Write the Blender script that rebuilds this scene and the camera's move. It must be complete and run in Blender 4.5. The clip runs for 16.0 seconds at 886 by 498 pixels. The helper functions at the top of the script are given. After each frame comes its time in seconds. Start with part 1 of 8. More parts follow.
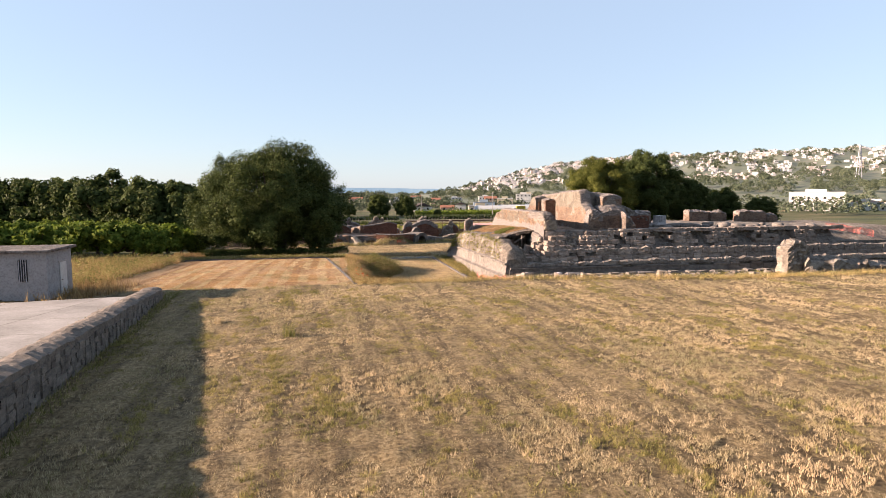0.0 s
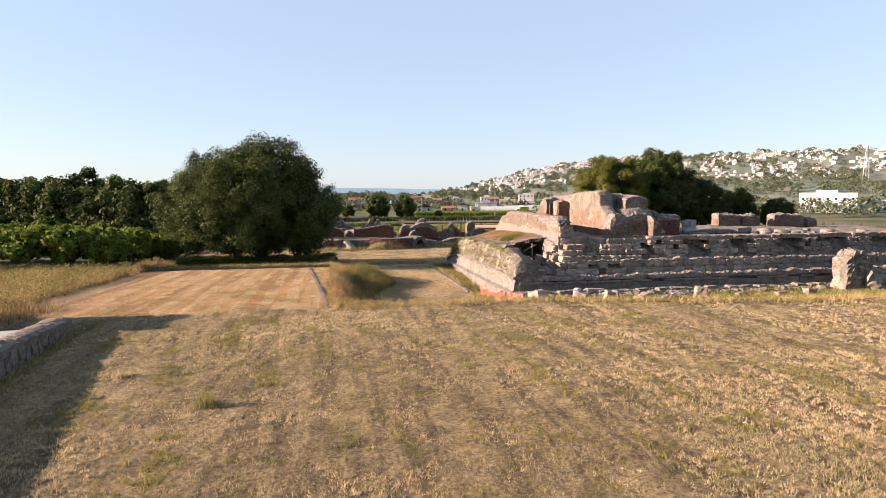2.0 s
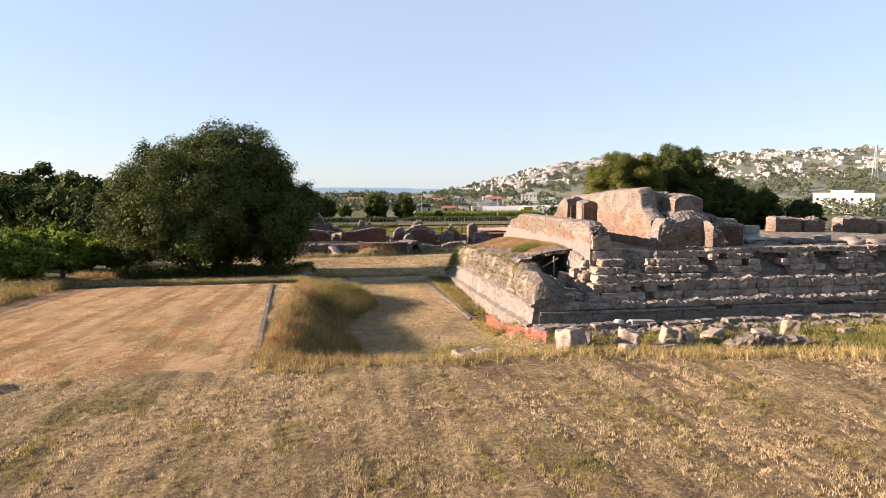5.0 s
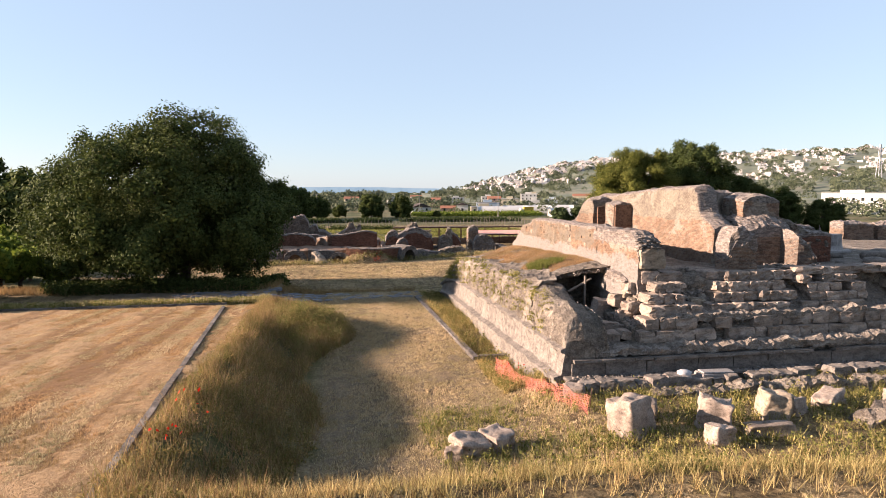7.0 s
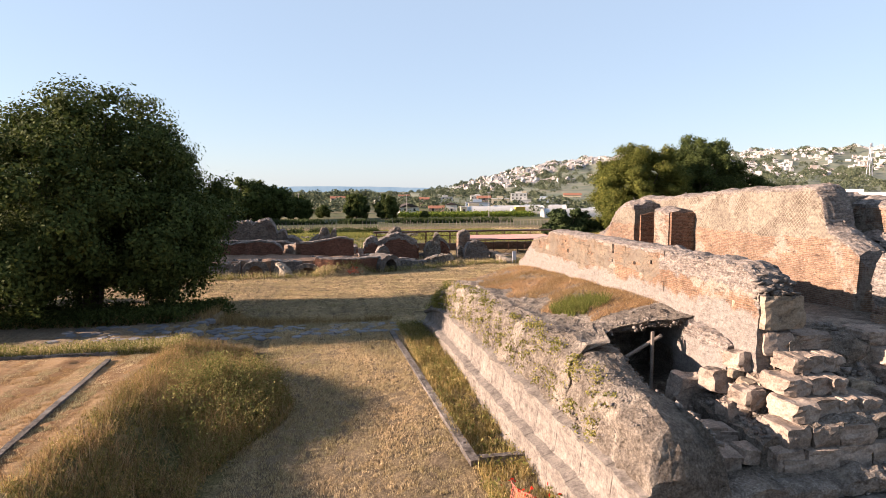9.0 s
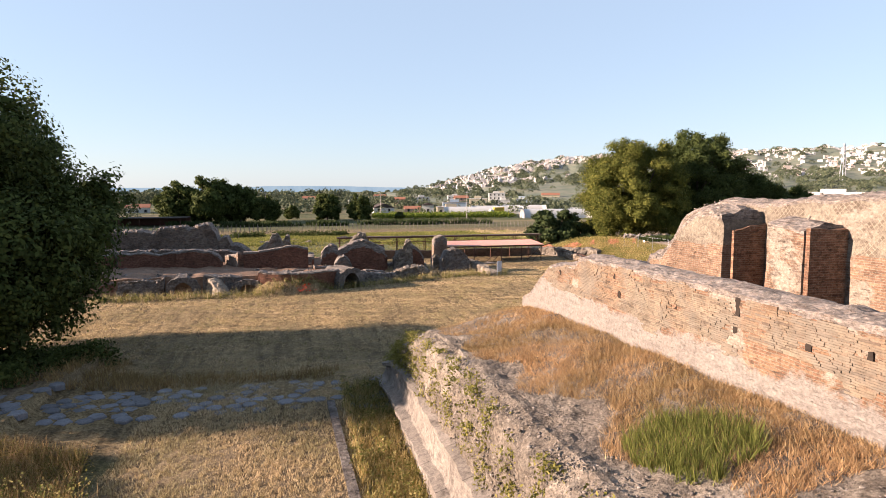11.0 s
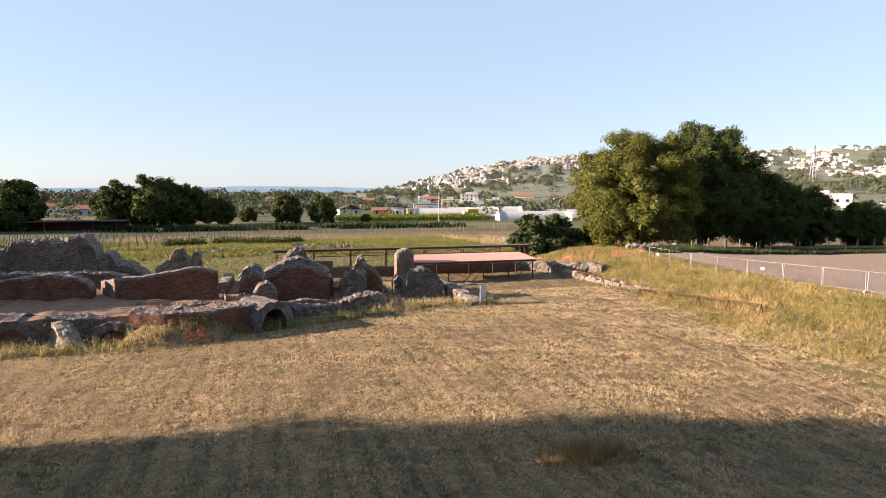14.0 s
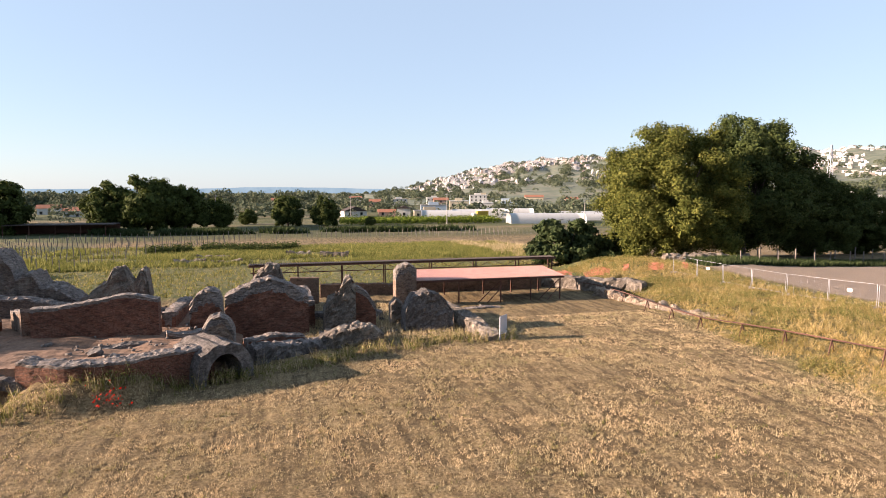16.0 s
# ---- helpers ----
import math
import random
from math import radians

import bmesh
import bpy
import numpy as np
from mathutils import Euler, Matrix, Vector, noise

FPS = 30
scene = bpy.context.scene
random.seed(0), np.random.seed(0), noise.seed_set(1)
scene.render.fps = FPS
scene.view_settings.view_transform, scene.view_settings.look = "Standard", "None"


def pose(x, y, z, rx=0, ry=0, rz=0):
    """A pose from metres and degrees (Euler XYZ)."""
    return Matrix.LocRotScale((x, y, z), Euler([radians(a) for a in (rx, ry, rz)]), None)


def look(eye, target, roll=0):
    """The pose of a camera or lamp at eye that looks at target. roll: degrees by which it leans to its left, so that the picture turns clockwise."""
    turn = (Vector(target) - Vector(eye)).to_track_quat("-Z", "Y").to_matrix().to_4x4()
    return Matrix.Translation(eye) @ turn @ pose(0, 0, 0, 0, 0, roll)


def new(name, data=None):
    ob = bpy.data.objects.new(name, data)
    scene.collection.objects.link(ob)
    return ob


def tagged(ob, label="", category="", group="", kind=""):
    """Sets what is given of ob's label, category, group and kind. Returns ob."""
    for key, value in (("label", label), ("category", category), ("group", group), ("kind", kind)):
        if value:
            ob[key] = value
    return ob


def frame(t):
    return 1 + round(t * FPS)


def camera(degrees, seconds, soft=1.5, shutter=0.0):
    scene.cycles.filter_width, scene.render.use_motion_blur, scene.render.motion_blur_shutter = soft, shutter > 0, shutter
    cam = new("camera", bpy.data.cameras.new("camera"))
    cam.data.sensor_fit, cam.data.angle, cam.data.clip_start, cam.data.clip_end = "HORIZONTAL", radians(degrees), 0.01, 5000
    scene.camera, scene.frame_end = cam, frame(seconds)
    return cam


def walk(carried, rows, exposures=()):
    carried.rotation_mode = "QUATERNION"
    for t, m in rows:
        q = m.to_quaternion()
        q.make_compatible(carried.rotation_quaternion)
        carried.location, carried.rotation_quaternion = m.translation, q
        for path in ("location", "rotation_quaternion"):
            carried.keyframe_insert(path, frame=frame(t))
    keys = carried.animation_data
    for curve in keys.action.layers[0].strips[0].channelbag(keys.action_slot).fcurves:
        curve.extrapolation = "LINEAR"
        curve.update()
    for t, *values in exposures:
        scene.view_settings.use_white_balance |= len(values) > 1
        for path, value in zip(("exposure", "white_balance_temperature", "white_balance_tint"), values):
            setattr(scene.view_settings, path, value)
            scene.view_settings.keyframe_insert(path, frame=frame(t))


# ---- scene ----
cam = camera(71.7, 16.0, soft=0.8)
METRES, EYE, TILT, LEAN, TURN = 83.0, 9.56, -2.6, 0.0, -10.1
ROWS = [
    (0.0, 0.0, 0.0, 0.0, -0.01, -2.77, 0.27),
    (0.5, 0.001, 0.0253, 0.0014, 0.03, -2.76, 0.25),
    (1.0, 0.0021, 0.0517, 0.0028, 0.06, -2.75, 0.24),
    (1.5, 0.003, 0.0754, 0.004, 0.1, -2.75, 0.21),
    (2.0, 0.004, 0.1004, 0.0049, 0.15, -2.73, 0.2),
    (2.5, 0.0049, 0.1235, 0.0057, 0.18, -2.71, 0.17),
    (3.0, 0.006, 0.1479, 0.0066, 0.22, -2.69, 0.16),
    (3.5, 0.007, 0.1704, 0.0073, 0.26, -2.71, 0.13),
    (4.0, 0.0079, 0.1936, 0.008, 0.3, -2.72, 0.1),
    (6.5, 0.0102, 0.3349, 0.013, 0.23, -2.81, 0.02),
    (7.0, 0.0107, 0.3657, 0.0144, 0.15, -2.8, 0.05),
    (7.5, 0.0112, 0.4001, 0.0161, 0.08, -2.81, 0.08),
    (8.0, 0.012, 0.4331, 0.018, 0.06, -2.83, 0.07),
    (8.5, 0.013, 0.4704, 0.0201, -0.28, -2.84, 0.07),
    (9.0, 0.0142, 0.5062, 0.0221, -0.87, -2.87, 0.13),
    (9.5, 0.0158, 0.5453, 0.024, -1.35, -2.87, 0.15),
    (10.0, 0.0175, 0.5814, 0.0256, -1.99, -2.87, 0.16),
    (12.5, 0.0323, 0.7617, 0.0328, -4.24, -2.9, 0.22),
    (13.0, 0.0353, 0.7976, 0.0344, -4.73, -2.87, 0.21),
    (13.5, 0.0384, 0.8304, 0.0357, -5.18, -2.86, 0.22),
    (14.0, 0.0415, 0.8651, 0.0375, -5.65, -2.84, 0.19),
    (14.5, 0.0445, 0.8971, 0.0394, -5.79, -2.83, 0.19),
    (15.0, 0.0476, 0.9313, 0.0414, -5.77, -2.82, 0.17),
    (15.5, 0.0507, 0.9632, 0.0432, -5.73, -2.8, 0.17),
    (16.0, 0.0536, 0.9971, 0.0453, -4.89, -2.76, 0.18),
]
walk(cam, [(t, pose(0, 0, EYE, TILT, LEAN, TURN) @ pose(METRES * x, METRES * y, METRES * z, 90 + pitch, roll, yaw)) for t, x, y, z, yaw, pitch, roll in ROWS],
     exposures=[(0.0, 2.12, 6650, 18), (16.0, 2.12, 6650, 18)])

# ---- light ----
SUN_DIR = Vector((-0.955, 0.116, 0.27)).normalized()     # towards the sun, low on the west side
world = bpy.data.worlds.new("sky")
scene.world = world
world.use_nodes = True
wn = world.node_tree.nodes
wl = world.node_tree.links
sky = wn.new("ShaderNodeTexSky")
sky.sky_type = "NISHITA"
sky.sun_disc = False
sky.sun_elevation = math.asin(SUN_DIR.z)
sky.sun_rotation = math.atan2(SUN_DIR.x, SUN_DIR.y)
sky.altitude = 30
sky.air_density = 1.0
sky.dust_density = 0.35
sky.ozone_density = 2.0
hazy = wn.new("ShaderNodeMix")        # thin summer haze evens the sky out
hazy.data_type = "RGBA"
hazy.inputs[0].default_value = 0.62
hazy.inputs[7].default_value = (2.87, 3.76, 4.68, 1)
wl.new(sky.outputs[0], hazy.inputs[6])
wl.new(hazy.outputs[2], wn["Background"].inputs[0])
wn["Background"].inputs[1].default_value = 0.050
sun = new("sun", bpy.data.lights.new("sun", "SUN"))
sun.data.energy = 5.0
sun.data.angle = radians(0.6)
sun.data.color = (1.0, 0.79, 0.60)
sun.matrix_world = look(SUN_DIR * 200, (0, 0, 0))

# ---- materials ----
# reflectance of weathered, dusty surfaces against their clean colours
K_STONE, K_LEAF, K_PAINT, K_GROUND = 0.735, 0.87, 0.64, 0.455


def mat_new(name, rough=0.9):
    m = bpy.data.materials.new(name)
    m.use_nodes = True
    b = m.node_tree.nodes["Principled BSDF"]
    b.inputs["Roughness"].default_value = rough
    b.inputs["Specular IOR Level"].default_value = 0.25
    return m, m.node_tree.nodes, m.node_tree.links, b


def n_noise(n, l, vec, scale, detail=6, rough=0.6, dist=0.0):
    t = n.new("ShaderNodeTexNoise")
    t.inputs["Scale"].default_value = scale
    t.inputs["Detail"].default_value = detail
    t.inputs["Roughness"].default_value = rough
    t.inputs["Distortion"].default_value = dist
    if vec is not None:
        l.new(vec, t.inputs["Vector"])
    return t.outputs["Fac"]


def n_ramp(n, l, fac, stops):
    r = n.new("ShaderNodeValToRGB")
    e = r.color_ramp.elements
    while len(e) < len(stops):
        e.new(0.5)
    for k, (p, c) in enumerate(stops):
        e[k].position = p
        e[k].color = (*c, 1) if len(c) == 3 else c
    l.new(fac, r.inputs[0])
    return r.outputs[0]


def n_mix(n, l, fac, a, b, mode="MIX"):
    m = n.new("ShaderNodeMix")
    m.data_type = "RGBA"
    m.blend_type = mode
    for sock, v in ((m.inputs[0], fac), (m.inputs[6], a), (m.inputs[7], b)):
        if isinstance(v, (int, float)):
            sock.default_value = v
        elif isinstance(v, tuple):
            sock.default_value = (*v, 1)
        else:
            l.new(v, sock)
    return m.outputs[2]


def coat(n, l, b, c, k):
    t = (k * 0.985, k * 0.99, k * 1.08) if k == K_STONE else (k, k, k)      # the stone here is a cool grey
    l.new(n_mix(n, l, 1.0, c, t, "MULTIPLY"), b.inputs["Base Color"])


def n_math(n, l, op, a, b=0.0):
    m = n.new("ShaderNodeMath")
    m.operation = op
    for sock, v in ((m.inputs[0], a), (m.inputs[1], b)):
        if isinstance(v, (int, float)):
            sock.default_value = v
        else:
            l.new(v, sock)
    return m.outputs[0]


def n_bump(n, l, b, height, strength=0.5, dist=0.05):
    k = n.new("ShaderNodeBump")
    k.inputs["Strength"].default_value = strength
    k.inputs["Distance"].default_value = dist
    l.new(height, k.inputs["Height"])
    l.new(k.outputs[0], b.inputs["Normal"])


def n_pos(n):
    return n.new("ShaderNodeNewGeometry").outputs["Position"]


def n_map(n, l, vec, scale=(1, 1, 1), rot=(0, 0, 0)):
    m = n.new("ShaderNodeMapping")
    m.inputs["Scale"].default_value = scale
    m.inputs["Rotation"].default_value = [radians(a) for a in rot]
    l.new(vec, m.inputs["Vector"])
    return m.outputs[0]


def n_attr(n, name):
    a = n.new("ShaderNodeAttribute")
    a.attribute_name = name
    return a


def weather(n, l, p, c, scale=3.2, lo=0.42, hi=1.28, stretch=(1, 1, 1.8)):
    """Blotches of lichen, dirt and broken skin."""
    f = n_noise(n, l, n_map(n, l, p, stretch), scale, 8, 0.78, 0.3)
    return n_mix(n, l, 1.0, c, n_ramp(n, l, f, [(0.36, (lo, lo * 0.97, lo * 0.95)), (0.5, (0.95, 0.95, 0.94)), (0.66, (hi, hi * 0.98, hi * 0.95))]), "MULTIPLY"), f


def rough_mat(name, dark, mid, light, scale=1.2, fine=14.0, bump=0.5, dist=0.04, rough=0.92, vary=0.25, fine_mix=0.5):
    """Weathered surface: two scales of colour, fine relief, a tone of its own for each object."""
    m, n, l, b = mat_new(name, rough)
    p = n_pos(n)
    big = n_noise(n, l, p, scale, 5, 0.6, 0.3)
    small = n_noise(n, l, p, fine, 6, 0.7)
    col = n_ramp(n, l, big, [(0.3, dark), (0.5, mid), (0.72, light)])
    col2 = n_ramp(n, l, small, [(0.3, tuple(c * 0.45 for c in dark)), (0.5, mid), (0.75, tuple(min(1, c * 1.15) for c in light))])
    c = n_mix(n, l, fine_mix, col, col2)
    if vary:
        o = n.new("ShaderNodeObjectInfo")
        v = n_math(n, l, "MULTIPLY_ADD", o.outputs["Random"], vary * 2)
        v.node.inputs[2].default_value = 1 - vary
        c = n_mix(n, l, 1.0, c, v, "MULTIPLY")
    h = n_mix(n, l, 0.5, big, small)
    if bump >= 0.7:
        c, wf = weather(n, l, p, c, 2.6, 0.5, 1.22)
        h = n_mix(n, l, 0.5, h, wf)
    coat(n, l, b, c, K_STONE)
    n_bump(n, l, b, h, bump, dist)
    return m


def grit_mat(name, dark, mid, light):
    """Broken stones, each with a tone of its own."""
    m, n, l, b = mat_new(name, 0.95)
    g = n.new("ShaderNodeNewGeometry")
    c = n_ramp(n, l, g.outputs["Random Per Island"], [(0.0, dark), (0.5, mid), (1.0, light)])
    f = n_noise(n, l, g.outputs["Position"], 20, 5, 0.7)
    c = n_mix(n, l, 0.8, c, n_ramp(n, l, f, [(0.35, (0.55, 0.53, 0.5)), (0.6, (1.1, 1.1, 1.1))]), "MULTIPLY")
    coat(n, l, b, c, K_STONE)
    n_bump(n, l, b, f, 0.6, 0.03)
    return m


# stone and masonry
M_GRITB = grit_mat("grey_broken_stone", (0.11, 0.10, 0.094), (0.245, 0.225, 0.205), (0.42, 0.39, 0.355))
M_GRIT = grit_mat("broken_stone", (0.15, 0.13, 0.11), (0.215, 0.19, 0.16), (0.29, 0.258, 0.218))
M_TUFF = rough_mat("tuff_stone", (0.165, 0.13, 0.10), (0.31, 0.25, 0.195), (0.46, 0.385, 0.305), 1.6, 18, 0.8, 0.05)
M_TUFF_Y = rough_mat("yellow_tuff", (0.19, 0.15, 0.105), (0.32, 0.26, 0.185), (0.43, 0.36, 0.265), 1.4, 15, 0.8, 0.05)


def rubble_mat(name, lo, mid, hi, size=15.0, patch=(0.42, 0.375, 0.305)):
    """Mortared rubble: stones of many tones in paler mortar, pits, lime patches."""
    m, n, l, b = mat_new(name, 0.95)
    p = n_pos(n)
    warp = n_mix(n, l, 0.12, p, n.new("ShaderNodeTexNoise").outputs["Color"])
    v1 = n.new("ShaderNodeTexVoronoi")
    v1.inputs["Scale"].default_value = size
    l.new(warp, v1.inputs["Vector"])
    tone = n.new("ShaderNodeSeparateColor")
    l.new(v1.outputs["Color"], tone.inputs[0])
    stone = n_ramp(n, l, n_mix(n, l, 0.5, tone.outputs[0], n_noise(n, l, p, 4.0, 5, 0.7)), [(0.0, tuple(0.5 * (p_ + q_) for p_, q_ in zip(lo, mid))), (0.45, mid), (0.9, tuple(0.5 * (p_ + q_) for p_, q_ in zip(hi, mid)))])
    mortar = n_ramp(n, l, v1.outputs["Distance"], [(0.30, (1.0, 1.0, 1.0)), (0.66, (0.62, 0.60, 0.57))])
    col = n_mix(n, l, 0.7, stone, mortar, "MULTIPLY")
    big = n_noise(n, l, p, 0.55, 6, 0.65, 0.6)
    col = n_mix(n, l, n_ramp(n, l, big, [(0.52, (0, 0, 0)), (0.60, (0.75, 0.75, 0.75))]), col, patch)
    fine = n_noise(n, l, p, 22, 7, 0.75)
    col = n_mix(n, l, 0.85, col, n_ramp(n, l, fine, [(0.34, (0.42, 0.40, 0.38)), (0.58, (1.12, 1.1, 1.08))]), "MULTIPLY")
    stain = n_ramp(n, l, n_noise(n, l, p, 1.3, 6, 0.7), [(0.33, (0.5, 0.48, 0.46)), (0.55, (1.08, 1.07, 1.05))])
    col = n_mix(n, l, 0.8, col, stain, "MULTIPLY")
    col, wf = weather(n, l, p, col, 3.4, 0.56, 1.22)
    coat(n, l, b, col, K_STONE)
    h = n_mix(n, l, 0.6, n_math(n, l, "SUBTRACT", 1.0, v1.outputs["Distance"]), fine)
    h = n_mix(n, l, 0.55, h, wf)
    n_bump(n, l, b, h, 1.0, 0.18)
    return m


M_CORE = rubble_mat("rubble_concrete", (0.17, 0.148, 0.122), (0.272, 0.238, 0.194), (0.37, 0.328, 0.27))
M_RUBBLE_D = rubble_mat("dark_rubble", (0.10, 0.092, 0.086), (0.205, 0.188, 0.172), (0.34, 0.315, 0.29), 8.0, (0.32, 0.30, 0.275))
M_PALE = rubble_mat("pale_mortar", (0.27, 0.238, 0.19), (0.37, 0.33, 0.265), (0.45, 0.405, 0.33), 16.0)
M_EARTH = rough_mat("reddish_earth", (0.11, 0.07, 0.045), (0.20, 0.125, 0.08), (0.30, 0.20, 0.13), 0.8, 12, 0.7, 0.05)
M_PLINTH = rough_mat("moulded_grey_stone", (0.115, 0.099, 0.083), (0.205, 0.18, 0.15), (0.31, 0.275, 0.232), 1.6, 13, 0.9, 0.06, vary=0.1)
M_MARBLE = rough_mat("white_marble", (0.45, 0.44, 0.42), (0.6, 0.59, 0.56), (0.72, 0.71, 0.68), 2, 20, 0.3, 0.02, 0.6)
M_PAVE = rough_mat("basalt_paving", (0.10, 0.105, 0.11), (0.17, 0.175, 0.18), (0.25, 0.255, 0.26), 1.0, 12, 0.4, 0.03, 0.75)
M_CONC = rough_mat("old_concrete", (0.24, 0.225, 0.20), (0.34, 0.315, 0.28), (0.44, 0.41, 0.37), 0.5, 10, 0.3, 0.02)
M_PLASTER = rough_mat("old_plaster", (0.27, 0.255, 0.235), (0.40, 0.385, 0.36), (0.47, 0.455, 0.425), 0.9, 9, 0.25, 0.015)
M_RUST = rough_mat("rusty_steel", (0.05, 0.025, 0.018), (0.10, 0.045, 0.03), (0.17, 0.08, 0.05), 3, 30, 0.2, 0.01, 0.7)
M_DARKWOOD = rough_mat("weathered_wood", (0.12, 0.10, 0.08), (0.2, 0.17, 0.14), (0.3, 0.27, 0.22), 2, 25, 0.3, 0.01)
M_GALV = rough_mat("galvanised_steel", (0.35, 0.36, 0.37), (0.45, 0.46, 0.47), (0.55, 0.56, 0.57), 2, 30, 0.1, 0.005, 0.45)
M_BARK = rough_mat("bark", (0.05, 0.04, 0.03), (0.10, 0.08, 0.06), (0.16, 0.13, 0.10), 3, 25, 0.8, 0.04)
M_DARKIN = rough_mat("passage_shade", (0.05, 0.04, 0.03), (0.09, 0.075, 0.06), (0.14, 0.115, 0.09), 2, 12, 0.8, 0.06)


def brick_mat(name, tint=(1, 1, 1), core=True, plaster=0.0, retic=None, limed=None):
    """Thin Roman brick facing; the attribute core shows the rubble behind it. retic: height above which the net-work facing stands."""
    m, n, l, b = mat_new(name, 0.93)
    p = n_pos(n)
    sep = n.new("ShaderNodeSeparateXYZ")
    l.new(p, sep.inputs[0])
    s = n_math(n, l, "ADD", sep.outputs[0], sep.outputs[1])
    cmb = n.new("ShaderNodeCombineXYZ")
    l.new(s, cmb.inputs[0])
    wob = n_math(n, l, "MULTIPLY", n_noise(n, l, p, 0.7, 3), 0.06)
    l.new(n_math(n, l, "ADD", sep.outputs[2], wob), cmb.inputs[1])
    bt = n.new("ShaderNodeTexBrick")
    for k, v in (("Scale", 1.0), ("Mortar Size", 0.011), ("Brick Width", 0.27), ("Row Height", 0.062), ("Bias", 0.0), ("Mortar Smooth", 0.2)):
        bt.inputs[k].default_value = v
    l.new(cmb.outputs[0], bt.inputs["Vector"])
    t = lambda *c: (c[0] * tint[0], c[1] * tint[1], c[2] * tint[2], 1)
    bt.inputs["Color1"].default_value = t(0.375, 0.24, 0.155)
    bt.inputs["Color2"].default_value = t(0.27, 0.16, 0.11)
    bt.inputs["Mortar"].default_value = t(0.36, 0.29, 0.22)
    big = n_noise(n, l, p, 0.6, 5, 0.65, 0.4)
    small = n_noise(n, l, p, 13, 6, 0.7)
    stain = n_ramp(n, l, big, [(0.35, (0.55, 0.5, 0.47)), (0.6, (1.1, 1.05, 1.0))])
    col = n_mix(n, l, 0.7, bt.outputs[0], stain, "MULTIPLY")
    grime = n_ramp(n, l, small, [(0.35, (0.45, 0.43, 0.4)), (0.6, (1.1, 1.1, 1.1))])
    col = n_mix(n, l, 0.7, col, grime, "MULTIPLY")
    height = n_mix(n, l, 0.5, small, bt.outputs[1])
    if retic is not None:
        rot = n.new("ShaderNodeMapping")
        rot.inputs["Rotation"].default_value = (0, 0, radians(45))
        l.new(cmb.outputs[0], rot.inputs["Vector"])
        rt = n.new("ShaderNodeTexBrick")
        rt.offset = 0.0
        for k, v in (("Scale", 1.0), ("Mortar Size", 0.012), ("Brick Width", 0.105), ("Row Height", 0.105)):
            rt.inputs[k].default_value = v
        rt.inputs["Color1"].default_value = t(0.355, 0.31, 0.245)
        rt.inputs["Color2"].default_value = t(0.27, 0.235, 0.185)
        rt.inputs["Mortar"].default_value = t(0.34, 0.295, 0.235)
        l.new(rot.outputs[0], rt.inputs["Vector"])
        rcol = n_mix(n, l, 0.6, rt.outputs[0], grime, "MULTIPLY")
        # cells of lost stones, the shade of their hollows put in as colour
        lost = n_ramp(n, l, n_noise(n, l, p, 0.8, 5, 0.7), [(0.50, (0, 0, 0)), (0.56, (1, 1, 1))])
        cell = n_math(n, l, "MULTIPLY", lost, n_math(n, l, "LESS_THAN", rt.outputs[1], 0.5))
        rcol = n_mix(n, l, n_math(n, l, "MULTIPLY", cell, 0.75), rcol, (0.12, 0.095, 0.07))
        rcol = n_mix(n, l, 0.8, rcol, stain, "MULTIPLY")
        edge = n_math(n, l, "ADD", sep.outputs[2], n_math(n, l, "MULTIPLY", n_noise(n, l, p, 1.1, 4), 0.5))
        up = n_math(n, l, "GREATER_THAN", edge, retic + 0.25)
        col = n_mix(n, l, up, col, rcol)
        height = n_mix(n, l, up, height, n_mix(n, l, 0.6, small, rt.outputs[1]))
    if plaster:
        pn = n_noise(n, l, p, 0.45, 6, 0.65, 0.5)
        pf = n_ramp(n, l, pn, [(0.56 - plaster * 0.2, (0, 0, 0)), (0.60 - plaster * 0.2, (1, 1, 1))])
        pc = n_ramp(n, l, small, [(0.3, (0.20, 0.165, 0.125)), (0.6, (0.36, 0.31, 0.245))])
        col = n_mix(n, l, pf, col, pc)
    # bricks lost or weathered out, in pockets, the shade inside painted dark
    pit = n_noise(n, l, n_map(n, l, p, (3.0, 3.0, 9.0)), 1.0, 4, 0.65)
    pitf = n_ramp(n, l, pit, [(0.60, (0, 0, 0)), (0.66, (0.8, 0.8, 0.8))])
    if retic is not None:
        pitf = n_mix(n, l, up, pitf, (0, 0, 0))
    col = n_mix(n, l, pitf, col, (0.10, 0.065, 0.045))
    height = n_mix(n, l, pitf, height, (0, 0, 0))
    if limed is not None:
        # lime plaster left on the foot of the wall
        line = n_math(n, l, "ADD", sep.outputs[2], n_math(n, l, "MULTIPLY", n_noise(n, l, p, 0.9, 6, 0.7), 1.6))
        lf = n_ramp(n, l, n_math(n, l, "SUBTRACT", limed + 1.3, line), [(0.42, (0, 0, 0)), (0.56, (0.9, 0.9, 0.9))])
        lc = n_ramp(n, l, small, [(0.3, (0.19, 0.172, 0.15)), (0.6, (0.305, 0.28, 0.245))])
        col = n_mix(n, l, lf, col, lc)
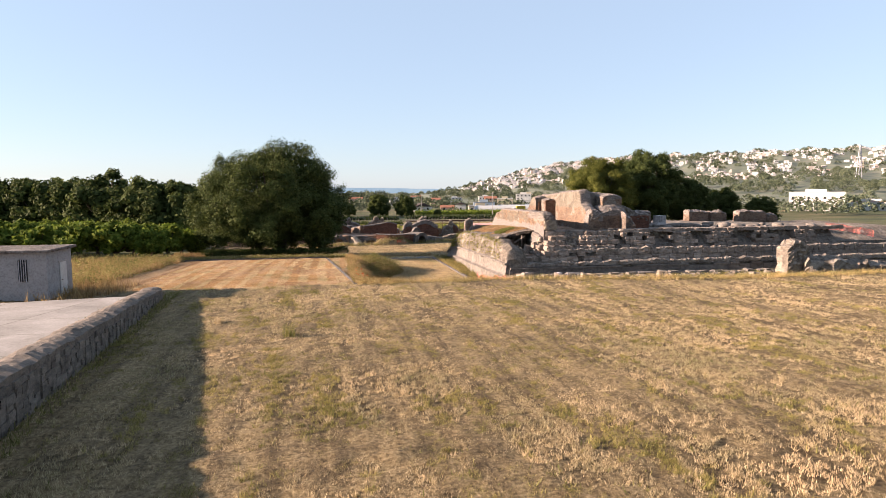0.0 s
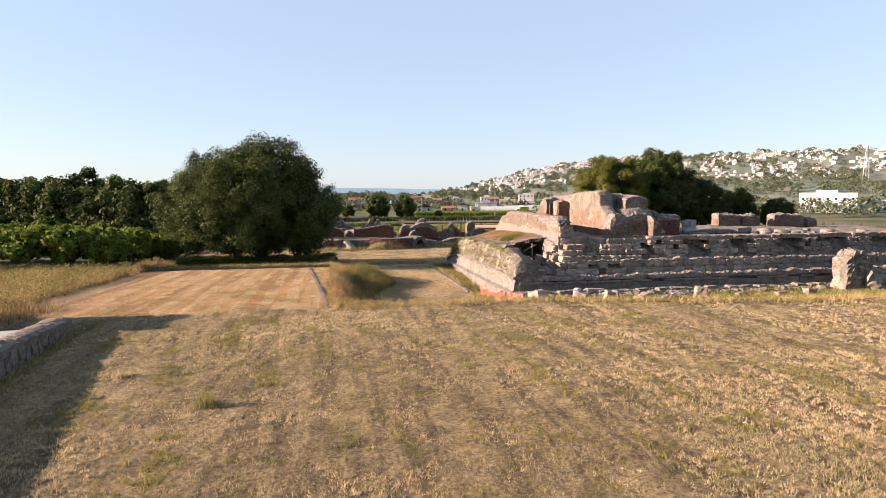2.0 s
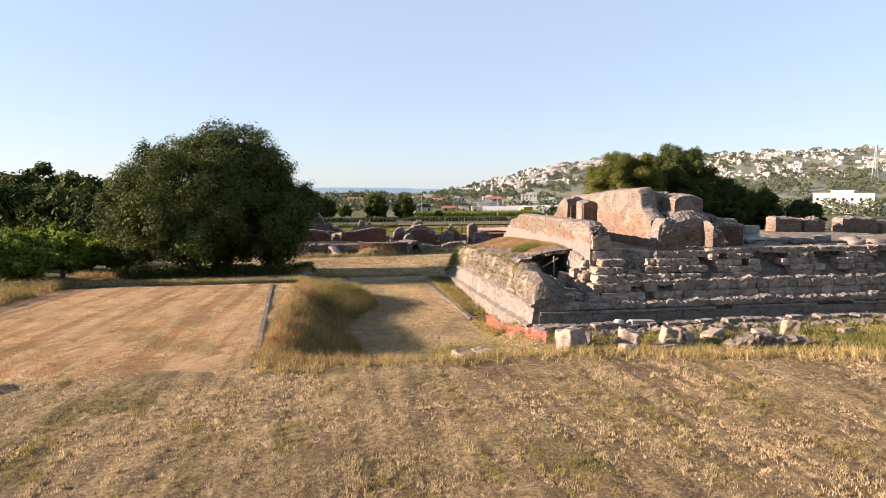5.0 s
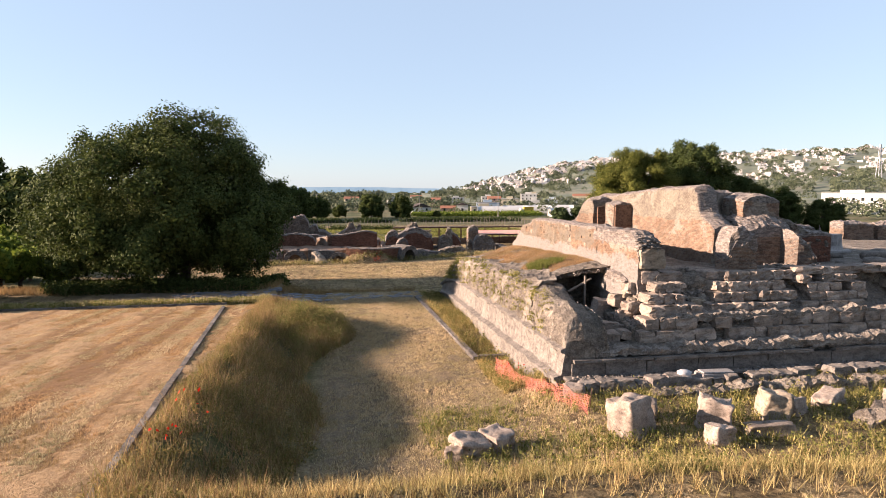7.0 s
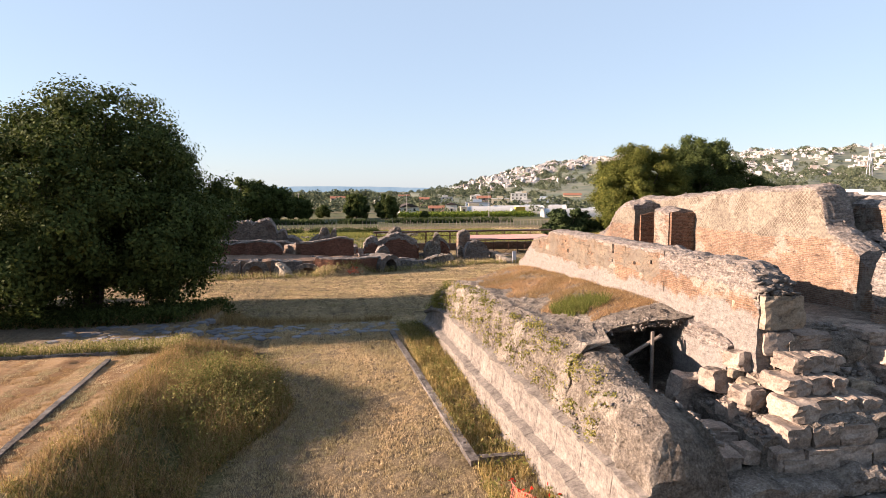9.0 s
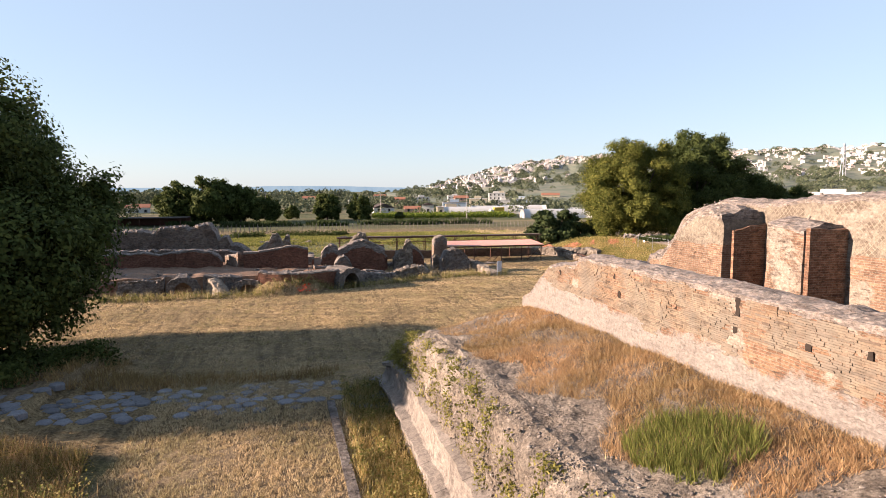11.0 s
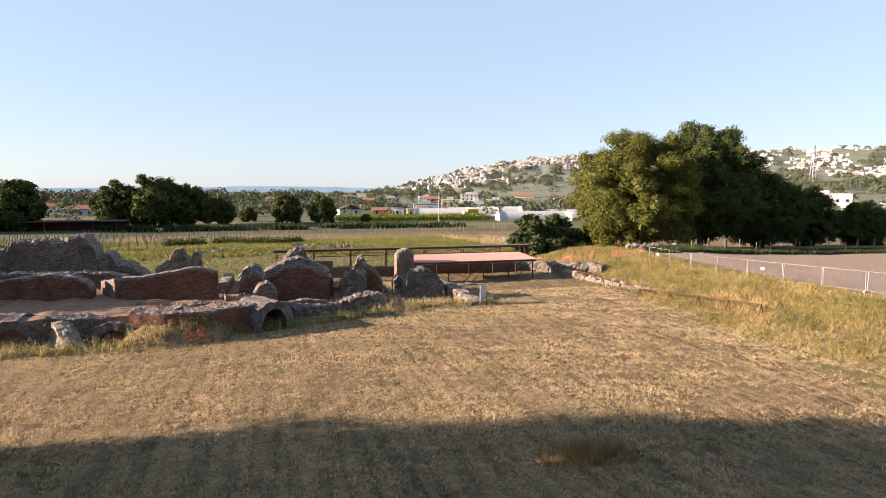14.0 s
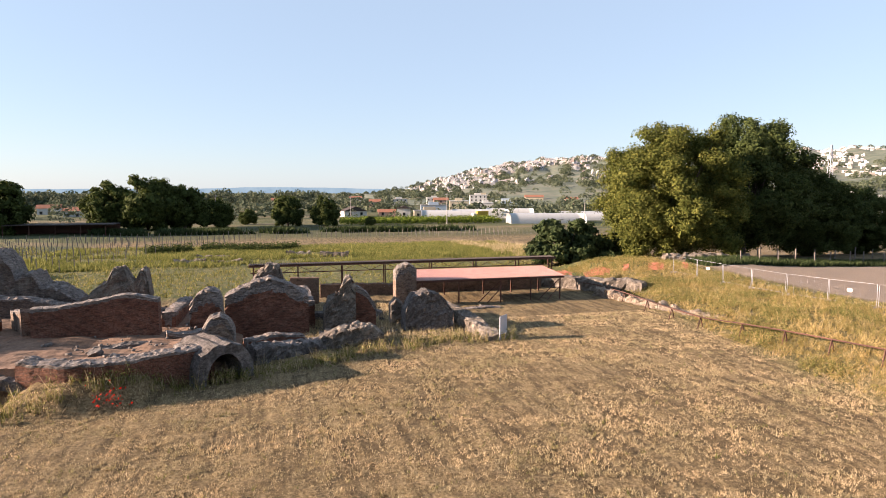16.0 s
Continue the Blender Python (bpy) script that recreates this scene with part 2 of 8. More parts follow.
    if core:
        a = n_attr(n, "core")
        vor = n.new("ShaderNodeTexVoronoi")
        vor.inputs["Scale"].default_value = 11.0
        l.new(n_map(n, l, p, (1.0, 1.0, 2.6)), vor.inputs["Vector"])
        lam = n_noise(n, l, n_map(n, l, p, (2.5, 2.5, 17.0)), 1.0, 6, 0.7)
        cc = n_ramp(n, l, lam, [(0.32, (0.12, 0.105, 0.095)), (0.48, (0.26, 0.235, 0.208)), (0.68, (0.38, 0.348, 0.31))])
        tn = n.new("ShaderNodeSeparateColor")
        l.new(vor.outputs["Color"], tn.inputs[0])
        cc = n_mix(n, l, 0.6, cc, n_ramp(n, l, tn.outputs[0], [(0.0, (0.55, 0.52, 0.5)), (0.6, (1.05, 1.0, 0.96)), (1.0, (1.2, 1.0, 0.85))]), "MULTIPLY")
        cc = n_mix(n, l, 0.8, cc, grime, "MULTIPLY")
        edge = n_math(n, l, "ADD", a.outputs["Fac"], n_math(n, l, "MULTIPLY", n_noise(n, l, p, 2.5, 4), 0.6))
        f = n_math(n, l, "GREATER_THAN", edge, 0.8)
        col = n_mix(n, l, f, col, cc)
        inv = n_mix(n, l, 0.35, n_mix(n, l, 0.5, lam, small), n_math(n, l, "SUBTRACT", 1.0, vor.outputs["Distance"]))
        height = n_mix(n, l, f, height, inv)
    soft = retic is not None or limed is not None
    col, wf = weather(n, l, p, col, 3.0, 0.66 if soft else 0.40, 1.15 if soft else 1.35, (1, 1, 2.6))
    height = n_mix(n, l, 0.5, height, wf)
    coat(n, l, b, col, K_STONE)
    n_bump(n, l, b, height, 1.0, 0.11)
    return m


M_BRICK = brick_mat("roman_brick", (0.86, 0.93, 0.98))
M_BRICK_D = brick_mat("dark_red_brick", (0.80, 0.57, 0.53))
M_DARKWALL = brick_mat("dark_coursed_wall", (0.70, 0.83, 0.95))
M_BRICK_W = brick_mat("plastered_brick", (0.92, 0.95, 0.95), True, 0.35)
M_BRICK_L = brick_mat("lime_washed_brick", (0.82, 0.81, 0.77), True, 0.10, None, 6.3)
M_RETIC = brick_mat("net_work_wall", (0.86, 0.89, 0.89), True, 0.12, 7.85)
M_REDBRICK = brick_mat("red_brick_pier", (0.95, 0.84, 0.78), False)


def leaf_mat(name, a, b_, c, trans=0.25):
    m, n, l, b = mat_new(name, 0.8)
    b.inputs["Specular IOR Level"].default_value = 0.1
    g = n.new("ShaderNodeNewGeometry")
    col = n_ramp(n, l, g.outputs["Random Per Island"], [(0.0, a), (0.55, b_), (1.0, c)])
    big = n_ramp(n, l, n_noise(n, l, g.outputs["Position"], 0.35, 3), [(0.35, (0.65, 0.7, 0.6)), (0.65, (1.2, 1.15, 1.1))])
    col = n_mix(n, l, 0.8, col, big, "MULTIPLY")
    col = n_mix(n, l, 1.0, col, (K_LEAF, K_LEAF, K_LEAF), "MULTIPLY")
    l.new(col, b.inputs["Base Color"])
    tr = n.new("ShaderNodeBsdfTranslucent")
    l.new(col, tr.inputs[0])
    mx = n.new("ShaderNodeMixShader")
    mx.inputs[0].default_value = trans
    l.new(b.outputs[0], mx.inputs[1])
    l.new(tr.outputs[0], mx.inputs[2])
    l.new(mx.outputs[0], n["Material Output"].inputs[0])
    return m


M_LEAF = leaf_mat("oak_leaves", (0.038, 0.054, 0.018), (0.062, 0.085, 0.027), (0.105, 0.128, 0.042))
M_LEAF_Y = leaf_mat("yellowing_leaves", (0.06, 0.072, 0.016), (0.105, 0.118, 0.027), (0.17, 0.168, 0.042))
M_LEAF_D = leaf_mat("deep_green_leaves", (0.033, 0.046, 0.014), (0.058, 0.079, 0.023), (0.10, 0.122, 0.037), 0.22)
M_LEAF_F = leaf_mat("far_leaves", (0.025, 0.042, 0.018), (0.045, 0.065, 0.025), (0.075, 0.095, 0.04), 0.15)
M_LEAF_V = leaf_mat("vine_leaves", (0.06, 0.095, 0.014), (0.12, 0.165, 0.026), (0.22, 0.26, 0.05), 0.35)
M_STRAW = leaf_mat("dry_grass", (0.31, 0.235, 0.14), (0.50, 0.395, 0.25), (0.68, 0.56, 0.38), 0.3)
M_WEED = leaf_mat("green_weeds", (0.10, 0.115, 0.03), (0.205, 0.195, 0.065), (0.38, 0.32, 0.14), 0.35)
M_POPPY = leaf_mat("poppy_petals", (0.5, 0.02, 0.012), (0.6, 0.03, 0.015), (0.7, 0.06, 0.03), 0.3)
M_BRUSH = leaf_mat("brown_weeds", (0.16, 0.10, 0.05), (0.30, 0.20, 0.10), (0.46, 0.34, 0.17), 0.3)


def plain_mat(name, col, rough=0.6, metal=0.0, var=0.15, scale=4):
    m, n, l, b = mat_new(name, rough)
    nz = n_noise(n, l, n_pos(n), scale, 5)
    lo = tuple(c * (1 - var) for c in col)
    hi = tuple(min(1.0, c * (1 + var)) for c in col)
    coat(n, l, b, n_ramp(n, l, nz, [(0.3, lo), (0.7, hi)]), K_PAINT)
    b.inputs["Metallic"].default_value = metal
    return m


M_WHITE = plain_mat("white_render", (0.72, 0.71, 0.68), 0.8)
M_CREAM = plain_mat("cream_render", (0.62, 0.54, 0.40), 0.8)
M_PINK = plain_mat("pink_render", (0.58, 0.40, 0.33), 0.8)
M_GREYR = plain_mat("grey_render", (0.42, 0.41, 0.40), 0.8)
M_BLUEW = plain_mat("pale_blue_render", (0.45, 0.55, 0.66), 0.8)
M_TILE = plain_mat("terracotta_tiles", (0.36, 0.16, 0.10), 0.8, 0, 0.3, 2)
M_GLASSD = plain_mat("dark_window", (0.03, 0.035, 0.04), 0.2)
M_FILM = plain_mat("greenhouse_film", (0.6, 0.6, 0.59), 0.35)
M_NET = plain_mat("orange_net", (0.76, 0.22, 0.18), 0.6, 0, 0.2, 8)
M_REDROOF = plain_mat("pink_sheet_roof", (0.50, 0.27, 0.235), 0.55, 0, 0.2, 1.5)
M_GREYSHEET = plain_mat("dark_sheet_roof", (0.075, 0.06, 0.055), 0.9, 0, 0.3, 1.5)
M_PANELW = plain_mat("white_panel", (0.6, 0.6, 0.6), 0.5)
M_YELLOW = plain_mat("yellow_paint", (0.62, 0.42, 0.06), 0.5)

# ---- building helpers ----


def mesh_of(name, verts, faces, mat, smooth=False):
    me = bpy.data.meshes.new(name)
    me.from_pydata([tuple(map(float, v)) for v in verts], [], [tuple(map(int, f)) for f in faces])
    me.materials.append(mat)
    if smooth:
        me.shade_smooth()
    me.update()
    return me


def fast_mesh(name, verts, n_side, mat):
    """Mesh from an array of separate polygons, n_side corners each."""
    verts = np.asarray(verts, dtype=np.float32).reshape(-1, 3)
    count = len(verts) // n_side
    me = bpy.data.meshes.new(name)
    me.vertices.add(len(verts))
    me.vertices.foreach_set("co", verts.ravel())
    me.loops.add(len(verts))
    me.loops.foreach_set("vertex_index", np.arange(len(verts), dtype=np.int32))
    me.polygons.add(count)
    me.polygons.foreach_set("loop_start", np.arange(0, len(verts), n_side, dtype=np.int32))
    me.polygons.foreach_set("loop_total", np.full(count, n_side, dtype=np.int32))
    me.materials.append(mat)
    me.update(calc_edges=True)
    return me


def thing(name, label, category, loc=(0, 0, 0), group="", kind=""):
    ob = new(name)
    ob.location = loc
    ob.empty_display_size = 0.2
    return tagged(ob, label, category, group, kind)


def part(name, me, parent, label=""):
    """One mesh under a thing or a part; the mesh is in world metres unless the parent is moved later."""
    ob = new(name, me)
    ob.parent = parent
    if label:
        ob["label"] = label
    return ob


def box_mesh(name, x0, x1, y0, y1, z0, z1, mat, bevel=0.0, seg=1):
    bm = bmesh.new()
    bmesh.ops.create_cube(bm, size=1)
    bmesh.ops.scale(bm, vec=(x1 - x0, y1 - y0, z1 - z0), verts=bm.verts)
    bmesh.ops.translate(bm, vec=((x0 + x1) / 2, (y0 + y1) / 2, (z0 + z1) / 2), verts=bm.verts)
    if bevel:
        bmesh.ops.bevel(bm, geom=bm.edges[:], offset=bevel, segments=seg, affect="EDGES")
    me = bpy.data.meshes.new(name)
    bm.to_mesh(me)
    bm.free()
    me.materials.append(mat)
    return me


def rod_mesh(name, a, b, r, mat, sides=6, r2=None):
    a, b = Vector(a), Vector(b)
    r2 = r if r2 is None else r2
    w = (b - a).normalized()
    u = w.orthogonal().normalized()
    v = w.cross(u)
    vs = []
    for c, rr in ((a, r), (b, r2)):
        for k in range(sides):
            t = 2 * math.pi * k / sides
            vs.append(c + (u * math.cos(t) + v * math.sin(t)) * rr)
    fs = [(k, (k + 1) % sides, sides + (k + 1) % sides, sides + k) for k in range(sides)]
    fs += [tuple(range(sides - 1, -1, -1)), tuple(range(sides, 2 * sides))]
    return mesh_of(name, vs, fs, mat)


def nz(x, y, z=0.0, s=1.0):
    return noise.noise(Vector((x * s, y * s, z * s)))


def interp_path(pts, step):
    pts = np.array(pts, dtype=float)
    seg = np.linalg.norm(np.diff(pts[:, :2], axis=0), axis=1)
    s = np.concatenate([[0], np.cumsum(seg)])
    k = max(2, int(s[-1] / step) + 1)
    q = np.linspace(0, s[-1], k)
    return np.stack([np.interp(q, s, pts[:, i]) for i in range(pts.shape[1])], 1), q


def ruin_mesh(name, pts, thick, base, mat, step=0.3, ragged=0.25, rough=0.07, core=0.45, seed=0.0, rows=None, batter=0.0, crown=0.12):
    """A broken masonry wall along pts (x, y, top): uneven top, pitted faces, its core bared near the top."""
    path, q = interp_path(pts, step)
    d = np.gradient(path[:, :2], axis=0)
    d /= np.linalg.norm(d, axis=1)[:, None] + 1e-9
    nrm = np.stack([-d[:, 1], d[:, 0]], 1)
    hmax = path[:, 2].max() - base
    rows = rows or max(3, int(hmax / step))
    across = max(2, int(thick / step))
    verts, faces, cores = [], [], []
    ring = 0
    for (x, y, top), (nx, ny), s in zip(path, nrm, q):
        top = top + ragged * (nz(x, y, seed, 1.1) + 0.6 * nz(x, y, seed + 9, 3.1))
        prof = []
        for k in range(rows + 1):
            f = k / rows
            prof.append((-0.5 - batter * (1 - f), base + (top - base) * f, max(0, 1 - (1 - f) * (top - base) / max(core, 0.01))))
        for k in range(1, across):
            prof.append((-0.5 + k / across, top + crown * thick * math.sin(math.pi * k / across), 1.0))
        for k in range(rows, -1, -1):
            f = k / rows
            prof.append((0.5 + batter * (1 - f), base + (top - base) * f, max(0, 1 - (1 - f) * (top - base) / max(core, 0.01))))
        ring = len(prof)
        for o, z, c in prof:
            px, py = x + nx * o * thick, y + ny * o * thick
            side = -1 if o < 0 else 1
            e = rough * (nz(px, py, z + seed, 1.3) + 0.8 * nz(px, py, z + seed, 4.0) * (0.4 + c) + 0.5 * nz(px, py, z * 1.6 + seed, 8.0) * (0.5 + c))
            verts.append((px + nx * e * side, py + ny * e * side, z + (rough * (nz(px, py, z + 5, 5.0) + 0.8 * nz(px, py, z + 7, 11.0)) if c > 0.9 else 0)))
            cores.append(c)
    m = len(path)
    for i in range(m - 1):
        for k in range(ring - 1):
            a = i * ring + k
            faces.append((a, a + 1, a + ring + 1, a + ring))
    faces.append(tuple(range(ring)))
    faces.append(tuple(range((m - 1) * ring + ring - 1, (m - 1) * ring - 1, -1)))
    me = mesh_of(name, verts, faces, mat)
    at = me.attributes.new("core", "FLOAT", "POINT")
    at.data.foreach_set("value", np.array(cores, dtype=np.float32))
    bm = bmesh.new()
    bm.from_mesh(me)
    bmesh.ops.recalc_face_normals(bm, faces=bm.faces[:])
    bm.to_mesh(me)
    bm.free()
    return me


def rock_cube(name, mat, cuts=2, rough=0.06, wear=0.30, seed=0):
    """A unit block with worn corners and uneven faces."""
    k = cuts + 1
    key, vs, fs = {}, [], []

    def vid(i, j, q):
        if (i, j, q) not in key:
            p_ = Vector((i / k - 0.5, j / k - 0.5, q / k - 0.5))
            m_ = p_.normalized() * 0.62
            edge_ = sum(1 for c in p_ if abs(abs(c) - 0.5) < 1e-6)
            p_ = p_.lerp(m_, wear * (0.0 if edge_ < 2 else (0.35 if edge_ == 2 else 0.75)))
            o = Vector((seed * 7.3, seed * 3.1, seed))
            p_ += Vector((noise.noise(p_ * 2.3 + o), noise.noise(p_ * 2.3 + o * 2), noise.noise(p_ * 2.3 + o * 3))) * rough * 1.6
            p_ += Vector((noise.noise(p_ * 6 + o), noise.noise(p_ * 6 + o * 2), noise.noise(p_ * 6 + o * 3))) * rough * 0.7
            key[(i, j, q)] = len(vs)
            vs.append(p_)
        return key[(i, j, q)]
    for u in range(k):
        for v in range(k):
            for c in (0, k):
                for ax in range(3):
                    quad = []
                    for du, dv in ((0, 0), (1, 0), (1, 1), (0, 1)):
                        t = [u + du, v + dv]
                        t.insert(ax, c)
                        quad.append(vid(*t))
                    flip = (c == 0) != (ax == 1)
                    fs.append(tuple(reversed(quad)) if flip else tuple(quad))
    return mesh_of(name, vs, fs, mat, cuts >= 7)


def stone_variants(prefix, mat, count=5, bev=0.07, jit=0.045, seed=1):
    """Unit blocks with knocked-off edges, to be scaled piece by piece."""
    if jit < 0.035:
        cuts, rough, wear = 1, jit, 0.10
    else:
        cuts, rough, wear = 2, jit * 1.7, min(0.6, bev * 5)
    return [rock_cube(prefix, mat, cuts, rough, wear, seed * 10 + k) for k in range(count)]


def lump_mesh(name, size, mat, seed=0, sub=2, rough=0.22, square=0.82):
    """A broken stone: a ball pulled towards a block and pitted."""
    bm = bmesh.new()
    bmesh.ops.create_icosphere(bm, subdivisions=sub, radius=1)
    for v in bm.verts:
        c = v.co
        m = max(abs(c.x), abs(c.y), abs(c.z))
        box = c / m
        c = c.lerp(box, square)
        c *= 1 + rough * noise.noise(c * 1.3 + Vector((seed, 0, 0))) + 0.5 * rough * noise.noise(c * 3 + Vector((0, seed, 0)))
        v.co = Vector((c.x * size[0] / 2, c.y * size[1] / 2, c.z * size[2] / 2))
    me = bpy.data.meshes.new(name)
    bm.to_mesh(me)
    bm.free()
    me.materials.append(mat)
    me.shade_smooth()
    return me


def blades_mesh(name, pts, h0, h1, w, mat, lean=0.4, per=3, seed=0):
    """Grass: every point gets a few upright blades, each one triangle."""
    r = np.random.default_rng(seed)
    p = np.repeat(np.asarray(pts, dtype=float), per, axis=0)
    k = len(p)
    a = r.uniform(0, 2 * np.pi, k)
    h = r.uniform(h0, h1, k)
    off = r.normal(0, 0.5 * w + 0.03, (k, 2))
    base = p.copy()
    base[:, :2] += off
    u = np.stack([np.cos(a), np.sin(a), np.zeros(k)], 1) * (w * r.uniform(0.5, 1.2, k) / 2)[:, None]
    tip = base + np.stack([r.normal(0, lean, k) * h, r.normal(0, lean, k) * h, h], 1)
    base[:, 2] -= 0.03
    tri = np.stack([base - u, base + u, tip], 1)
    return fast_mesh(name, tri, 3, mat)


def grit_mesh(name, pts, s0, s1, mat, seed=0, flat=0.7, power=2.5):
    """Many small broken stones in one mesh, each a knocked-about block."""
    r = np.random.default_rng(seed)
    p = np.asarray(pts, dtype=float)
    k = len(p)
    cube = np.array([(-1, -1, -1), (1, -1, -1), (1, 1, -1), (-1, 1, -1), (-1, -1, 1), (1, -1, 1), (1, 1, 1), (-1, 1, 1)], float)
    quad = np.array([(0, 3, 2, 1), (4, 5, 6, 7), (0, 1, 5, 4), (1, 2, 6, 5), (2, 3, 7, 6), (3, 0, 4, 7)])
    s = s0 + (s1 - s0) * r.random(k) ** power
    v = cube[None] * (1 + r.uniform(-0.45, 0.15, (k, 8, 1))) + r.uniform(-0.22, 0.22, (k, 8, 3))
    v = v * (s[:, None, None] / 2) * np.stack([r.uniform(0.8, 1.5, k), r.uniform(0.7, 1.1, k), r.uniform(0.5, 0.9, k) * flat / 0.7], 1)[:, None, :]
    a, b = r.uniform(0, 6.3, k), r.normal(0, 0.25, k)
    ca, sa, cb, sb = np.cos(a), np.sin(a), np.cos(b), np.sin(b)
    x, z = v[..., 0] * cb[:, None] + v[..., 2] * sb[:, None], v[..., 2] * cb[:, None] - v[..., 0] * sb[:, None]
    y = v[..., 1]
    v = np.stack([x * ca[:, None] - y * sa[:, None], x * sa[:, None] + y * ca[:, None], z], 2) + p[:, None, :]
    me = bpy.data.meshes.new(name)
    me.vertices.add(k * 8)
    me.vertices.foreach_set("co", v.astype(np.float32).ravel())
    idx = (quad[None] + 8 * np.arange(k)[:, None, None]).astype(np.int32).ravel()
    me.loops.add(len(idx))
    me.loops.foreach_set("vertex_index", idx)
    me.polygons.add(k * 6)
    me.polygons.foreach_set("loop_start", np.arange(0, len(idx), 4, dtype=np.int32))
    me.polygons.foreach_set("loop_total", np.full(k * 6, 4, dtype=np.int32))
    me.materials.append(mat)
    me.update(calc_edges=True)
    return me


def leaves_array(centres, size, r, flat=0.0, out=None):
    """Diamond leaves; out: the way each one tends to face."""
    k = len(centres)
    nrm = r.normal(size=(k, 3))
    if out is not None:
        nrm = 0.4 * nrm + out
    nrm[:, 2] += flat
    nrm /= np.linalg.norm(nrm, axis=1)[:, None]
    t = np.cross(nrm, r.normal(size=(k, 3)))
    t /= np.linalg.norm(t, axis=1)[:, None]
    b = np.cross(nrm, t)
    s = (size * r.uniform(0.6, 1.3, k))[:, None]
    return np.stack([centres - t * s, centres - b * s * 0.55, centres + t * s, centres + b * s * 0.55], 1)


def sstep(a, b, x):
    t = np.clip((x - a) / (b - a), 0, 1)
    return t * t * (3 - 2 * t)


# ---- ground ----
def ground_z(x, y):
    """Height of the land: upper terrace, mown field, sunken path, lower meadow, plain."""
    x, y = np.asarray(x, float), np.asarray(y, float)
    terrace = 3.85 - 0.012 * np.clip(y, -50, 60)
    field = 3.45 - 0.043 * np.clip(y - 38, 0, 40)
    strip = np.full_like(x, 1.95) - 0.25 * sstep(44, 52, y)
    path = 1.75 - 0.85 * sstep(44, 54, y) + 0.15 * sstep(56, 70, y) - 1.1 * sstep(78, 90, y)
    ditch = path - 0.25 * sstep(57, 61, y) * sstep(12.9, 13.3, x) * (1 - sstep(79, 81, y))
    low = 0.1 - 0.1 * sstep(90, 105, y)
    # east of the path the podium strip, west of it the field
    mid = strip * sstep(11.5, 15, x) * (1 - sstep(53, 56, y)) + ditch * (1 - sstep(11.5, 15, x) * (1 - sstep(53, 56, y)))
    bank = sstep(1.4, 4.6 + 0.5 * np.sin(y * 0.4), x)
    bank = np.where(y > 74, sstep(-60, -58, x), bank)
    lower = field * (1 - bank) + mid * bank
    edge_y = 41.3 - 0.0 * x - 3.0 * sstep(10, 30, x)
    far_w = sstep(0, 3.2, y - edge_y)
    west = 3.45 - 0.043 * np.clip(y - 38, 0, 33)
    z = np.where(x < 1.6, terrace * (1 - sstep(36, 44, y)) + west * sstep(36, 44, y), terrace * (1 - far_w) + lower * far_w)
    z = z + 0.75 * np.exp(-((x - 4.5) / 1.5) ** 2 - ((y - 65.5) / 3.6) ** 2)     # overgrown hump at the end of the bank
    tree_zone = 1.35 - 0.9 * sstep(84, 100, y) + 0.9 * sstep(-14, -30, x)
    f = sstep(70.8, 73.5, y)
    z = z * (1 - f * (1 - sstep(-1, 5, x))) + tree_zone * f * (1 - sstep(-1, 5, x))
    g = sstep(82, 94, y)
    z = z * (1 - g) + (low + 0.6 * sstep(-14, -40, x)) * g
    # bank on the east side of the lower meadow, and the field behind it
    e0 = 46.0 + 0.16 * (y - 110)
    east = 1.0 * sstep(e0, e0 + 5, x) - 0.35 * sstep(e0 + 15, e0 + 26, x)
    z = z + east * sstep(84, 94, y) * (1 - sstep(150, 175, y))
    z = z + 0.9 * np.exp(-((x - 70) ** 2 + (y - 146) ** 2) / 150.0)
    yw = np.interp(x, [5.9, 7.6, 9.6, 11.8, 13.6, 15.2], [112.7, 111.9, 111.3, 111.8, 112.8, 114.1])
    z = z + 1.1 * sstep(yw - 2.6, yw - 0.5, y) * (1 - sstep(114, 115, y)) * sstep(6.5, 8.5, x) * (1 - sstep(12.2, 14.2, x))
    down = -1.2 * sstep(138, 175, y) - 1.3 * sstep(175, 240, y)
    z = z + down * sstep(0, 1, 1.0 + 0 * x)
    z = z - 1.3 * sstep(75, 200, x) * sstep(40, 90, y) * (1 - sstep(138, 240, y))
    return z


def axis(fine0, fine1, step, far, grow=1.12):
    core = list(np.arange(fine0, fine1 + step / 2, step))
    up, s, v = [], step, fine1
    while v < far:
        s *= grow
        v += s
        up.append(v)
    dn, s, v = [], step, fine0
    while v > -far:
        s *= grow
        v -= s
        dn.append(v)
    return np.array(dn[::-1] + core + up)


gx = axis(-24, 66, 0.27, 4500)
gy = axis(-2, 132, 0.27, 4500)
GX, GY = np.meshgrid(gx, gy)
GZ = ground_z(GX, GY)
rr = np.random.default_rng(3)
near = np.exp(-((np.clip(np.abs(GX - 20) - 60, 0, None) / 60) ** 2) - (np.clip(np.abs(GY - 70) - 90, 0, None) / 60) ** 2)


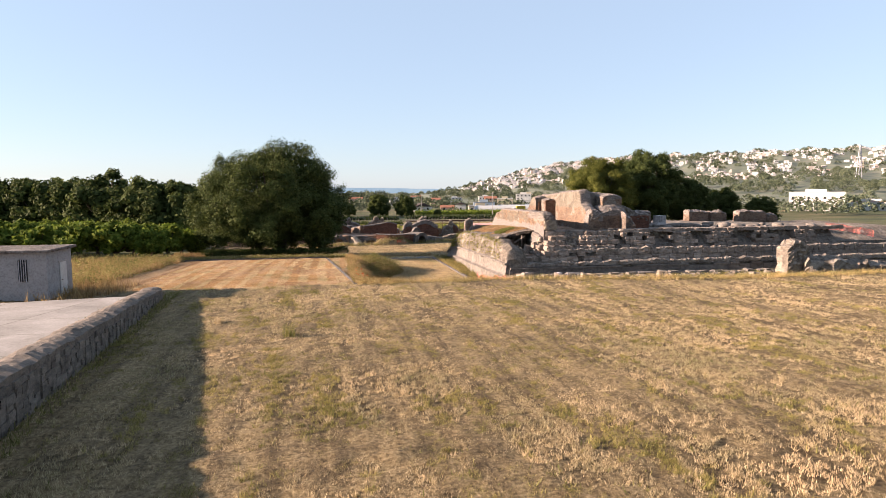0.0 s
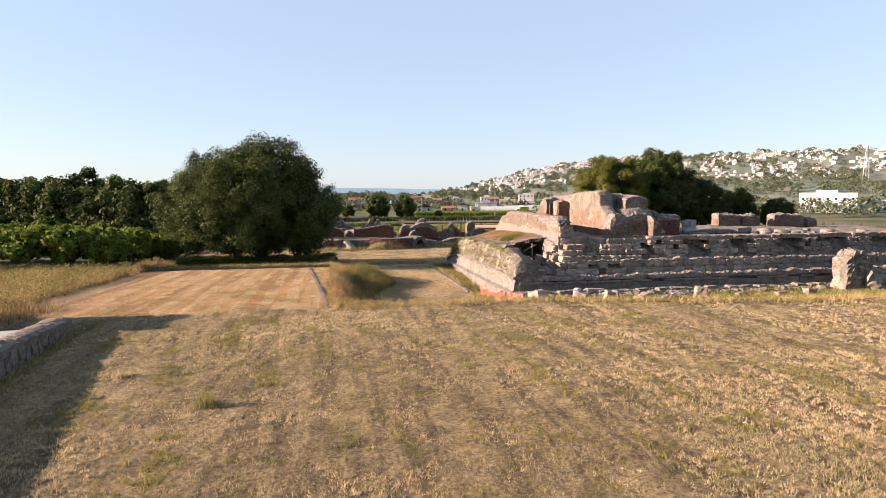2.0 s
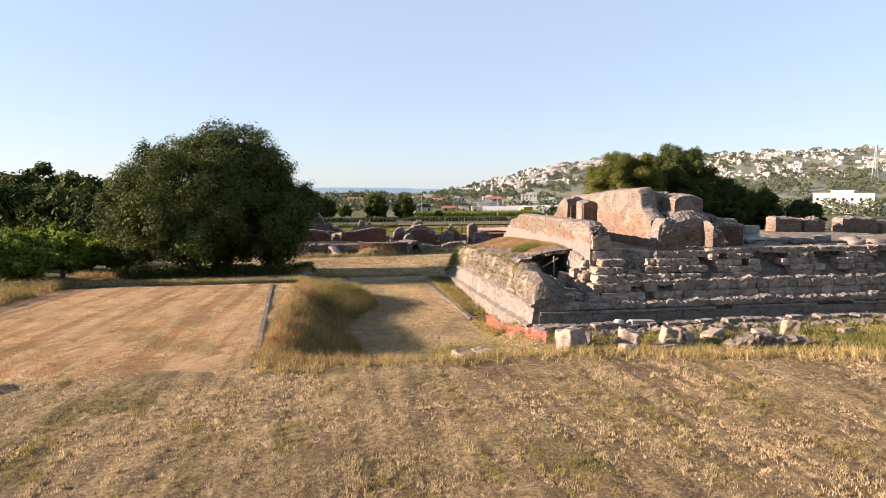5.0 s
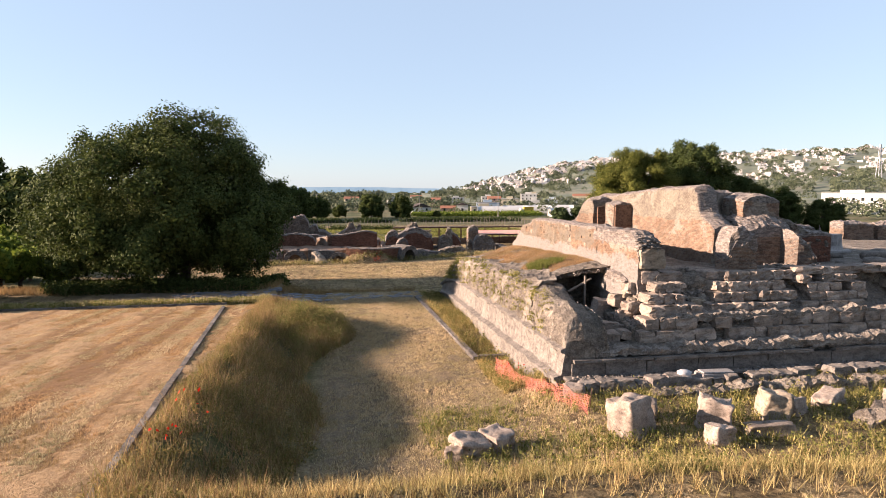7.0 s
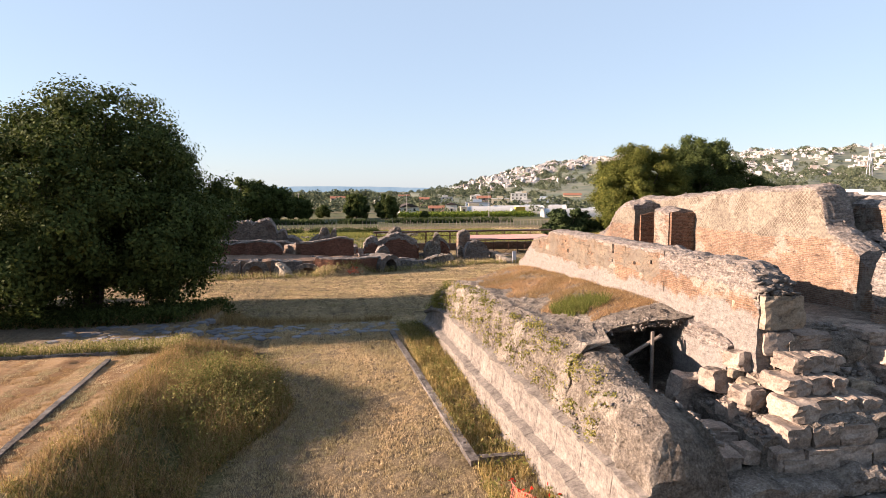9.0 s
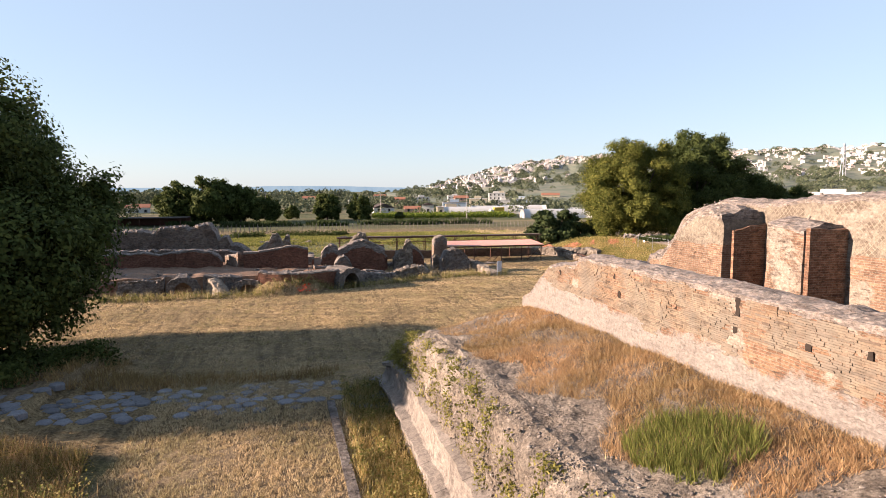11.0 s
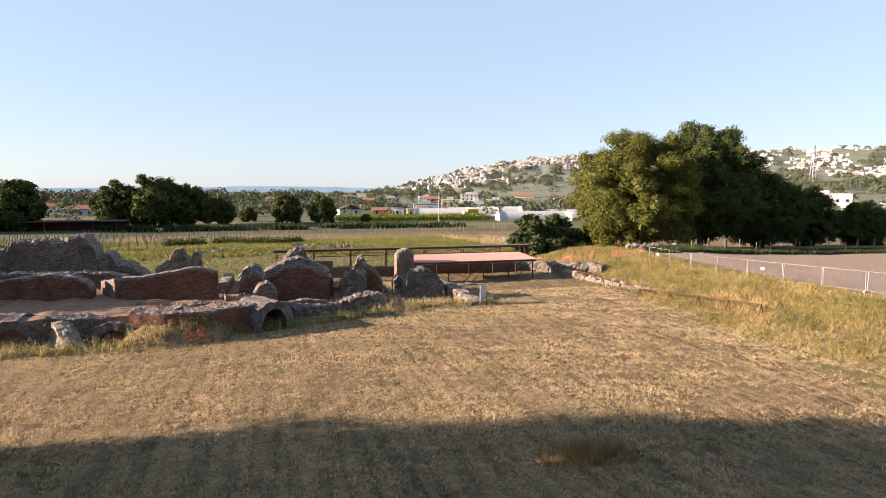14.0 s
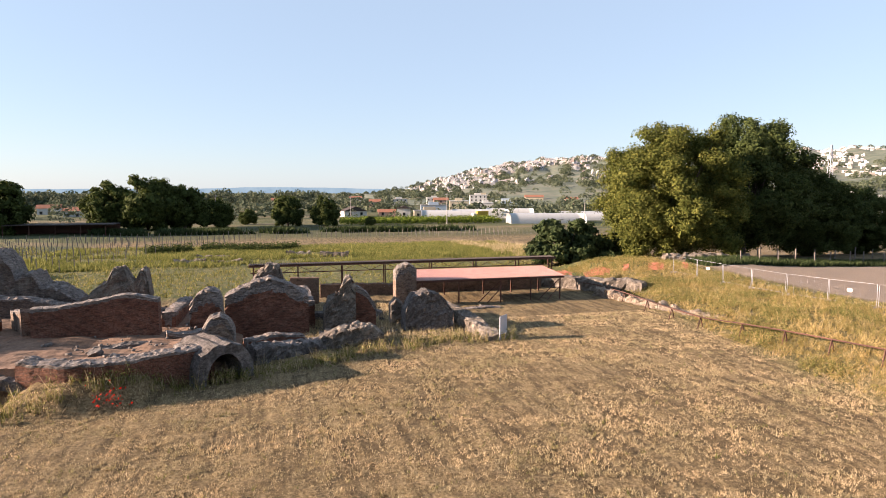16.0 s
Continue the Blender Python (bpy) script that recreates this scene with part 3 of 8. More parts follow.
def smooth_noise(X, Y, wl_, seed):
    """Value noise on the plane, in the range -1 to 1."""
    tab = np.random.default_rng(seed).uniform(-1, 1, (256, 256))
    u, v = X / wl_, Y / wl_
    i, j = np.floor(u).astype(int), np.floor(v).astype(int)
    fu, fv = u - i, v - j
    fu, fv = fu * fu * (3 - 2 * fu), fv * fv * (3 - 2 * fv)
    g = lambda a, b: tab[a % 256, b % 256]
    return (g(i, j) * (1 - fu) + g(i + 1, j) * fu) * (1 - fv) + (g(i, j + 1) * (1 - fu) + g(i + 1, j + 1) * fu) * fv


GZ = GZ + near * (0.05 * smooth_noise(GX, GY, 2.7, 11) + 0.035 * smooth_noise(GX, GY, 0.6, 12) + 0.045 * rr.uniform(-1, 1, GX.shape))
# zones: red = mown stubble field, green = living grass, blue = bare soil
w1 = smooth_noise(GX, GY, 1.3, 21) * 0.6
w2 = smooth_noise(GX, GY, 5.0, 22) * 1.5
stub = sstep(1.4, 0.6, GX + w1 * 0.4) * sstep(41.2, 42.0, GY + w1 * 0.5) * (1 - sstep(70.4, 71.2, GY + w1 * 0.5)) * sstep(-15.5, -14.5, GX + 0.02 * GY + w1)
bankg = sstep(1.2, 2.2, GX + w1) * (1 - sstep(4.8, 6.2, GX + w1)) * sstep(42, 44, GY + w2) * (1 - sstep(72, 75, GY))
stripg = sstep(20, 30, GX + w2) * sstep(40.5, 42.5, GY + 0.1 * (GX - 20) + w1) * (1 - sstep(51, 52.5, GY))
eastg = sstep(45, 47, GX - 0.16 * (GY - 110) + w1) * (1 - sstep(63.5, 65, GX + w1)) * sstep(86, 92, GY) * (1 - sstep(150, 160, GY))
fieldedge = sstep(70.8, 71.4, GY + w1) * (1 - sstep(73.5, 75, GY + w1)) * (1 - sstep(0, 2, GX))
meadow = sstep(137, 142, GY + w2) * (1 - sstep(215, 222, GY)) * (1 - sstep(50, 62, GX)) * 0.95
green = np.clip(bankg * 0.75 + stripg * 0.9 + eastg * 0.45 + fieldedge + meadow, 0, 1)
soil = sstep(63.5, 65, GX) * sstep(92, 100, GY) * (1 - sstep(140, 146, GY))
under = (1 - sstep(4, 9, np.hypot(GX + 6, (GY - 84) * 0.9))) * 0.8
trod = sstep(5.0, 6.2, GX + w1) * (1 - sstep(12.2, 13.2, GX + w1)) * sstep(44, 47, GY) * (1 - sstep(72, 78, GY)) * 0.3
soil = np.clip(soil + under + trod, 0, 1)
plain = sstep(234, 242, GY) * 0.85 + 0.15 * sstep(262, 290, GY) + sstep(110, 150, GX) + sstep(-18, -24, GX)
plain = np.clip(plain, 0, 1)
nx_, ny_ = len(gx), len(gy)
idx = np.arange(nx_ * ny_).reshape(ny_, nx_)
quads = np.stack([idx[:-1, :-1], idx[:-1, 1:], idx[1:, 1:], idx[1:, :-1]], -1).reshape(-1, 4)
gme = bpy.data.meshes.new("ground")
gme.vertices.add(nx_ * ny_)
gme.vertices.foreach_set("co", np.stack([GX, GY, GZ], -1).astype(np.float32).ravel())
gme.loops.add(quads.size)
gme.loops.foreach_set("vertex_index", quads.astype(np.int32).ravel())
gme.polygons.add(len(quads))
gme.polygons.foreach_set("loop_start", np.arange(0, quads.size, 4, dtype=np.int32))
gme.polygons.foreach_set("loop_total", np.full(len(quads), 4, dtype=np.int32))
gme.update(calc_edges=True)
gme.shade_smooth()
za = gme.attributes.new("zone", "FLOAT_COLOR", "POINT")
za.data.foreach_set("color", np.stack([stub, green, soil, plain], -1).astype(np.float32).ravel())

M_GROUND, n, l, b = mat_new("ground_cover", 0.95)
p = n_pos(n)
zone = n_attr(n, "zone")
sepz = n.new("ShaderNodeSeparateColor")
l.new(zone.outputs["Color"], sepz.inputs[0])
fine = n_noise(n, l, p, 9.0, 8, 0.72)
mid_ = n_noise(n, l, p, 1.1, 6, 0.65, 0.4)
big = n_noise(n, l, p, 0.13, 5, 0.6, 0.5)
streak = n_noise(n, l, n_map(n, l, p, (2.2, 0.16, 1), (0, 0, 8)), 1.0, 5, 0.6)
straw = n_ramp(n, l, fine, [(0.32, (0.09, 0.065, 0.032)), (0.46, (0.31, 0.23, 0.125)), (0.60, (0.55, 0.435, 0.26)), (0.8, (0.72, 0.59, 0.38))])
tone = n_ramp(n, l, mid_, [(0.33, (0.55, 0.52, 0.47)), (0.6, (1.18, 1.15, 1.1))])
tone2 = n_ramp(n, l, big, [(0.32, (0.78, 0.76, 0.72)), (0.65, (1.1, 1.08, 1.05))])
tone3 = n_ramp(n, l, streak, [(0.38, (0.5, 0.48, 0.44)), (0.56, (1.2, 1.19, 1.16))])
dry = n_mix(n, l, 0.9, n_mix(n, l, 0.8, straw, tone, "MULTIPLY"), tone2, "MULTIPLY")
dry = n_mix(n, l, 0.8, dry, tone3, "MULTIPLY")
lines = n_noise(n, l, n_map(n, l, p, (0.75, 0.010, 1), (0, 0, -4.5)), 1.0, 3, 0.5)
stubble = n_ramp(n, l, fine, [(0.3, (0.34, 0.205, 0.10)), (0.6, (0.62, 0.41, 0.22)), (0.8, (0.76, 0.55, 0.33))])
stubble = n_mix(n, l, 0.9, stubble, n_ramp(n, l, lines, [(0.42, (0.66, 0.55, 0.46)), (0.54, (1.25, 1.27, 1.3))]), "MULTIPLY")
grass = n_ramp(n, l, fine, [(0.3, (0.05, 0.075, 0.018)), (0.5, (0.14, 0.17, 0.045)), (0.75, (0.32, 0.30, 0.10))])
grass = n_mix(n, l, n_ramp(n, l, mid_, [(0.45, (0, 0, 0)), (0.62, (1, 1, 1))]), grass, n_mix(n, l, 0.5, grass, dry))
earth = n_ramp(n, l, fine, [(0.3, (0.36, 0.27, 0.205)), (0.6, (0.58, 0.455, 0.355)), (0.8, (0.70, 0.56, 0.45))])
far_ = n_ramp(n, l, n_noise(n, l, n_map(n, l, p, (0.01, 0.02, 0)), 1.0, 6, 0.7), [(0.35, (0.05, 0.075, 0.03)), (0.5, (0.12, 0.14, 0.05)), (0.62, (0.30, 0.24, 0.13))])
c = n_mix(n, l, sepz.outputs[0], dry, stubble)
c = n_mix(n, l, sepz.outputs[1], c, grass)
c = n_mix(n, l, sepz.outputs[2], c, earth)
c = n_mix(n, l, zone.outputs["Alpha"], c, far_)
coat(n, l, b, c, K_GROUND)
hh = n_mix(n, l, 0.6, mid_, fine)
n_bump(n, l, b, hh, 1.0, 0.22)
gme.materials.append(M_GROUND)
ground = tagged(new("ground", gme), "dry mown meadow with straw stubble and green patches", "ground", kind="structure")

# ---- temple podium ----
podium = thing("temple_podium", "ruined Roman temple podium of tuff blocks and rubble concrete", "ruin", (15, 52.3, 1.5))
podium.matrix_world = Matrix.Identity(4)


def sheet_mesh(name, x0, x1, y0, y1, step, top, floor, mat):
    """A mass with a free top surface and upright sides down to the floor."""
    xs = np.linspace(x0, x1, max(2, int((x1 - x0) / step) + 1))
    ys = np.linspace(y0, y1, max(2, int((y1 - y0) / step) + 1))
    verts, faces = [], []
    nxs, nys = len(xs), len(ys)
    for yv in ys:
        for xv in xs:
            verts.append((xv, yv, top(xv, yv)))
    for j in range(nys - 1):
        for i in range(nxs - 1):
            a = j * nxs + i
            faces.append((a, a + 1, a + nxs + 1, a + nxs))
    rim = [i for i in range(nxs)] + [j * nxs + nxs - 1 for j in range(1, nys)] + [(nys - 1) * nxs + i for i in range(nxs - 2, -1, -1)] + [j * nxs for j in range(nys - 2, 0, -1)]
    levels = 6
    prev = rim
    for k in range(1, levels + 1):
        cur = []
        for v in rim:
            x, y, z = verts[v]
            zz = z + (floor - z) * k / levels
            o = 0.1 * nz(x, y, zz, 1.5)
            cur.append(len(verts))
            verts.append((x + o, y + o, zz))
        for i in range(len(rim)):
            j = (i + 1) % len(rim)
            faces.append((prev[i], cur[i], cur[j], prev[j]))
        prev = cur
    me = mesh_of(name, verts, faces, mat)
    return me


def plat_top(x, y):
    z = 5.75 + 0.10 * nz(x, y, 0, 0.5) + 0.06 * nz(x, y, 3, 1.7)
    if x > 48:
        z -= 0.25 * min(1, (x - 48) / 4)
        f = min(1, max(0, (y - 54.2) / 3.5))
        z = 3.7 + (z - 3.7) * f
    return z


part("platform_fill", sheet_mesh("platform_fill", 20.4, 62, 55.3, 72, 0.5, plat_top, 0.0, M_CORE), podium, "earth and rubble fill of the platform")
# side wall: moulded plinth, broken concrete above it
def lofted(name, ys, prof, mat, amp=0.05, freq=1.2, smooth=False):
    """Skin along y from a profile function giving (x, z) points."""
    verts, faces = [], []
    ring = 0
    for y in ys:
        pr = prof(y)
        ring = len(pr)
        for x, z in pr:
            d = amp * (nz(x, y, z, freq) + 0.6 * nz(x, y, z, freq * 3.3))
            verts.append((x + d, y + 0.4 * d, z + 0.5 * d))
    for i in range(len(ys) - 1):
        for k in range(ring - 1):
            a = i * ring + k
            faces.append((a, a + ring, a + ring + 1, a + 1))
    faces.append(tuple(range(ring)))
    faces.append(tuple(range((len(ys) - 1) * ring + ring - 1, (len(ys) - 1) * ring - 1, -1)))
    return mesh_of(name, verts, faces, mat, smooth)


def plinth_up(y):
    return float(np.interp(y, [52, 60, 75, 78, 80.5], [3.15, 3.1, 2.75, 2.3, 1.6]))


def plinth_prof(y):
    zs = float(np.interp(y, [52, 62, 76, 80.5], [1.98, 1.75, 1.5, 0.9]))
    up = plinth_up(y)
    return [(14.55, -0.4), (14.55, zs - 1.1), (14.66, zs - 0.95), (14.7, zs - 0.4), (14.7, zs - 0.14), (14.56, zs - 0.08), (14.56, zs + 0.04), (14.88, zs + 0.14),
            (14.94, zs + 0.24), (14.98, (zs + up) / 2), (15.0, up - 0.22), (14.86, up - 0.14), (14.84, up - 0.02), (15.2, up + 0.10), (16.2, up + 0.14), (16.2, -0.4)]


PLINTH_BREAKS = [52.25, 53.9, 55.6, 57.3, 58.9, 60.6, 62.6, 64.1, 65.9, 67.8, 69.6, 71.5, 73.2, 75.0, 76.9, 78.7, 80.4]
for a, b_ in zip(PLINTH_BREAKS, PLINTH_BREAKS[1:]):
    part("plinth_block", lofted("plinth_block", np.linspace(a + 0.01, b_ - 0.01, 12), plinth_prof, M_PLINTH, 0.07, 1.3), podium)


def side_top(y):
    return float(np.interp(y, [52.2, 52.35, 52.6, 53.2, 54, 55, 56.5, 58, 60, 66, 71, 74, 76, 78, 80.2], [3.3, 3.95, 4.35, 4.6, 4.72, 4.82, 4.95, 5.05, 5.1, 4.95, 4.8, 4.45, 3.7, 2.8, 2.0]))


def wall_in(y):
    """Inner edge of the side wall before the chamber."""
    return float(np.interp(y, [52.2, 53.2, 54, 55.2, 56.4, 57.4, 58.4], [16.75, 16.6, 16.45, 16.4, 16.55, 16.85, 17.0]))


def fall_in(x, y):
    """Fall of the broken wall top towards the chamber."""
    return float(np.interp(y, [52.2, 54, 56, 57], [0.55, 0.4, 0.2, 0.1])) * max(0.0, x - 15.75)


def lip_y(x):
    """Broken edge of the vault over the chamber."""
    return np.interp(x, [16.2, 16.8, 17.4, 18.3, 19.5], [57.7, 58.35, 58.2, 57.7, 57.4])


def mound(x, y):
    u = min(1.0, max(0.0, (x - 15.9) / 3.3))
    return side_top(max(y, 59.0)) + 0.04 + 0.62 * u * u * (3 - 2 * u) * min(1.0, max(0.0, (77 - y) / 3.0)) + 0.12 * nz(x, y, 1, 0.6) + 0.05 * nz(x, y, 2, 2.2)


def rub(x, y, z):
    """Broken relief of mortared rubble."""
    return 0.15 * nz(x, y * 1.1, z * 1.6, 1.3) + 0.085 * nz(x, y, z, 3.7) + 0.05 * nz(x, y, z, 8.5)


def side_prof(y, roofed):
    t = side_top(y) + 0.12 * nz(0, y, 2, 0.9) - (0.06 if not roofed and y > 56.8 else 0.0)
    up = plinth_up(y) - 0.05
    k = max(0.05, t - up)
    pts = [(15.12 + 0.05 * nz(1, y, 7, 0.8), up - 0.3)]
    for i in range(1, 27):
        f = i / 26
        x, z = 15.08 + (0.05 if not roofed and y > 56.8 else 0.0) + 0.12 * f * f + 0.30 * (max(0.0, f - 0.82) / 0.18) ** 2, up + k * (f - 0.14 * max(0.0, f - 0.78))
        pts.append((x + rub(x, y, z), z + 0.4 * rub(x + 3, y, z)))
    wide = 19.5 if roofed else wall_in(y)
    steps = 30 if roofed else 10
    for i in range(1, steps + 1):
        x = 15.55 + (wide - 15.55) * i / steps
        z = mound(x, y) if roofed else t
        pts.append((x, z + 0.5 * rub(x, y, 5) - (0 if roofed else fall_in(x, y))))
    if roofed:
        for i in range(14):
            x = 19.5 - (19.5 - 16.7) * i / 13
            pts.append((x, mound(x, y) - (0.28 + 0.16 * abs(nz(x, y, 8, 1.6))) * min(1.0, 0.12 + max(0.0, y - 56.9) / 0.6) + rub(x, y, 2) * min(1.0, max(0.3, y - 56.8))))
        pts += [(16.6, t - 1.2), (16.6, up - 0.3)]
    else:
        for i in range(5):
            pts.append((wide + 0.05 + rub(16.8, y, i) + 0.05 * i, t - 0.25 - (t - up) * i / 5))
        pts.append((wide + 0.25, up - 0.4))
    return pts


def side_skin(name, ys, roofed, lip=0.0):
    verts, faces = [], []
    ring = 0
    for y in ys:
        pr = side_prof(y, roofed)
        ring = len(pr)
        for x, z in pr:
            yy = y
            if lip:     # the broken edge over the chamber runs unevenly
                f = max(0.0, 1 - (y - ys[0]) / lip) * min(1.0, max(0.0, (x - 16.4) / 0.4))
                yy = y + f * (float(lip_y(x)) - ys[0] + 0.25 * nz(x, 7, 5, 2.6) + 0.2 * nz(x, 5, 9, 7.0))
            verts.append((x, yy + 0.35 * rub(x, y + 9, z), z))
    for i in range(len(ys) - 1):
        for k in range(ring - 1):
            a = i * ring + k
            faces.append((a, a + ring, a + ring + 1, a + 1))
    faces.append(tuple(range(ring)))
    faces.append(tuple(range((len(ys) - 1) * ring + ring - 1, (len(ys) - 1) * ring - 1, -1)))
    return mesh_of(name, verts, faces, M_CORE)


part("side_wall", side_skin("side_wall", np.arange(52.25, 58.5, 0.085), False), podium, "broken concrete side wall with tufts of weeds")
part("side_wall", side_skin("side_wall", np.concatenate([np.arange(56.9, 62, 0.085), np.arange(62.1, 79.6, 0.12)]), True, 3.4), podium, "broken concrete side wall and vault covered with stony earth")
rg = np.random.default_rng(61)
gyv, gxv = np.concatenate([rg.uniform(52.6, 79.3, 6500), rg.uniform(57.0, 62, 1500)]), rg.uniform(15.3, 19.4, 8000)
keep_g = np.where(gyv > 57.0, (gyv > lip_y(gxv) + 0.15) | (gxv < 16.0), gxv < np.array([wall_in(v) for v in gyv]) - 0.1)
gyv, gxv = gyv[keep_g], gxv[keep_g]
gzv = np.array([mound(x, y) if y > 57.0 else side_top(y) - fall_in(x, y) for x, y in zip(gxv, gyv)]) + rg.uniform(-0.06, 0.02, len(gxv))
hold = (gxv < 16.6) | (gyv < 60.5) | (rg.random(len(gxv)) < 0.2)
tagged(part("rubble", grit_mesh("rubble", np.stack([gxv, gyv, gzv], 1)[hold], 0.015, 0.065, M_GRIT, 62, 0.5), podium), kind="stuff")
lipx = rg.uniform(16.6, 19.5, 260)
lipp = np.array([(x, float(lip_y(x)) + 0.25 * nz(x, 7, 5, 2.6) + d_, mound(x, 58.5) - h_) for x, d_, h_ in zip(lipx, rg.uniform(0.0, 0.3, 260), rg.uniform(0.0, 0.26, 260))])
tagged(part("rubble", grit_mesh("rubble", lipp, 0.03, 0.10, M_GRIT, 67, 0.8, 2.5), podium), kind="stuff")
iy, iz = rg.uniform(52.5, 58.3, 1500), rg.random(1500)
tagged(part("rubble", grit_mesh("rubble", np.array([(wall_in(y) + 0.1 + 0.2 * (1 - f), y, 3.0 + (side_top(y) - 3.2) * f) for y, f in zip(iy, iz)]), 0.03, 0.14, M_GRIT, 69, 0.6), podium), kind="stuff")
fyv = rg.uniform(52.4, 79.5, 5200)
ff = rg.random(5200)
upv_ = np.array([plinth_up(v) for v in fyv])
stv = np.array([side_top(v) for v in fyv])
fzv = upv_ + (stv - upv_) * ff
tagged(part("rubble", grit_mesh("rubble", np.stack([15.09 + 0.12 * ff * ff + 0.30 * (np.clip(ff - 0.82, 0, 1) / 0.18) ** 2 + rg.uniform(-0.04, 0.06, 5200), fyv, fzv], 1)[::2], 0.015, 0.07, M_GRIT, 63), podium), kind="stuff")
part("chamber_back", ruin_mesh("chamber_back", [(16.3, 60.6, 5.0), (18, 60.6, 5.0), (19.7, 60.6, 5.0)], 0.6, 1.5, M_CORE, 0.2, 0.1, 0.12, 5, 13.0), podium)
part("chamber_floor", sheet_mesh("chamber_floor", 15.9, 20.4, 52.7, 61.0, 0.16, lambda x, y: 3.1 + 0.35 * sstep(54.5, 58.5, y) + 0.14 * nz(x, y, 2, 1.5) + 0.08 * nz(x, y, 5, 4.0), 1.5, M_CORE), podium)
part("chamber_side", ruin_mesh("chamber_side", [(19.85, 56.0, 5.2), (19.9, 58, 5.3), (19.9, 61.6, 5.2)], 0.9, 1.5, M_CORE, 0.25, 0.15, 0.08), podium)
part("chamber_side", ruin_mesh("chamber_side", [(19.45, 55.7, 5.2), (19.4, 56.4, 5.5), (19.4, 57.2, 5.6), (19.45, 58.2, 5.6)], 0.55, 2.6, M_BRICK_L, 0.12, 0.1, 0.08, 0.8, 12.0), podium, "rough masonry under the long wall")
part("prop", rod_mesh("prop", (18.15, 57.75, 2.9), (18.15, 57.75, 5.25), 0.055, M_DARKWOOD), podium, "old timber prop")
part("prop", rod_mesh("prop", (17.35, 57.85, 4.5), (18.5, 57.85, 5.1), 0.055, M_DARKWOOD), podium, "old timber prop")

def stud(ob, frac=0.3, s0=0.05, s1=0.17, mat=None, level=0.45, above=0.1):
    """Loose stones and broken core standing out of a bared surface."""
    me = ob.data
    co = np.empty(len(me.vertices) * 3, dtype=np.float32)
    me.vertices.foreach_get("co", co)
    cr = np.empty(len(me.vertices), dtype=np.float32)
    me.attributes["core"].data.foreach_get("value", cr)
    co = co.reshape(-1, 3)
    rs = np.random.default_rng(len(co))
    sel = co[(cr > level) & (co[:, 2] > above)]
    if len(sel):
        sel = sel[rs.integers(0, len(sel), int(len(sel) * frac))]
        sel = sel + rs.normal(0, 0.06, sel.shape)
        tagged(part("rubble", grit_mesh("rubble", sel, s0, s1, mat or M_GRIT, len(co), 0.7, 2.2), ob), kind="stuff")
    return ob


# brick walls on the podium
part("brick_wall", ruin_mesh("brick_wall", [(19.85, 59.3, 7.5), (19.85, 61, 7.5), (19.85, 66, 7.5), (19.85, 69.7, 7.45), (19.85, 69.9, 7.2), (19.85, 71.9, 6.95), (19.85, 72.9, 6.3), (19.85, 73.7, 5.75), (19.85, 74.4, 5.5)],
     0.95, 4.5, M_BRICK_L, 0.12, 0.07, 0.03, 0.22, 2.0), podium, "long low brick wall with remains of plaster")
part("brick_wall", ruin_mesh("brick_wall", [(19.85, 54.8, 6.95), (19.85, 55.0, 7.25), (19.85, 55.4, 7.5), (19.85, 56.2, 7.5), (19.85, 57.5, 7.45), (19.85, 59.5, 7.5)],
     0.98, 4.5, M_BRICK_L, 0.09, 0.10, 0.075, 1.15, 2.5), podium, "broken end of the low brick wall, its core bared")
part("net_work_wall", ruin_mesh("net_work_wall", [(24.95, 56.9, 7.5), (24.95, 57.5, 7.9), (24.95, 58.2, 8.2), (24.95, 58.45, 9.1), (24.95, 58.75, 9.5), (24.95, 60, 9.5), (24.95, 64, 9.35), (24.95, 67.5, 9.15), (24.95, 70.0, 9.0), (24.95, 71.8, 8.7), (24.95, 72.8, 7.4)],
     1.1, 5.4, M_RETIC, 0.12, 0.10, 0.05, 0.16, 4.0), podium, "high wall of brick courses under net-work facing")
part("net_work_wall", ruin_mesh("net_work_wall", [(25.5, 60.0, 9.4), (27.0, 60.0, 9.3), (28.3, 60.0, 9.1)], 0.9, 5.4, M_RETIC, 0.12, 0.10, 0.05, 0.16, 5.0), podium, "return of the high net-work wall")
part("brick_pier", ruin_mesh("brick_pier", [(23.95, 65.5, 8.5), (23.95, 66.0, 8.55), (23.95, 66.7, 8.55)], 1.4, 5.5, M_BRICK_W, 0.12, 0.08, 0.04, 0.15, 6.0), podium, "square brick pier against the high wall")
part("brick_facing", ruin_mesh("brick_facing", [(23.3, 65.42, 8.5), (24.0, 65.42, 8.5), (24.68, 65.42, 8.48)], 0.14, 5.5, M_REDBRICK, 0.12, 0.05, 0.02, 0.05, 6.5), podium, "dark red brick face of the pier")
part("brick_pier", ruin_mesh("brick_pier", [(23.75, 68.2, 8.75), (23.75, 69.4, 8.8), (23.75, 70.2, 8.35), (23.75, 70.9, 7.6), (23.75, 71.2, 7.3), (23.75, 71.9, 7.2), (23.75, 72.3, 6.6), (23.75, 72.9, 6.0)], 1.35, 5.4, M_RETIC, 0.10, 0.12, 0.08, 0.3, 7.0), podium, "broken rubble pier slumped at its far end")
part("brick_facing", ruin_mesh("brick_facing", [(23.35, 68.14, 8.3), (23.8, 68.14, 8.45), (24.4, 68.14, 8.5)], 0.14, 5.5, M_REDBRICK, 0.12, 0.05, 0.02, 0.05, 6.7), podium, "dark red brick face of the broken pier")
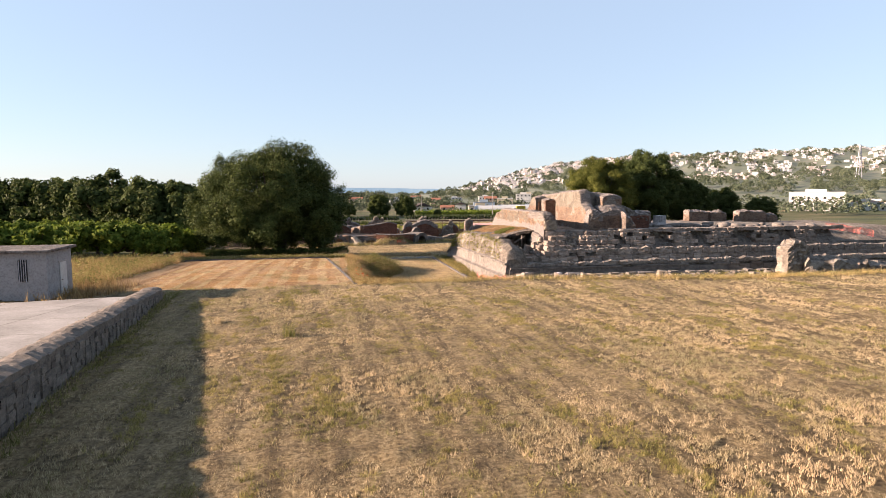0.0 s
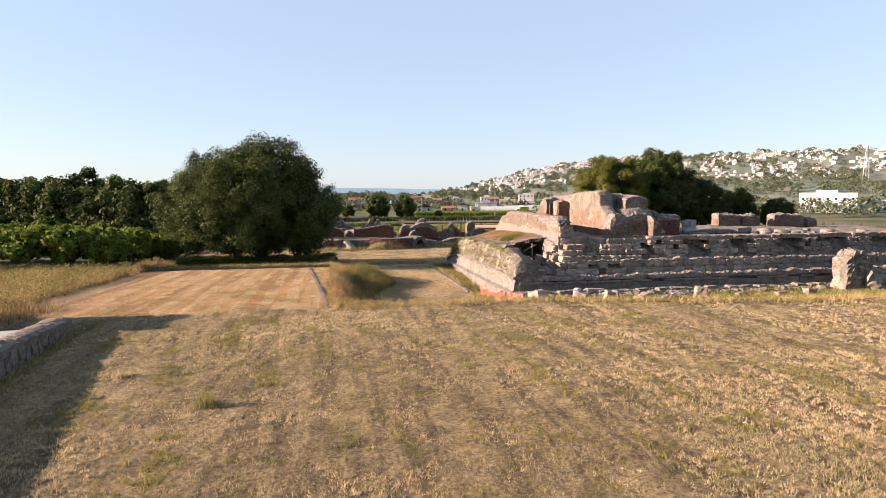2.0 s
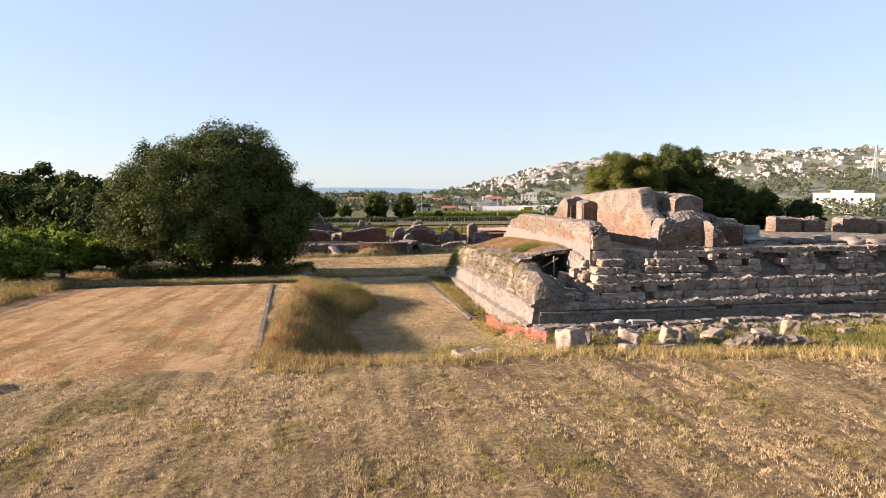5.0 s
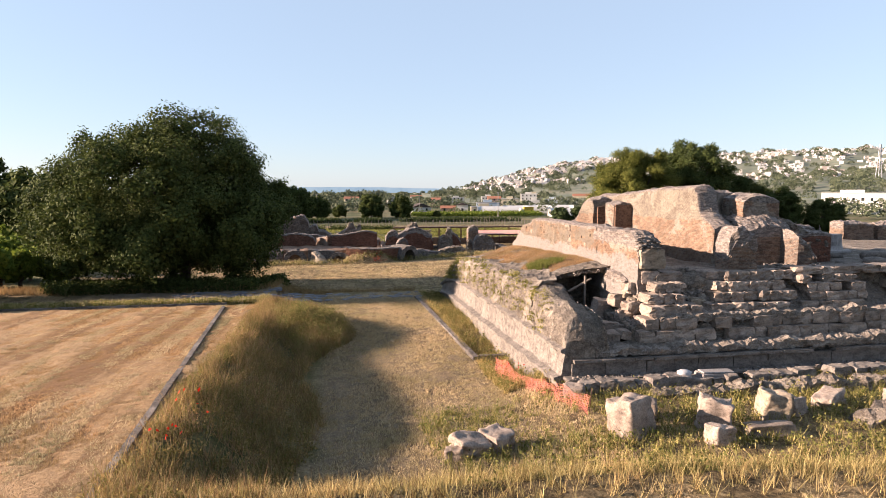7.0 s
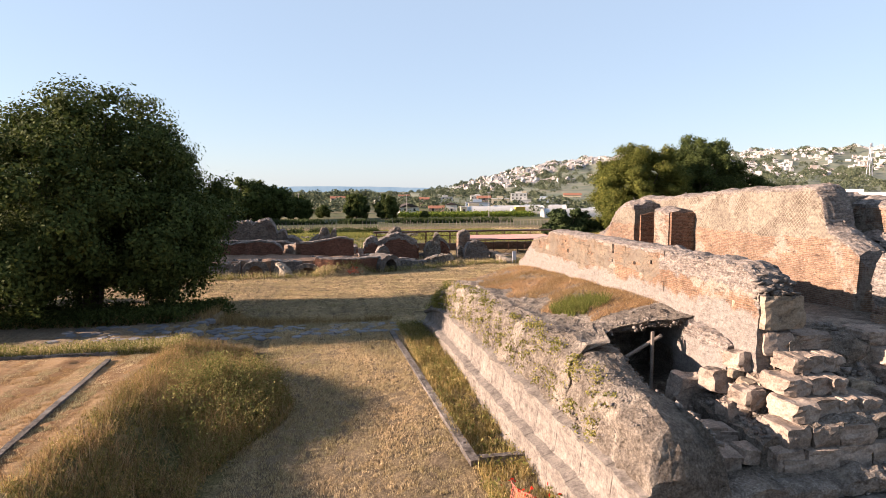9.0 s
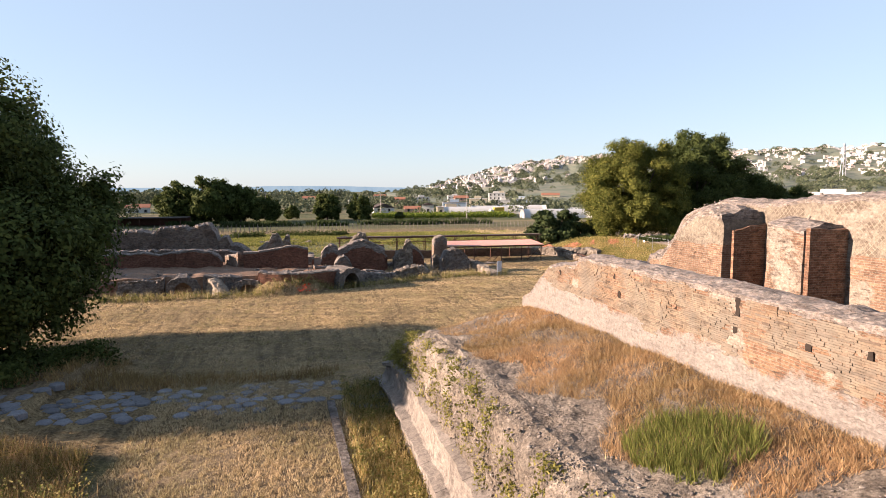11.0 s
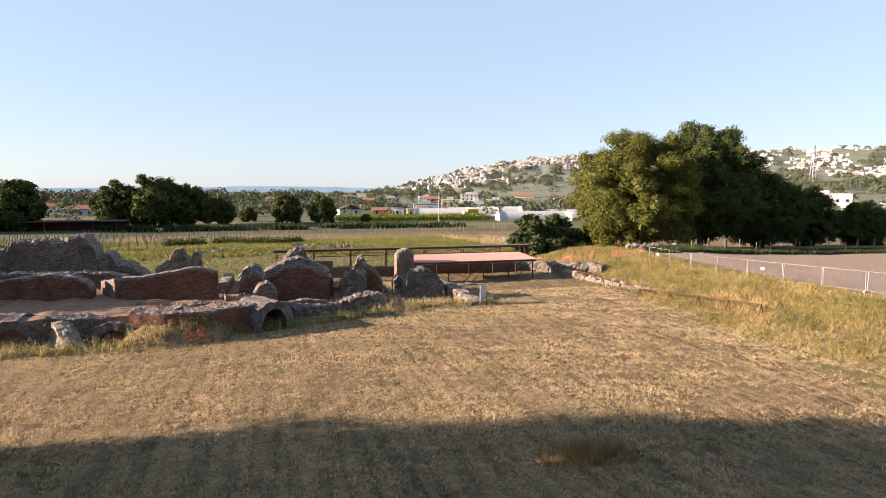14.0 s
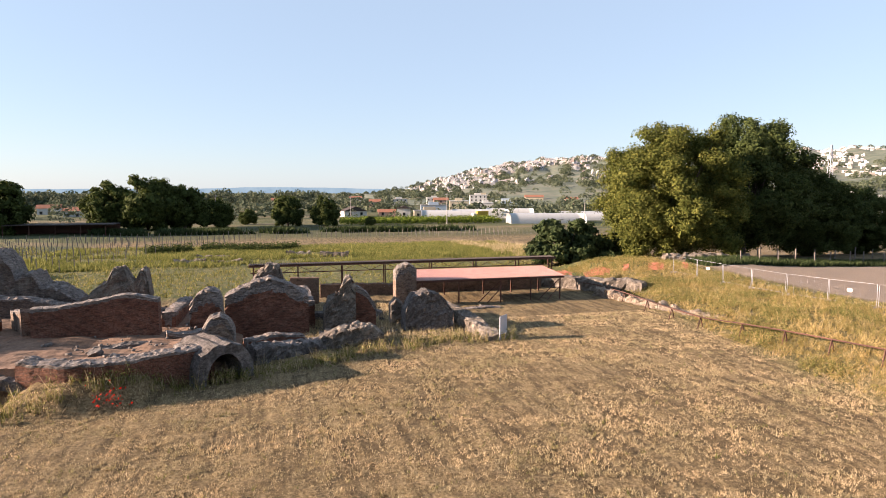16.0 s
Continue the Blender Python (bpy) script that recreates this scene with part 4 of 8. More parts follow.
part("corner_block", ruin_mesh("corner_block", [(27.5, 57.65, 8.9), (27.5, 58.4, 9.0), (27.5, 59.4, 9.0)], 2.0, 7.8, M_BRICK_W, 0.12, 0.12, 0.07, 0.2, 8.0), podium, "heavy corner block of brick")
part("corner_base", ruin_mesh("corner_base", [(27.3, 56.8, 7.3), (27.3, 57.3, 7.8), (27.3, 57.8, 7.9), (27.3, 59.4, 7.9)], 2.7, 5.4, M_BRICK, 0.12, 0.18, 0.12, 0.4, 9.0), podium, "brick base under the corner block")
part("corner_base", ruin_mesh("corner_base", [(28.0, 56.4, 7.3), (28.6, 56.4, 6.7), (29.2, 56.4, 5.8)], 1.6, 5.4, M_DARKWALL, 0.12, 0.22, 0.12, 0.4, 10.0), podium)
part("rubble_slope", ruin_mesh("rubble_slope", [(28.3, 58.4, 8.0), (29.2, 58.4, 7.75), (30.2, 58.4, 7.2), (31.2, 58.4, 6.6)], 1.8, 5.4, M_CORE, 0.14, 0.15, 0.16, 5, 10.5), podium)
part("brick_block", ruin_mesh("brick_block", [(29.4, 57.9, 7.1), (30.4, 57.9, 7.2), (31.4, 57.9, 7.1)], 1.0, 5.4, M_BRICK_D, 0.12, 0.08, 0.07, 0.25, 10.8), podium, "low dark brick block")
part("rubble_pier", ruin_mesh("rubble_pier", [(23.75, 55.25, 6.9), (24.0, 55.25, 7.55), (24.6, 55.25, 7.65), (25.2, 55.25, 7.4)], 0.95, 5.2, M_BRICK, 0.10, 0.14, 0.14, 1.5, 11.0), podium, "rough broken pier with bared rubble")
for ob in list(podium.children):
    if ob.name.split(".")[0] in ("corner_base", "rubble_pier", "rubble_slope", "corner_block", "net_work_wall", "brick_pier", "brick_block"):
        stud(ob, 0.12, 0.02, 0.07)
part("brick_wall", ruin_mesh("brick_wall", [(30.4, 61.5, 7.8), (31.5, 61.5, 7.5), (33.6, 61.6, 7.1)], 1.2, 5.5, M_BRICK, 0.25, 0.2, 0.08, 0.3, 13.0), podium)
part("cut_block", rock_cube("cut_block", M_TUFF_Y, 5, 0.04, 0.2, 3), podium, "large yellow tuff block").matrix_basis = pose(19.98, 55.25, 6.38) @ Matrix.Diagonal((1.15, 1.3, 0.85, 1))
part("dividing_wall", ruin_mesh("dividing_wall", [(20.6, 54.6, 5.6), (20.5, 57, 5.5), (20.5, 60, 5.6)], 0.9, 2.0, M_CORE, 0.25, 0.15, 0.1, 2.0), podium)

# stone courses of the front, block by block
V_TUFF = [rock_cube("tuff_block", M_TUFF, 4, 0.05, 0.22, 20 + k) for k in range(9)]
V_ROUND = [rock_cube("tuff_block", M_TUFF, 4, 0.075, 0.34, 40 + k) for k in range(8)]
V_YEL = [rock_cube("tuff_block", M_TUFF_Y, 4, 0.075, 0.34, 60 + k) for k in range(6)]
V_RAGGED = stone_variants("tuff_block", M_CORE, 6, 0.14, 0.10, 6)
V_GREY = [rock_cube("plinth_block", M_PLINTH, 3, 0.016, 0.10, 80 + k) for k in range(6)]
rb = random.Random(5)
STACKS = [(26.9, 29.9), (31.7, 34.2), (35.8, 38.5), (40.6, 43.2), (45.2, 47.6)]
far_blocks = []


def lay(vs, x, y, z, w, d, h, name="tuff_block", tilt=1.5, under=None):
    """One block with its centre at x, y, z."""
    m = pose(x, y, z, rb.uniform(-tilt, tilt), rb.uniform(-tilt, tilt), rb.uniform(-tilt, tilt)) @ Matrix.Diagonal((w, d, h, 1))
    if x > 37:
        far_blocks.append((rb.choice(vs), m))
        return
    ob = part(name, rb.choice(vs), podium)
    ob.matrix_basis = m


def course(z0, z1, yf, x0, x1, vs, lo, hi, miss=0.0, name="tuff_block", depth=0.9, jig=0.04, keep=None, gap=0.008, tilt=1.0, uneven=0.03):
    x = x0 + rb.uniform(0, 0.2)
    while x < x1:
        w = rb.uniform(lo, hi)
        xm = x + w / 2
        ok = keep is None or any(a <= xm <= b for a, b in keep)
        if ok and rb.random() > miss:
            hgt = (z1 - z0) * rb.uniform(1 - 2 * uneven, 1.0)
            lay(vs, xm, yf + depth / 2 + rb.uniform(-jig, jig), z0 + hgt / 2, w - gap, depth, hgt, name, tilt)
        x += w


# two plinth steps, the worn moulding, then the wall courses
course(1.2, 1.98, 51.72, 14.95, 57, V_GREY, 1.3, 2.6, 0, "plinth_block", 1.2, 0.015, gap=0.014, tilt=0.4)
course(1.98, 2.08, 51.66, 14.9, 57, V_GREY, 1.1, 2.6, 0.03, "plinth_block", 1.2, 0.02, gap=0.014, tilt=0.4)
course(2.08, 2.60, 52.14, 15.1, 57, V_GREY, 1.0, 2.2, 0.02, "plinth_block", 0.9, 0.02, gap=0.012, tilt=0.5)
course(2.60, 2.74, 52.02, 15.2, 57, V_GREY, 0.8, 2.2, 0.10, "plinth_block", 1.0, 0.03)
course(2.74, 2.90, 52.30, 16.4, 57, V_RAGGED, 0.5, 1.3, 0.15, "tuff_block", 0.9, 0.08)
course(2.90, 3.06, 52.48, 18.2, 57, V_GREY, 0.5, 1.5, 0.20, "plinth_block", 0.9, 0.06)
course(3.08, 3.60, 52.78, 18.3, 57, V_TUFF, 0.5, 1.1, 0.03, jig=0.05, gap=0.025)
course(3.60, 4.12, 52.86, 18.7, 57, V_TUFF, 0.5, 1.0, 0.05, jig=0.08, gap=0.03, uneven=0.06)
course(4.12, 4.56, 53.12, 18.9, 21.0, V_ROUND, 0.45, 0.75, 0.0, jig=0.08, uneven=0.06)
course(4.12, 4.56, 53.32, 21.8, 25.6, V_ROUND, 0.45, 0.8, 0.05, jig=0.08, uneven=0.06)
course(4.56, 4.98, 53.50, 19.2, 20.7, V_ROUND, 0.4, 0.7, 0.0, jig=0.08)
course(4.56, 4.98, 53.62, 22.4, 25.7, V_ROUND, 0.5, 0.75, 0.0, jig=0.08)
course(4.98, 5.40, 53.95, 19.7, 21.1, V_ROUND, 0.4, 0.6, 0.0, jig=0.08)
course(4.98, 5.40, 53.85, 22.6, 25.9, V_ROUND, 0.45, 0.7, 0.0, jig=0.08)
course(5.40, 5.78, 54.55, 20.3, 23.4, V_ROUND, 0.6, 1.2, 0.05, jig=0.07)
course(5.40, 5.80, 54.15, 23.0, 26.4, V_ROUND, 0.45, 0.75, 0.0, jig=0.08)
course(4.12, 4.50, 53.42, 26.4, 50, V_TUFF, 0.5, 0.9, 0.02, jig=0.06, keep=STACKS, gap=0.03)
course(4.50, 4.88, 53.55, 26.4, 50, V_TUFF, 0.42, 0.8, 0.03, jig=0.07, keep=STACKS, gap=0.03)
course(4.88, 5.26, 53.68, 26.4, 50, V_TUFF, 0.42, 0.8, 0.04, jig=0.07, keep=[(a - 0.1, b - 0.2) for a, b in STACKS], gap=0.03)
course(5.26, 5.62, 53.80, 26.4, 50, V_ROUND, 0.42, 0.75, 0.06, jig=0.08, keep=[(a, b - 0.3) for a, b in STACKS], gap=0.03)
course(5.60, 5.97, 54.05, 26.6, 50, V_ROUND, 0.6, 1.5, 0.10, jig=0.12, uneven=0.09)


# earth colour set darker, with the shade of the recesses in it
M_WASHED = rough_mat("washed_earth", (0.10, 0.08, 0.06), (0.17, 0.14, 0.108), (0.26, 0.215, 0.17), 1.3, 16, 0.9, 0.06, vary=0)


def recess(x, y):
    f = min(1.0, max(0.0, (y - 53.35) / 1.9))
    return 4.06 + 1.75 * f ** 1.2 + 0.22 * nz(x, y, 3, 1.1) * f + 0.08 * nz(x, y, 6, 4.0)


part("earth_slope", sheet_mesh("earth_slope", 24.8, 50, 53.35, 55.9, 0.16, recess, 1.5, M_WASHED), podium, "earth washed down between the stacks of blocks")
rs_ = np.random.default_rng(91)
px_, py_ = rs_.uniform(24.8, 49.5, 2600), rs_.uniform(53.3, 55.8, 2600)
tagged(part("rubble", grit_mesh("rubble", np.array([(x, y, recess(x, y)) for x, y in zip(px_, py_)]), 0.03, 0.18, M_GRIT, 92), podium), kind="stuff")
px_, py_ = rs_.uniform(16.5, 50, 3800), rs_.uniform(52.15, 52.9, 3800)
tagged(part("rubble", grit_mesh("rubble", np.stack([px_, py_, 2.72 + 0.5 * (py_ - 52.15) + rs_.uniform(-0.04, 0.06, 3800)], 1), 0.02, 0.10, M_GRITB, 93, 0.5), podium), kind="stuff")
px_, py_ = rs_.uniform(15.2, 50, 900), rs_.uniform(51.7, 52.1, 900)
tagged(part("rubble", grit_mesh("rubble", np.stack([px_, py_, np.full(900, 2.09)], 1), 0.03, 0.14, M_GRIT, 94), podium), kind="stuff")
M_LEDGE = rubble_mat("crumbled_ledge", (0.24, 0.21, 0.175), (0.36, 0.32, 0.27), (0.46, 0.415, 0.355), 18.0)
part("ledge", ruin_mesh("ledge", [(19.2, 53.2, 4.14), (26, 53.2, 4.17), (36, 53.2, 4.18), (50, 53.2, 4.15), (57, 53.2, 4.1)], 0.55, 3.9, M_LEDGE, 0.14, 0.14, 0.07, 5, 17.0), podium, "crumbled ledge between the courses")
part("ledge", ruin_mesh("ledge", [(16.3, 52.5, 3.0), (17.9, 52.5, 3.05), (26, 52.5, 3.14), (36, 52.5, 3.14), (57, 52.5, 3.1)], 0.7, 2.8, M_LEDGE, 0.14, 0.18, 0.08, 5, 18.0), podium, "crumbled ledge over the moulding")
# backing of the recesses between the stacks
part("recess_fill", ruin_mesh("recess_fill", [(20.3, 55.25, 5.4), (27, 55.25, 5.6), (36, 55.25, 5.6), (48.5, 55.25, 5.5)], 1.2, 1.5, M_CORE, 0.25, 0.15, 0.2, 5, 15.0, batter=0.55), podium)
part("lower_core", ruin_mesh("lower_core", [(16.4, 53.15, 2.75), (18, 53.15, 2.95), (20, 53.15, 3.02), (40, 53.15, 3.02), (57, 53.15, 3.0)], 1.3, 0.9, M_CORE, 0.3, 0.12, 0.1, 5, 16.0), podium)
# fallen and slumped blocks by the chamber
def heap(x, y):
    f = min(1.0, max(0.0, (y - 53.0) / 2.4))
    return 3.6 + 2.05 * f * min(1.0, max(0.15, (x - 18.3) / 2.2)) + 0.25 * nz(x, y, 3, 1.6) + 0.12 * nz(x, y, 6, 4.0)


# squared blocks stepping up beside the chamber mouth
for x, y, z, w, h in ((18.7, 54.7, 3.55, 0.8, 1.2), (18.9, 54.5, 4.3, 0.75, 0.5), (19.6, 54.9, 3.6, 0.7, 1.2), (19.5, 54.8, 4.45, 0.6, 0.55), (20.1, 54.9, 4.5, 0.5, 0.5), (19.3, 55.3, 5.0, 0.8, 0.5), (20.1, 55.0, 5.05, 0.7, 0.45),
                      (19.9, 54.95, 5.55, 0.95, 0.62), (18.5, 53.5, 3.25, 0.6, 0.5), (19.1, 53.4, 3.2, 0.5, 0.55), (17.9, 54.0, 3.15, 0.9, 0.5), (18.9, 53.2, 3.3, 0.35, 0.6), (18.45, 56.3, 3.9, 1.2, 0.95), (18.8, 55.6, 4.4, 0.8, 0.6), (19.2, 55.3, 4.1, 0.7, 0.6)):
    lay(V_ROUND, x, y, z, w * 0.78, 0.62, h * 0.95, "tuff_block", 6)
    lay(V_YEL, x + w * 0.55, y + 0.12, z - 0.04, w * 0.5, 0.6, h * 0.8, "tuff_block", 9)
grit_h = np.stack([rg.uniform(18.5, 23.6, 1500), rg.uniform(53.2, 55.8, 1500)], 1)
tagged(part("rubble", grit_mesh("rubble", np.array([(x, y, heap(x, y) + 0.02) for x, y in grit_h]), 0.04, 0.18, M_GRIT, 64), podium), kind="stuff")
part("earth_slope", sheet_mesh("earth_slope", 18.3, 23.8, 53.1, 55.9, 0.14, heap, 1.5, M_CORE), podium, "slope of earth and broken stone")
for _ in range(60):
    x = rb.uniform(19.0, 22.9)
    f = rb.random()
    y = 53.4 + 1.8 * f
    z = 3.75 + (5.1 - 3.75) * f * (0.6 + 0.4 * (x - 18.6) / 5) + rb.uniform(-0.05, 0.15)
    s = rb.uniform(0.25, 0.55)
    lay(rb.choice((V_YEL, V_ROUND)), x, y, z, s * 1.25, s * 1.1, s * 0.9, "tuff_block", 9)
for k in range(30):
    lay(V_TUFF, rb.uniform(16.9, 19.2), rb.uniform(52.9, 56.5), 3.2 + rb.uniform(0, 0.3), rb.uniform(0.4, 0.9), rb.uniform(0.4, 0.7), rb.uniform(0.3, 0.5), "tuff_block", 12)


def join_blocks(name, items, mat):
    vs, fs, base = [], [], 0
    for me, m in items:
        for v in me.vertices:
            vs.append(m @ v.co)
        for p_ in me.polygons:
            fs.append([base + i for i in p_.vertices])
        base += len(me.vertices)
    return mesh_of(name, vs, fs, mat)


tagged(part("far_masonry", join_blocks("far_masonry", far_blocks, M_TUFF), podium), kind="stuff")
# brick pillars at the back of the platform
for x0, x1, zt in ((43.3, 45.9, 6.95), (46.3, 48.4, 6.8), (50.2, 54.0, 6.8), (54.5, 55.6, 6.35)):
    part("brick_pillar", ruin_mesh("brick_pillar", [(x0, 70, zt), ((x0 + x1) / 2, 70, zt + 0.1), (x1, 70, zt - 0.1)], 1.3, 5.4, M_BRICK, 0.2, 0.22, 0.10, 0.25, x0), podium)

# facing bricks of the long low wall
def brick_ramp(name, source):
    m, n, l, b = mat_new(name, 0.9)
    if source == "object":
        v = n.new("ShaderNodeObjectInfo").outputs["Random"]
    else:
        v = n.new("ShaderNodeNewGeometry").outputs["Random Per Island"]
    red = n_ramp(n, l, v, [(0.0, (0.34, 0.25, 0.18)), (0.4, (0.35, 0.243, 0.168)), (0.75, (0.35, 0.222, 0.147)), (0.9, (0.33, 0.28, 0.23)), (1.0, (0.16, 0.105, 0.08))])
    pale = n_ramp(n, l, v, [(0.0, (0.34, 0.29, 0.23)), (0.5, (0.37, 0.315, 0.25)), (0.85, (0.33, 0.25, 0.19)), (1.0, (0.20, 0.155, 0.12))])
    c = n_mix(n, l, n_ramp(n, l, n_noise(n, l, n_pos(n), 0.42, 4, 0.6, 0.3), [(0.46, (0.15, 0.15, 0.15)), (0.60, (0.9, 0.9, 0.9))]), pale, red)
    f = n_noise(n, l, n_pos(n), 16, 6, 0.7)
    c = n_mix(n, l, 0.8, c, n_ramp(n, l, f, [(0.35, (0.62, 0.6, 0.58)), (0.6, (1.1, 1.08, 1.06))]), "MULTIPLY")
    big_ = n_noise(n, l, n_pos(n), 0.55, 5, 0.65)
    c = n_mix(n, l, n_ramp(n, l, big_, [(0.45, (0, 0, 0)), (0.62, (0.4, 0.4, 0.4))]), c, (0.30, 0.268, 0.225))
    c, wf = weather(n, l, n_pos(n), c, 1.7, 0.55, 1.2)
    c = n_mix(n, l, n_ramp(n, l, n_noise(n, l, n_pos(n), 1.1, 6, 0.7), [(0.5, (0, 0, 0)), (0.6, (0.45, 0.45, 0.45))]), c, (0.25, 0.22, 0.19))
    coat(n, l, b, c, K_STONE * 0.58)
    n_bump(n, l, b, f, 0.5, 0.02)
    return m


M_HOLE = plain_mat("socket_shade", (0.03, 0.022, 0.018), 0.95)
M_FBRICK = brick_ramp("facing_brick", "object")
M_FBRICK_J = brick_ramp("facing_brick_far", "island")
V_BRICK = [rock_cube("brick", M_FBRICK, 1, 0.03, 0.16, 310 + k) for k in range(7)]
rk = random.Random(33)
wall1 = [o for o in podium.children if o.name == "brick_wall"][0]
joined = []
near_bricks = 0
SOCKETS = ((62.9, 7.25, 0.34, 0.11), (62.95, 6.8, 0.16, 0.12), (67.6, 7.15, 0.22, 0.10), (71.0, 6.72, 0.4, 0.10), (67.3, 6.75, 0.16, 0.12), (61.2, 6.9, 0.12, 0.12), (64.9, 6.9, 0.12, 0.12), (60.1, 7.05, 0.12, 0.1))
z = 5.9
while z < 7.5:
    y = 59.2 + rk.uniform(0, 0.2)
    while y < 73.3:
        w = rk.uniform(0.17, 0.40)
        yc = y + w / 2
        at = lambda px, py, wl2, sd: smooth_noise(np.array([px]), np.array([py]), wl2, sd)[0]
        crest = float(np.interp(yc, [59.2, 69.7, 69.9, 71.9, 72.9, 73.5], [7.42, 7.40, 7.13, 6.88, 6.2, 5.8])) + 0.10 * at(yc, 3.0, 0.8, 35) + 0.05 * at(yc, 9.0, 0.3, 36)
        low_ = float(np.interp(yc, [59, 60, 63, 66, 73], [6.9, 6.7, 6.45, 6.3, 6.3]))
        worn = at(yc, z * 2.0, 0.7, 37)
        if low_ + 0.5 * at(yc, z * 1.4, 1.4, 34) < z < crest and worn < 0.75 and not any(abs(yc - a) < (w + d) / 2 and abs(z - b2) < c / 2 for a, b2, c, d in SOCKETS):
            e = 0.03 * (nz(19.375, yc, z + 2.0, 1.3) + 0.32 * nz(19.375, yc, z + 2.0, 4.0))
            x = 19.375 - e + 0.045 + (0.016 if worn > 0.45 and rk.random() < 0.5 else 0.0) + rk.uniform(-0.003, 0.003)
            m = pose(x, yc, z, rk.uniform(-0.5, 0.5), rk.uniform(-1, 1), rk.uniform(-0.5, 0.5)) @ Matrix.Diagonal((0.12, w - 0.001, 0.037, 1))
            if 60.5 < yc < 66.5 and near_bricks < 300 and z > 6.7:
                near_bricks += 1
                ob = part("brick", rk.choice(V_BRICK), wall1)
                ob.matrix_basis = m
            else:
                joined.append((rk.choice(V_BRICK), m))
        y += w
    z += 0.041
tagged(part("brick_facing", join_blocks("brick_facing", joined, M_FBRICK_J), wall1), kind="stuff")
tops = np.stack([rg.uniform(19.4, 20.3, 2600), rg.uniform(55.0, 73.0, 2600)], 1)
tagged(part("rubble", grit_mesh("rubble", np.array([(x, y, float(np.interp(y, [55.0, 55.4, 69.7, 69.9, 71.9, 72.9, 73.2], [7.25, 7.5, 7.45, 7.2, 6.93, 6.27, 6.05])) + 0.06 * math.sin(math.pi * (x - 19.37) / 0.96) - 0.03) for x, y in tops]), 0.03, 0.11, M_GRIT, 66, 0.35), wall1), kind="stuff")
# scaffolding sockets as near-black blocks for the shade inside; toothed broken wall end
for yc, zc, h, w in SOCKETS:
    part("putlog_hole", ruin_mesh("putlog_hole", [(19.43, yc - w / 2, zc + h / 2), (19.43, yc, zc + h / 2), (19.43, yc + w / 2, zc + h / 2)], 0.125, zc - h / 2, M_HOLE, 0.05, 0.08, 0.03), wall1)
endp = np.stack([rg.uniform(19.4, 20.3, 420), rg.uniform(54.66, 55.1, 420), rg.uniform(6.75, 7.4, 420)], 1)
endp = endp[endp[:, 2] < 6.95 + 1.0 * (endp[:, 1] - 54.7)]
tagged(part("rubble", grit_mesh("rubble", endp, 0.08, 0.28, M_GRIT, 68, 0.3, 1.5), wall1, "broken ends of brick courses"), kind="stuff")

# ---- baths ----
def ruin(label, pts, thick, mat, base=-0.3, group="walls of the ruined baths", name="ruined_wall", **kw):
    """A ruined wall standing on the ground."""
    kw.setdefault("step", 0.17)
    kw.setdefault("crown", 0.05)
    kw.setdefault("core", 0.22)
    kw.setdefault("rough", 0.06)
    kw["step"] = min(kw["step"], 0.17)
    kw["ragged"] = kw.get("ragged", 0.09)
    ob = tagged(new(name, ruin_mesh(name, pts, thick, base, mat, **kw)), label, "ruined wall", group)
    return stud(ob, 0.12, 0.02, 0.09, M_GRITB)


ruin("high dark grey wall stump of the baths", [(-24, 127.6, 1.4), (-21, 127.6, 2.6), (-18, 127.6, 3.5), (-14.5, 127.5, 4.4), (-14.2, 127.5, 4.9), (-10.3, 127.5, 5.0), (-6.1, 127.4, 4.95), (-4.3, 127.4, 4.7), (-4.1, 127.4, 5.2), (-1.2, 127.4, 5.4), (-0.8, 127.4, 5.0), (0.1, 127.4, 5.45), (1.3, 127.4, 5.75), (2.0, 127.4, 4.8), (2.2, 127.4, 3.9), (3.3, 127.4, 4.2), (3.6, 127.4, 3.3), (4.7, 127.4, 3.1), (5.8, 127.4, 2.2)], 2.4, M_DARKWALL, ragged=0.12, rough=0.16, core=0.3, step=0.17, batter=0.16)
ruin("low ledge along the foot of the grey wall stump", [(-20, 125.3, 2.6), (-9, 125.3, 3.0), (-2, 125.2, 2.9), (2.6, 125.2, 2.8), (5.6, 125.2, 2.3)], 1.2, M_DARKWALL, ragged=0.15, rough=0.1, seed=0.5)
ruin("low reddish brick wall of the baths", [(-6.8, 121.5, 3.0), (-4.2, 121.5, 3.0), (-3.0, 121.5, 2.8), (-1.1, 121.5, 3.05), (-0.3, 121.5, 3.2)], 1.0, M_BRICK_D, seed=1)
ruin("low brick wall with a rounded rubble end", [(-1.1, 120.5, 3.2), (0.8, 120.5, 3.3), (2.4, 120.5, 3.05), (3.0, 120.5, 2.7), (3.3, 120.5, 2.2)], 1.2, M_BRICK_D, core=0.4, seed=2)
ruin("long dark red brick wall rising to one end", [(5.6, 119.0, 3.1), (7.1, 119.0, 3.2), (9.0, 119.0, 3.45), (10.4, 119.0, 3.75), (11.3, 119.0, 3.6), (12.1, 119.0, 3.35)], 0.85, M_BRICK_D, ragged=0.08, core=0.35, rough=0.04, seed=3)
ruin("brick return wall catching the sun", [(3.7, 122.2, 2.5), (4.6, 120.6, 2.75), (5.35, 119.2, 3.05)], 0.75, M_BRICK, ragged=0.1, core=0.3, seed=4)
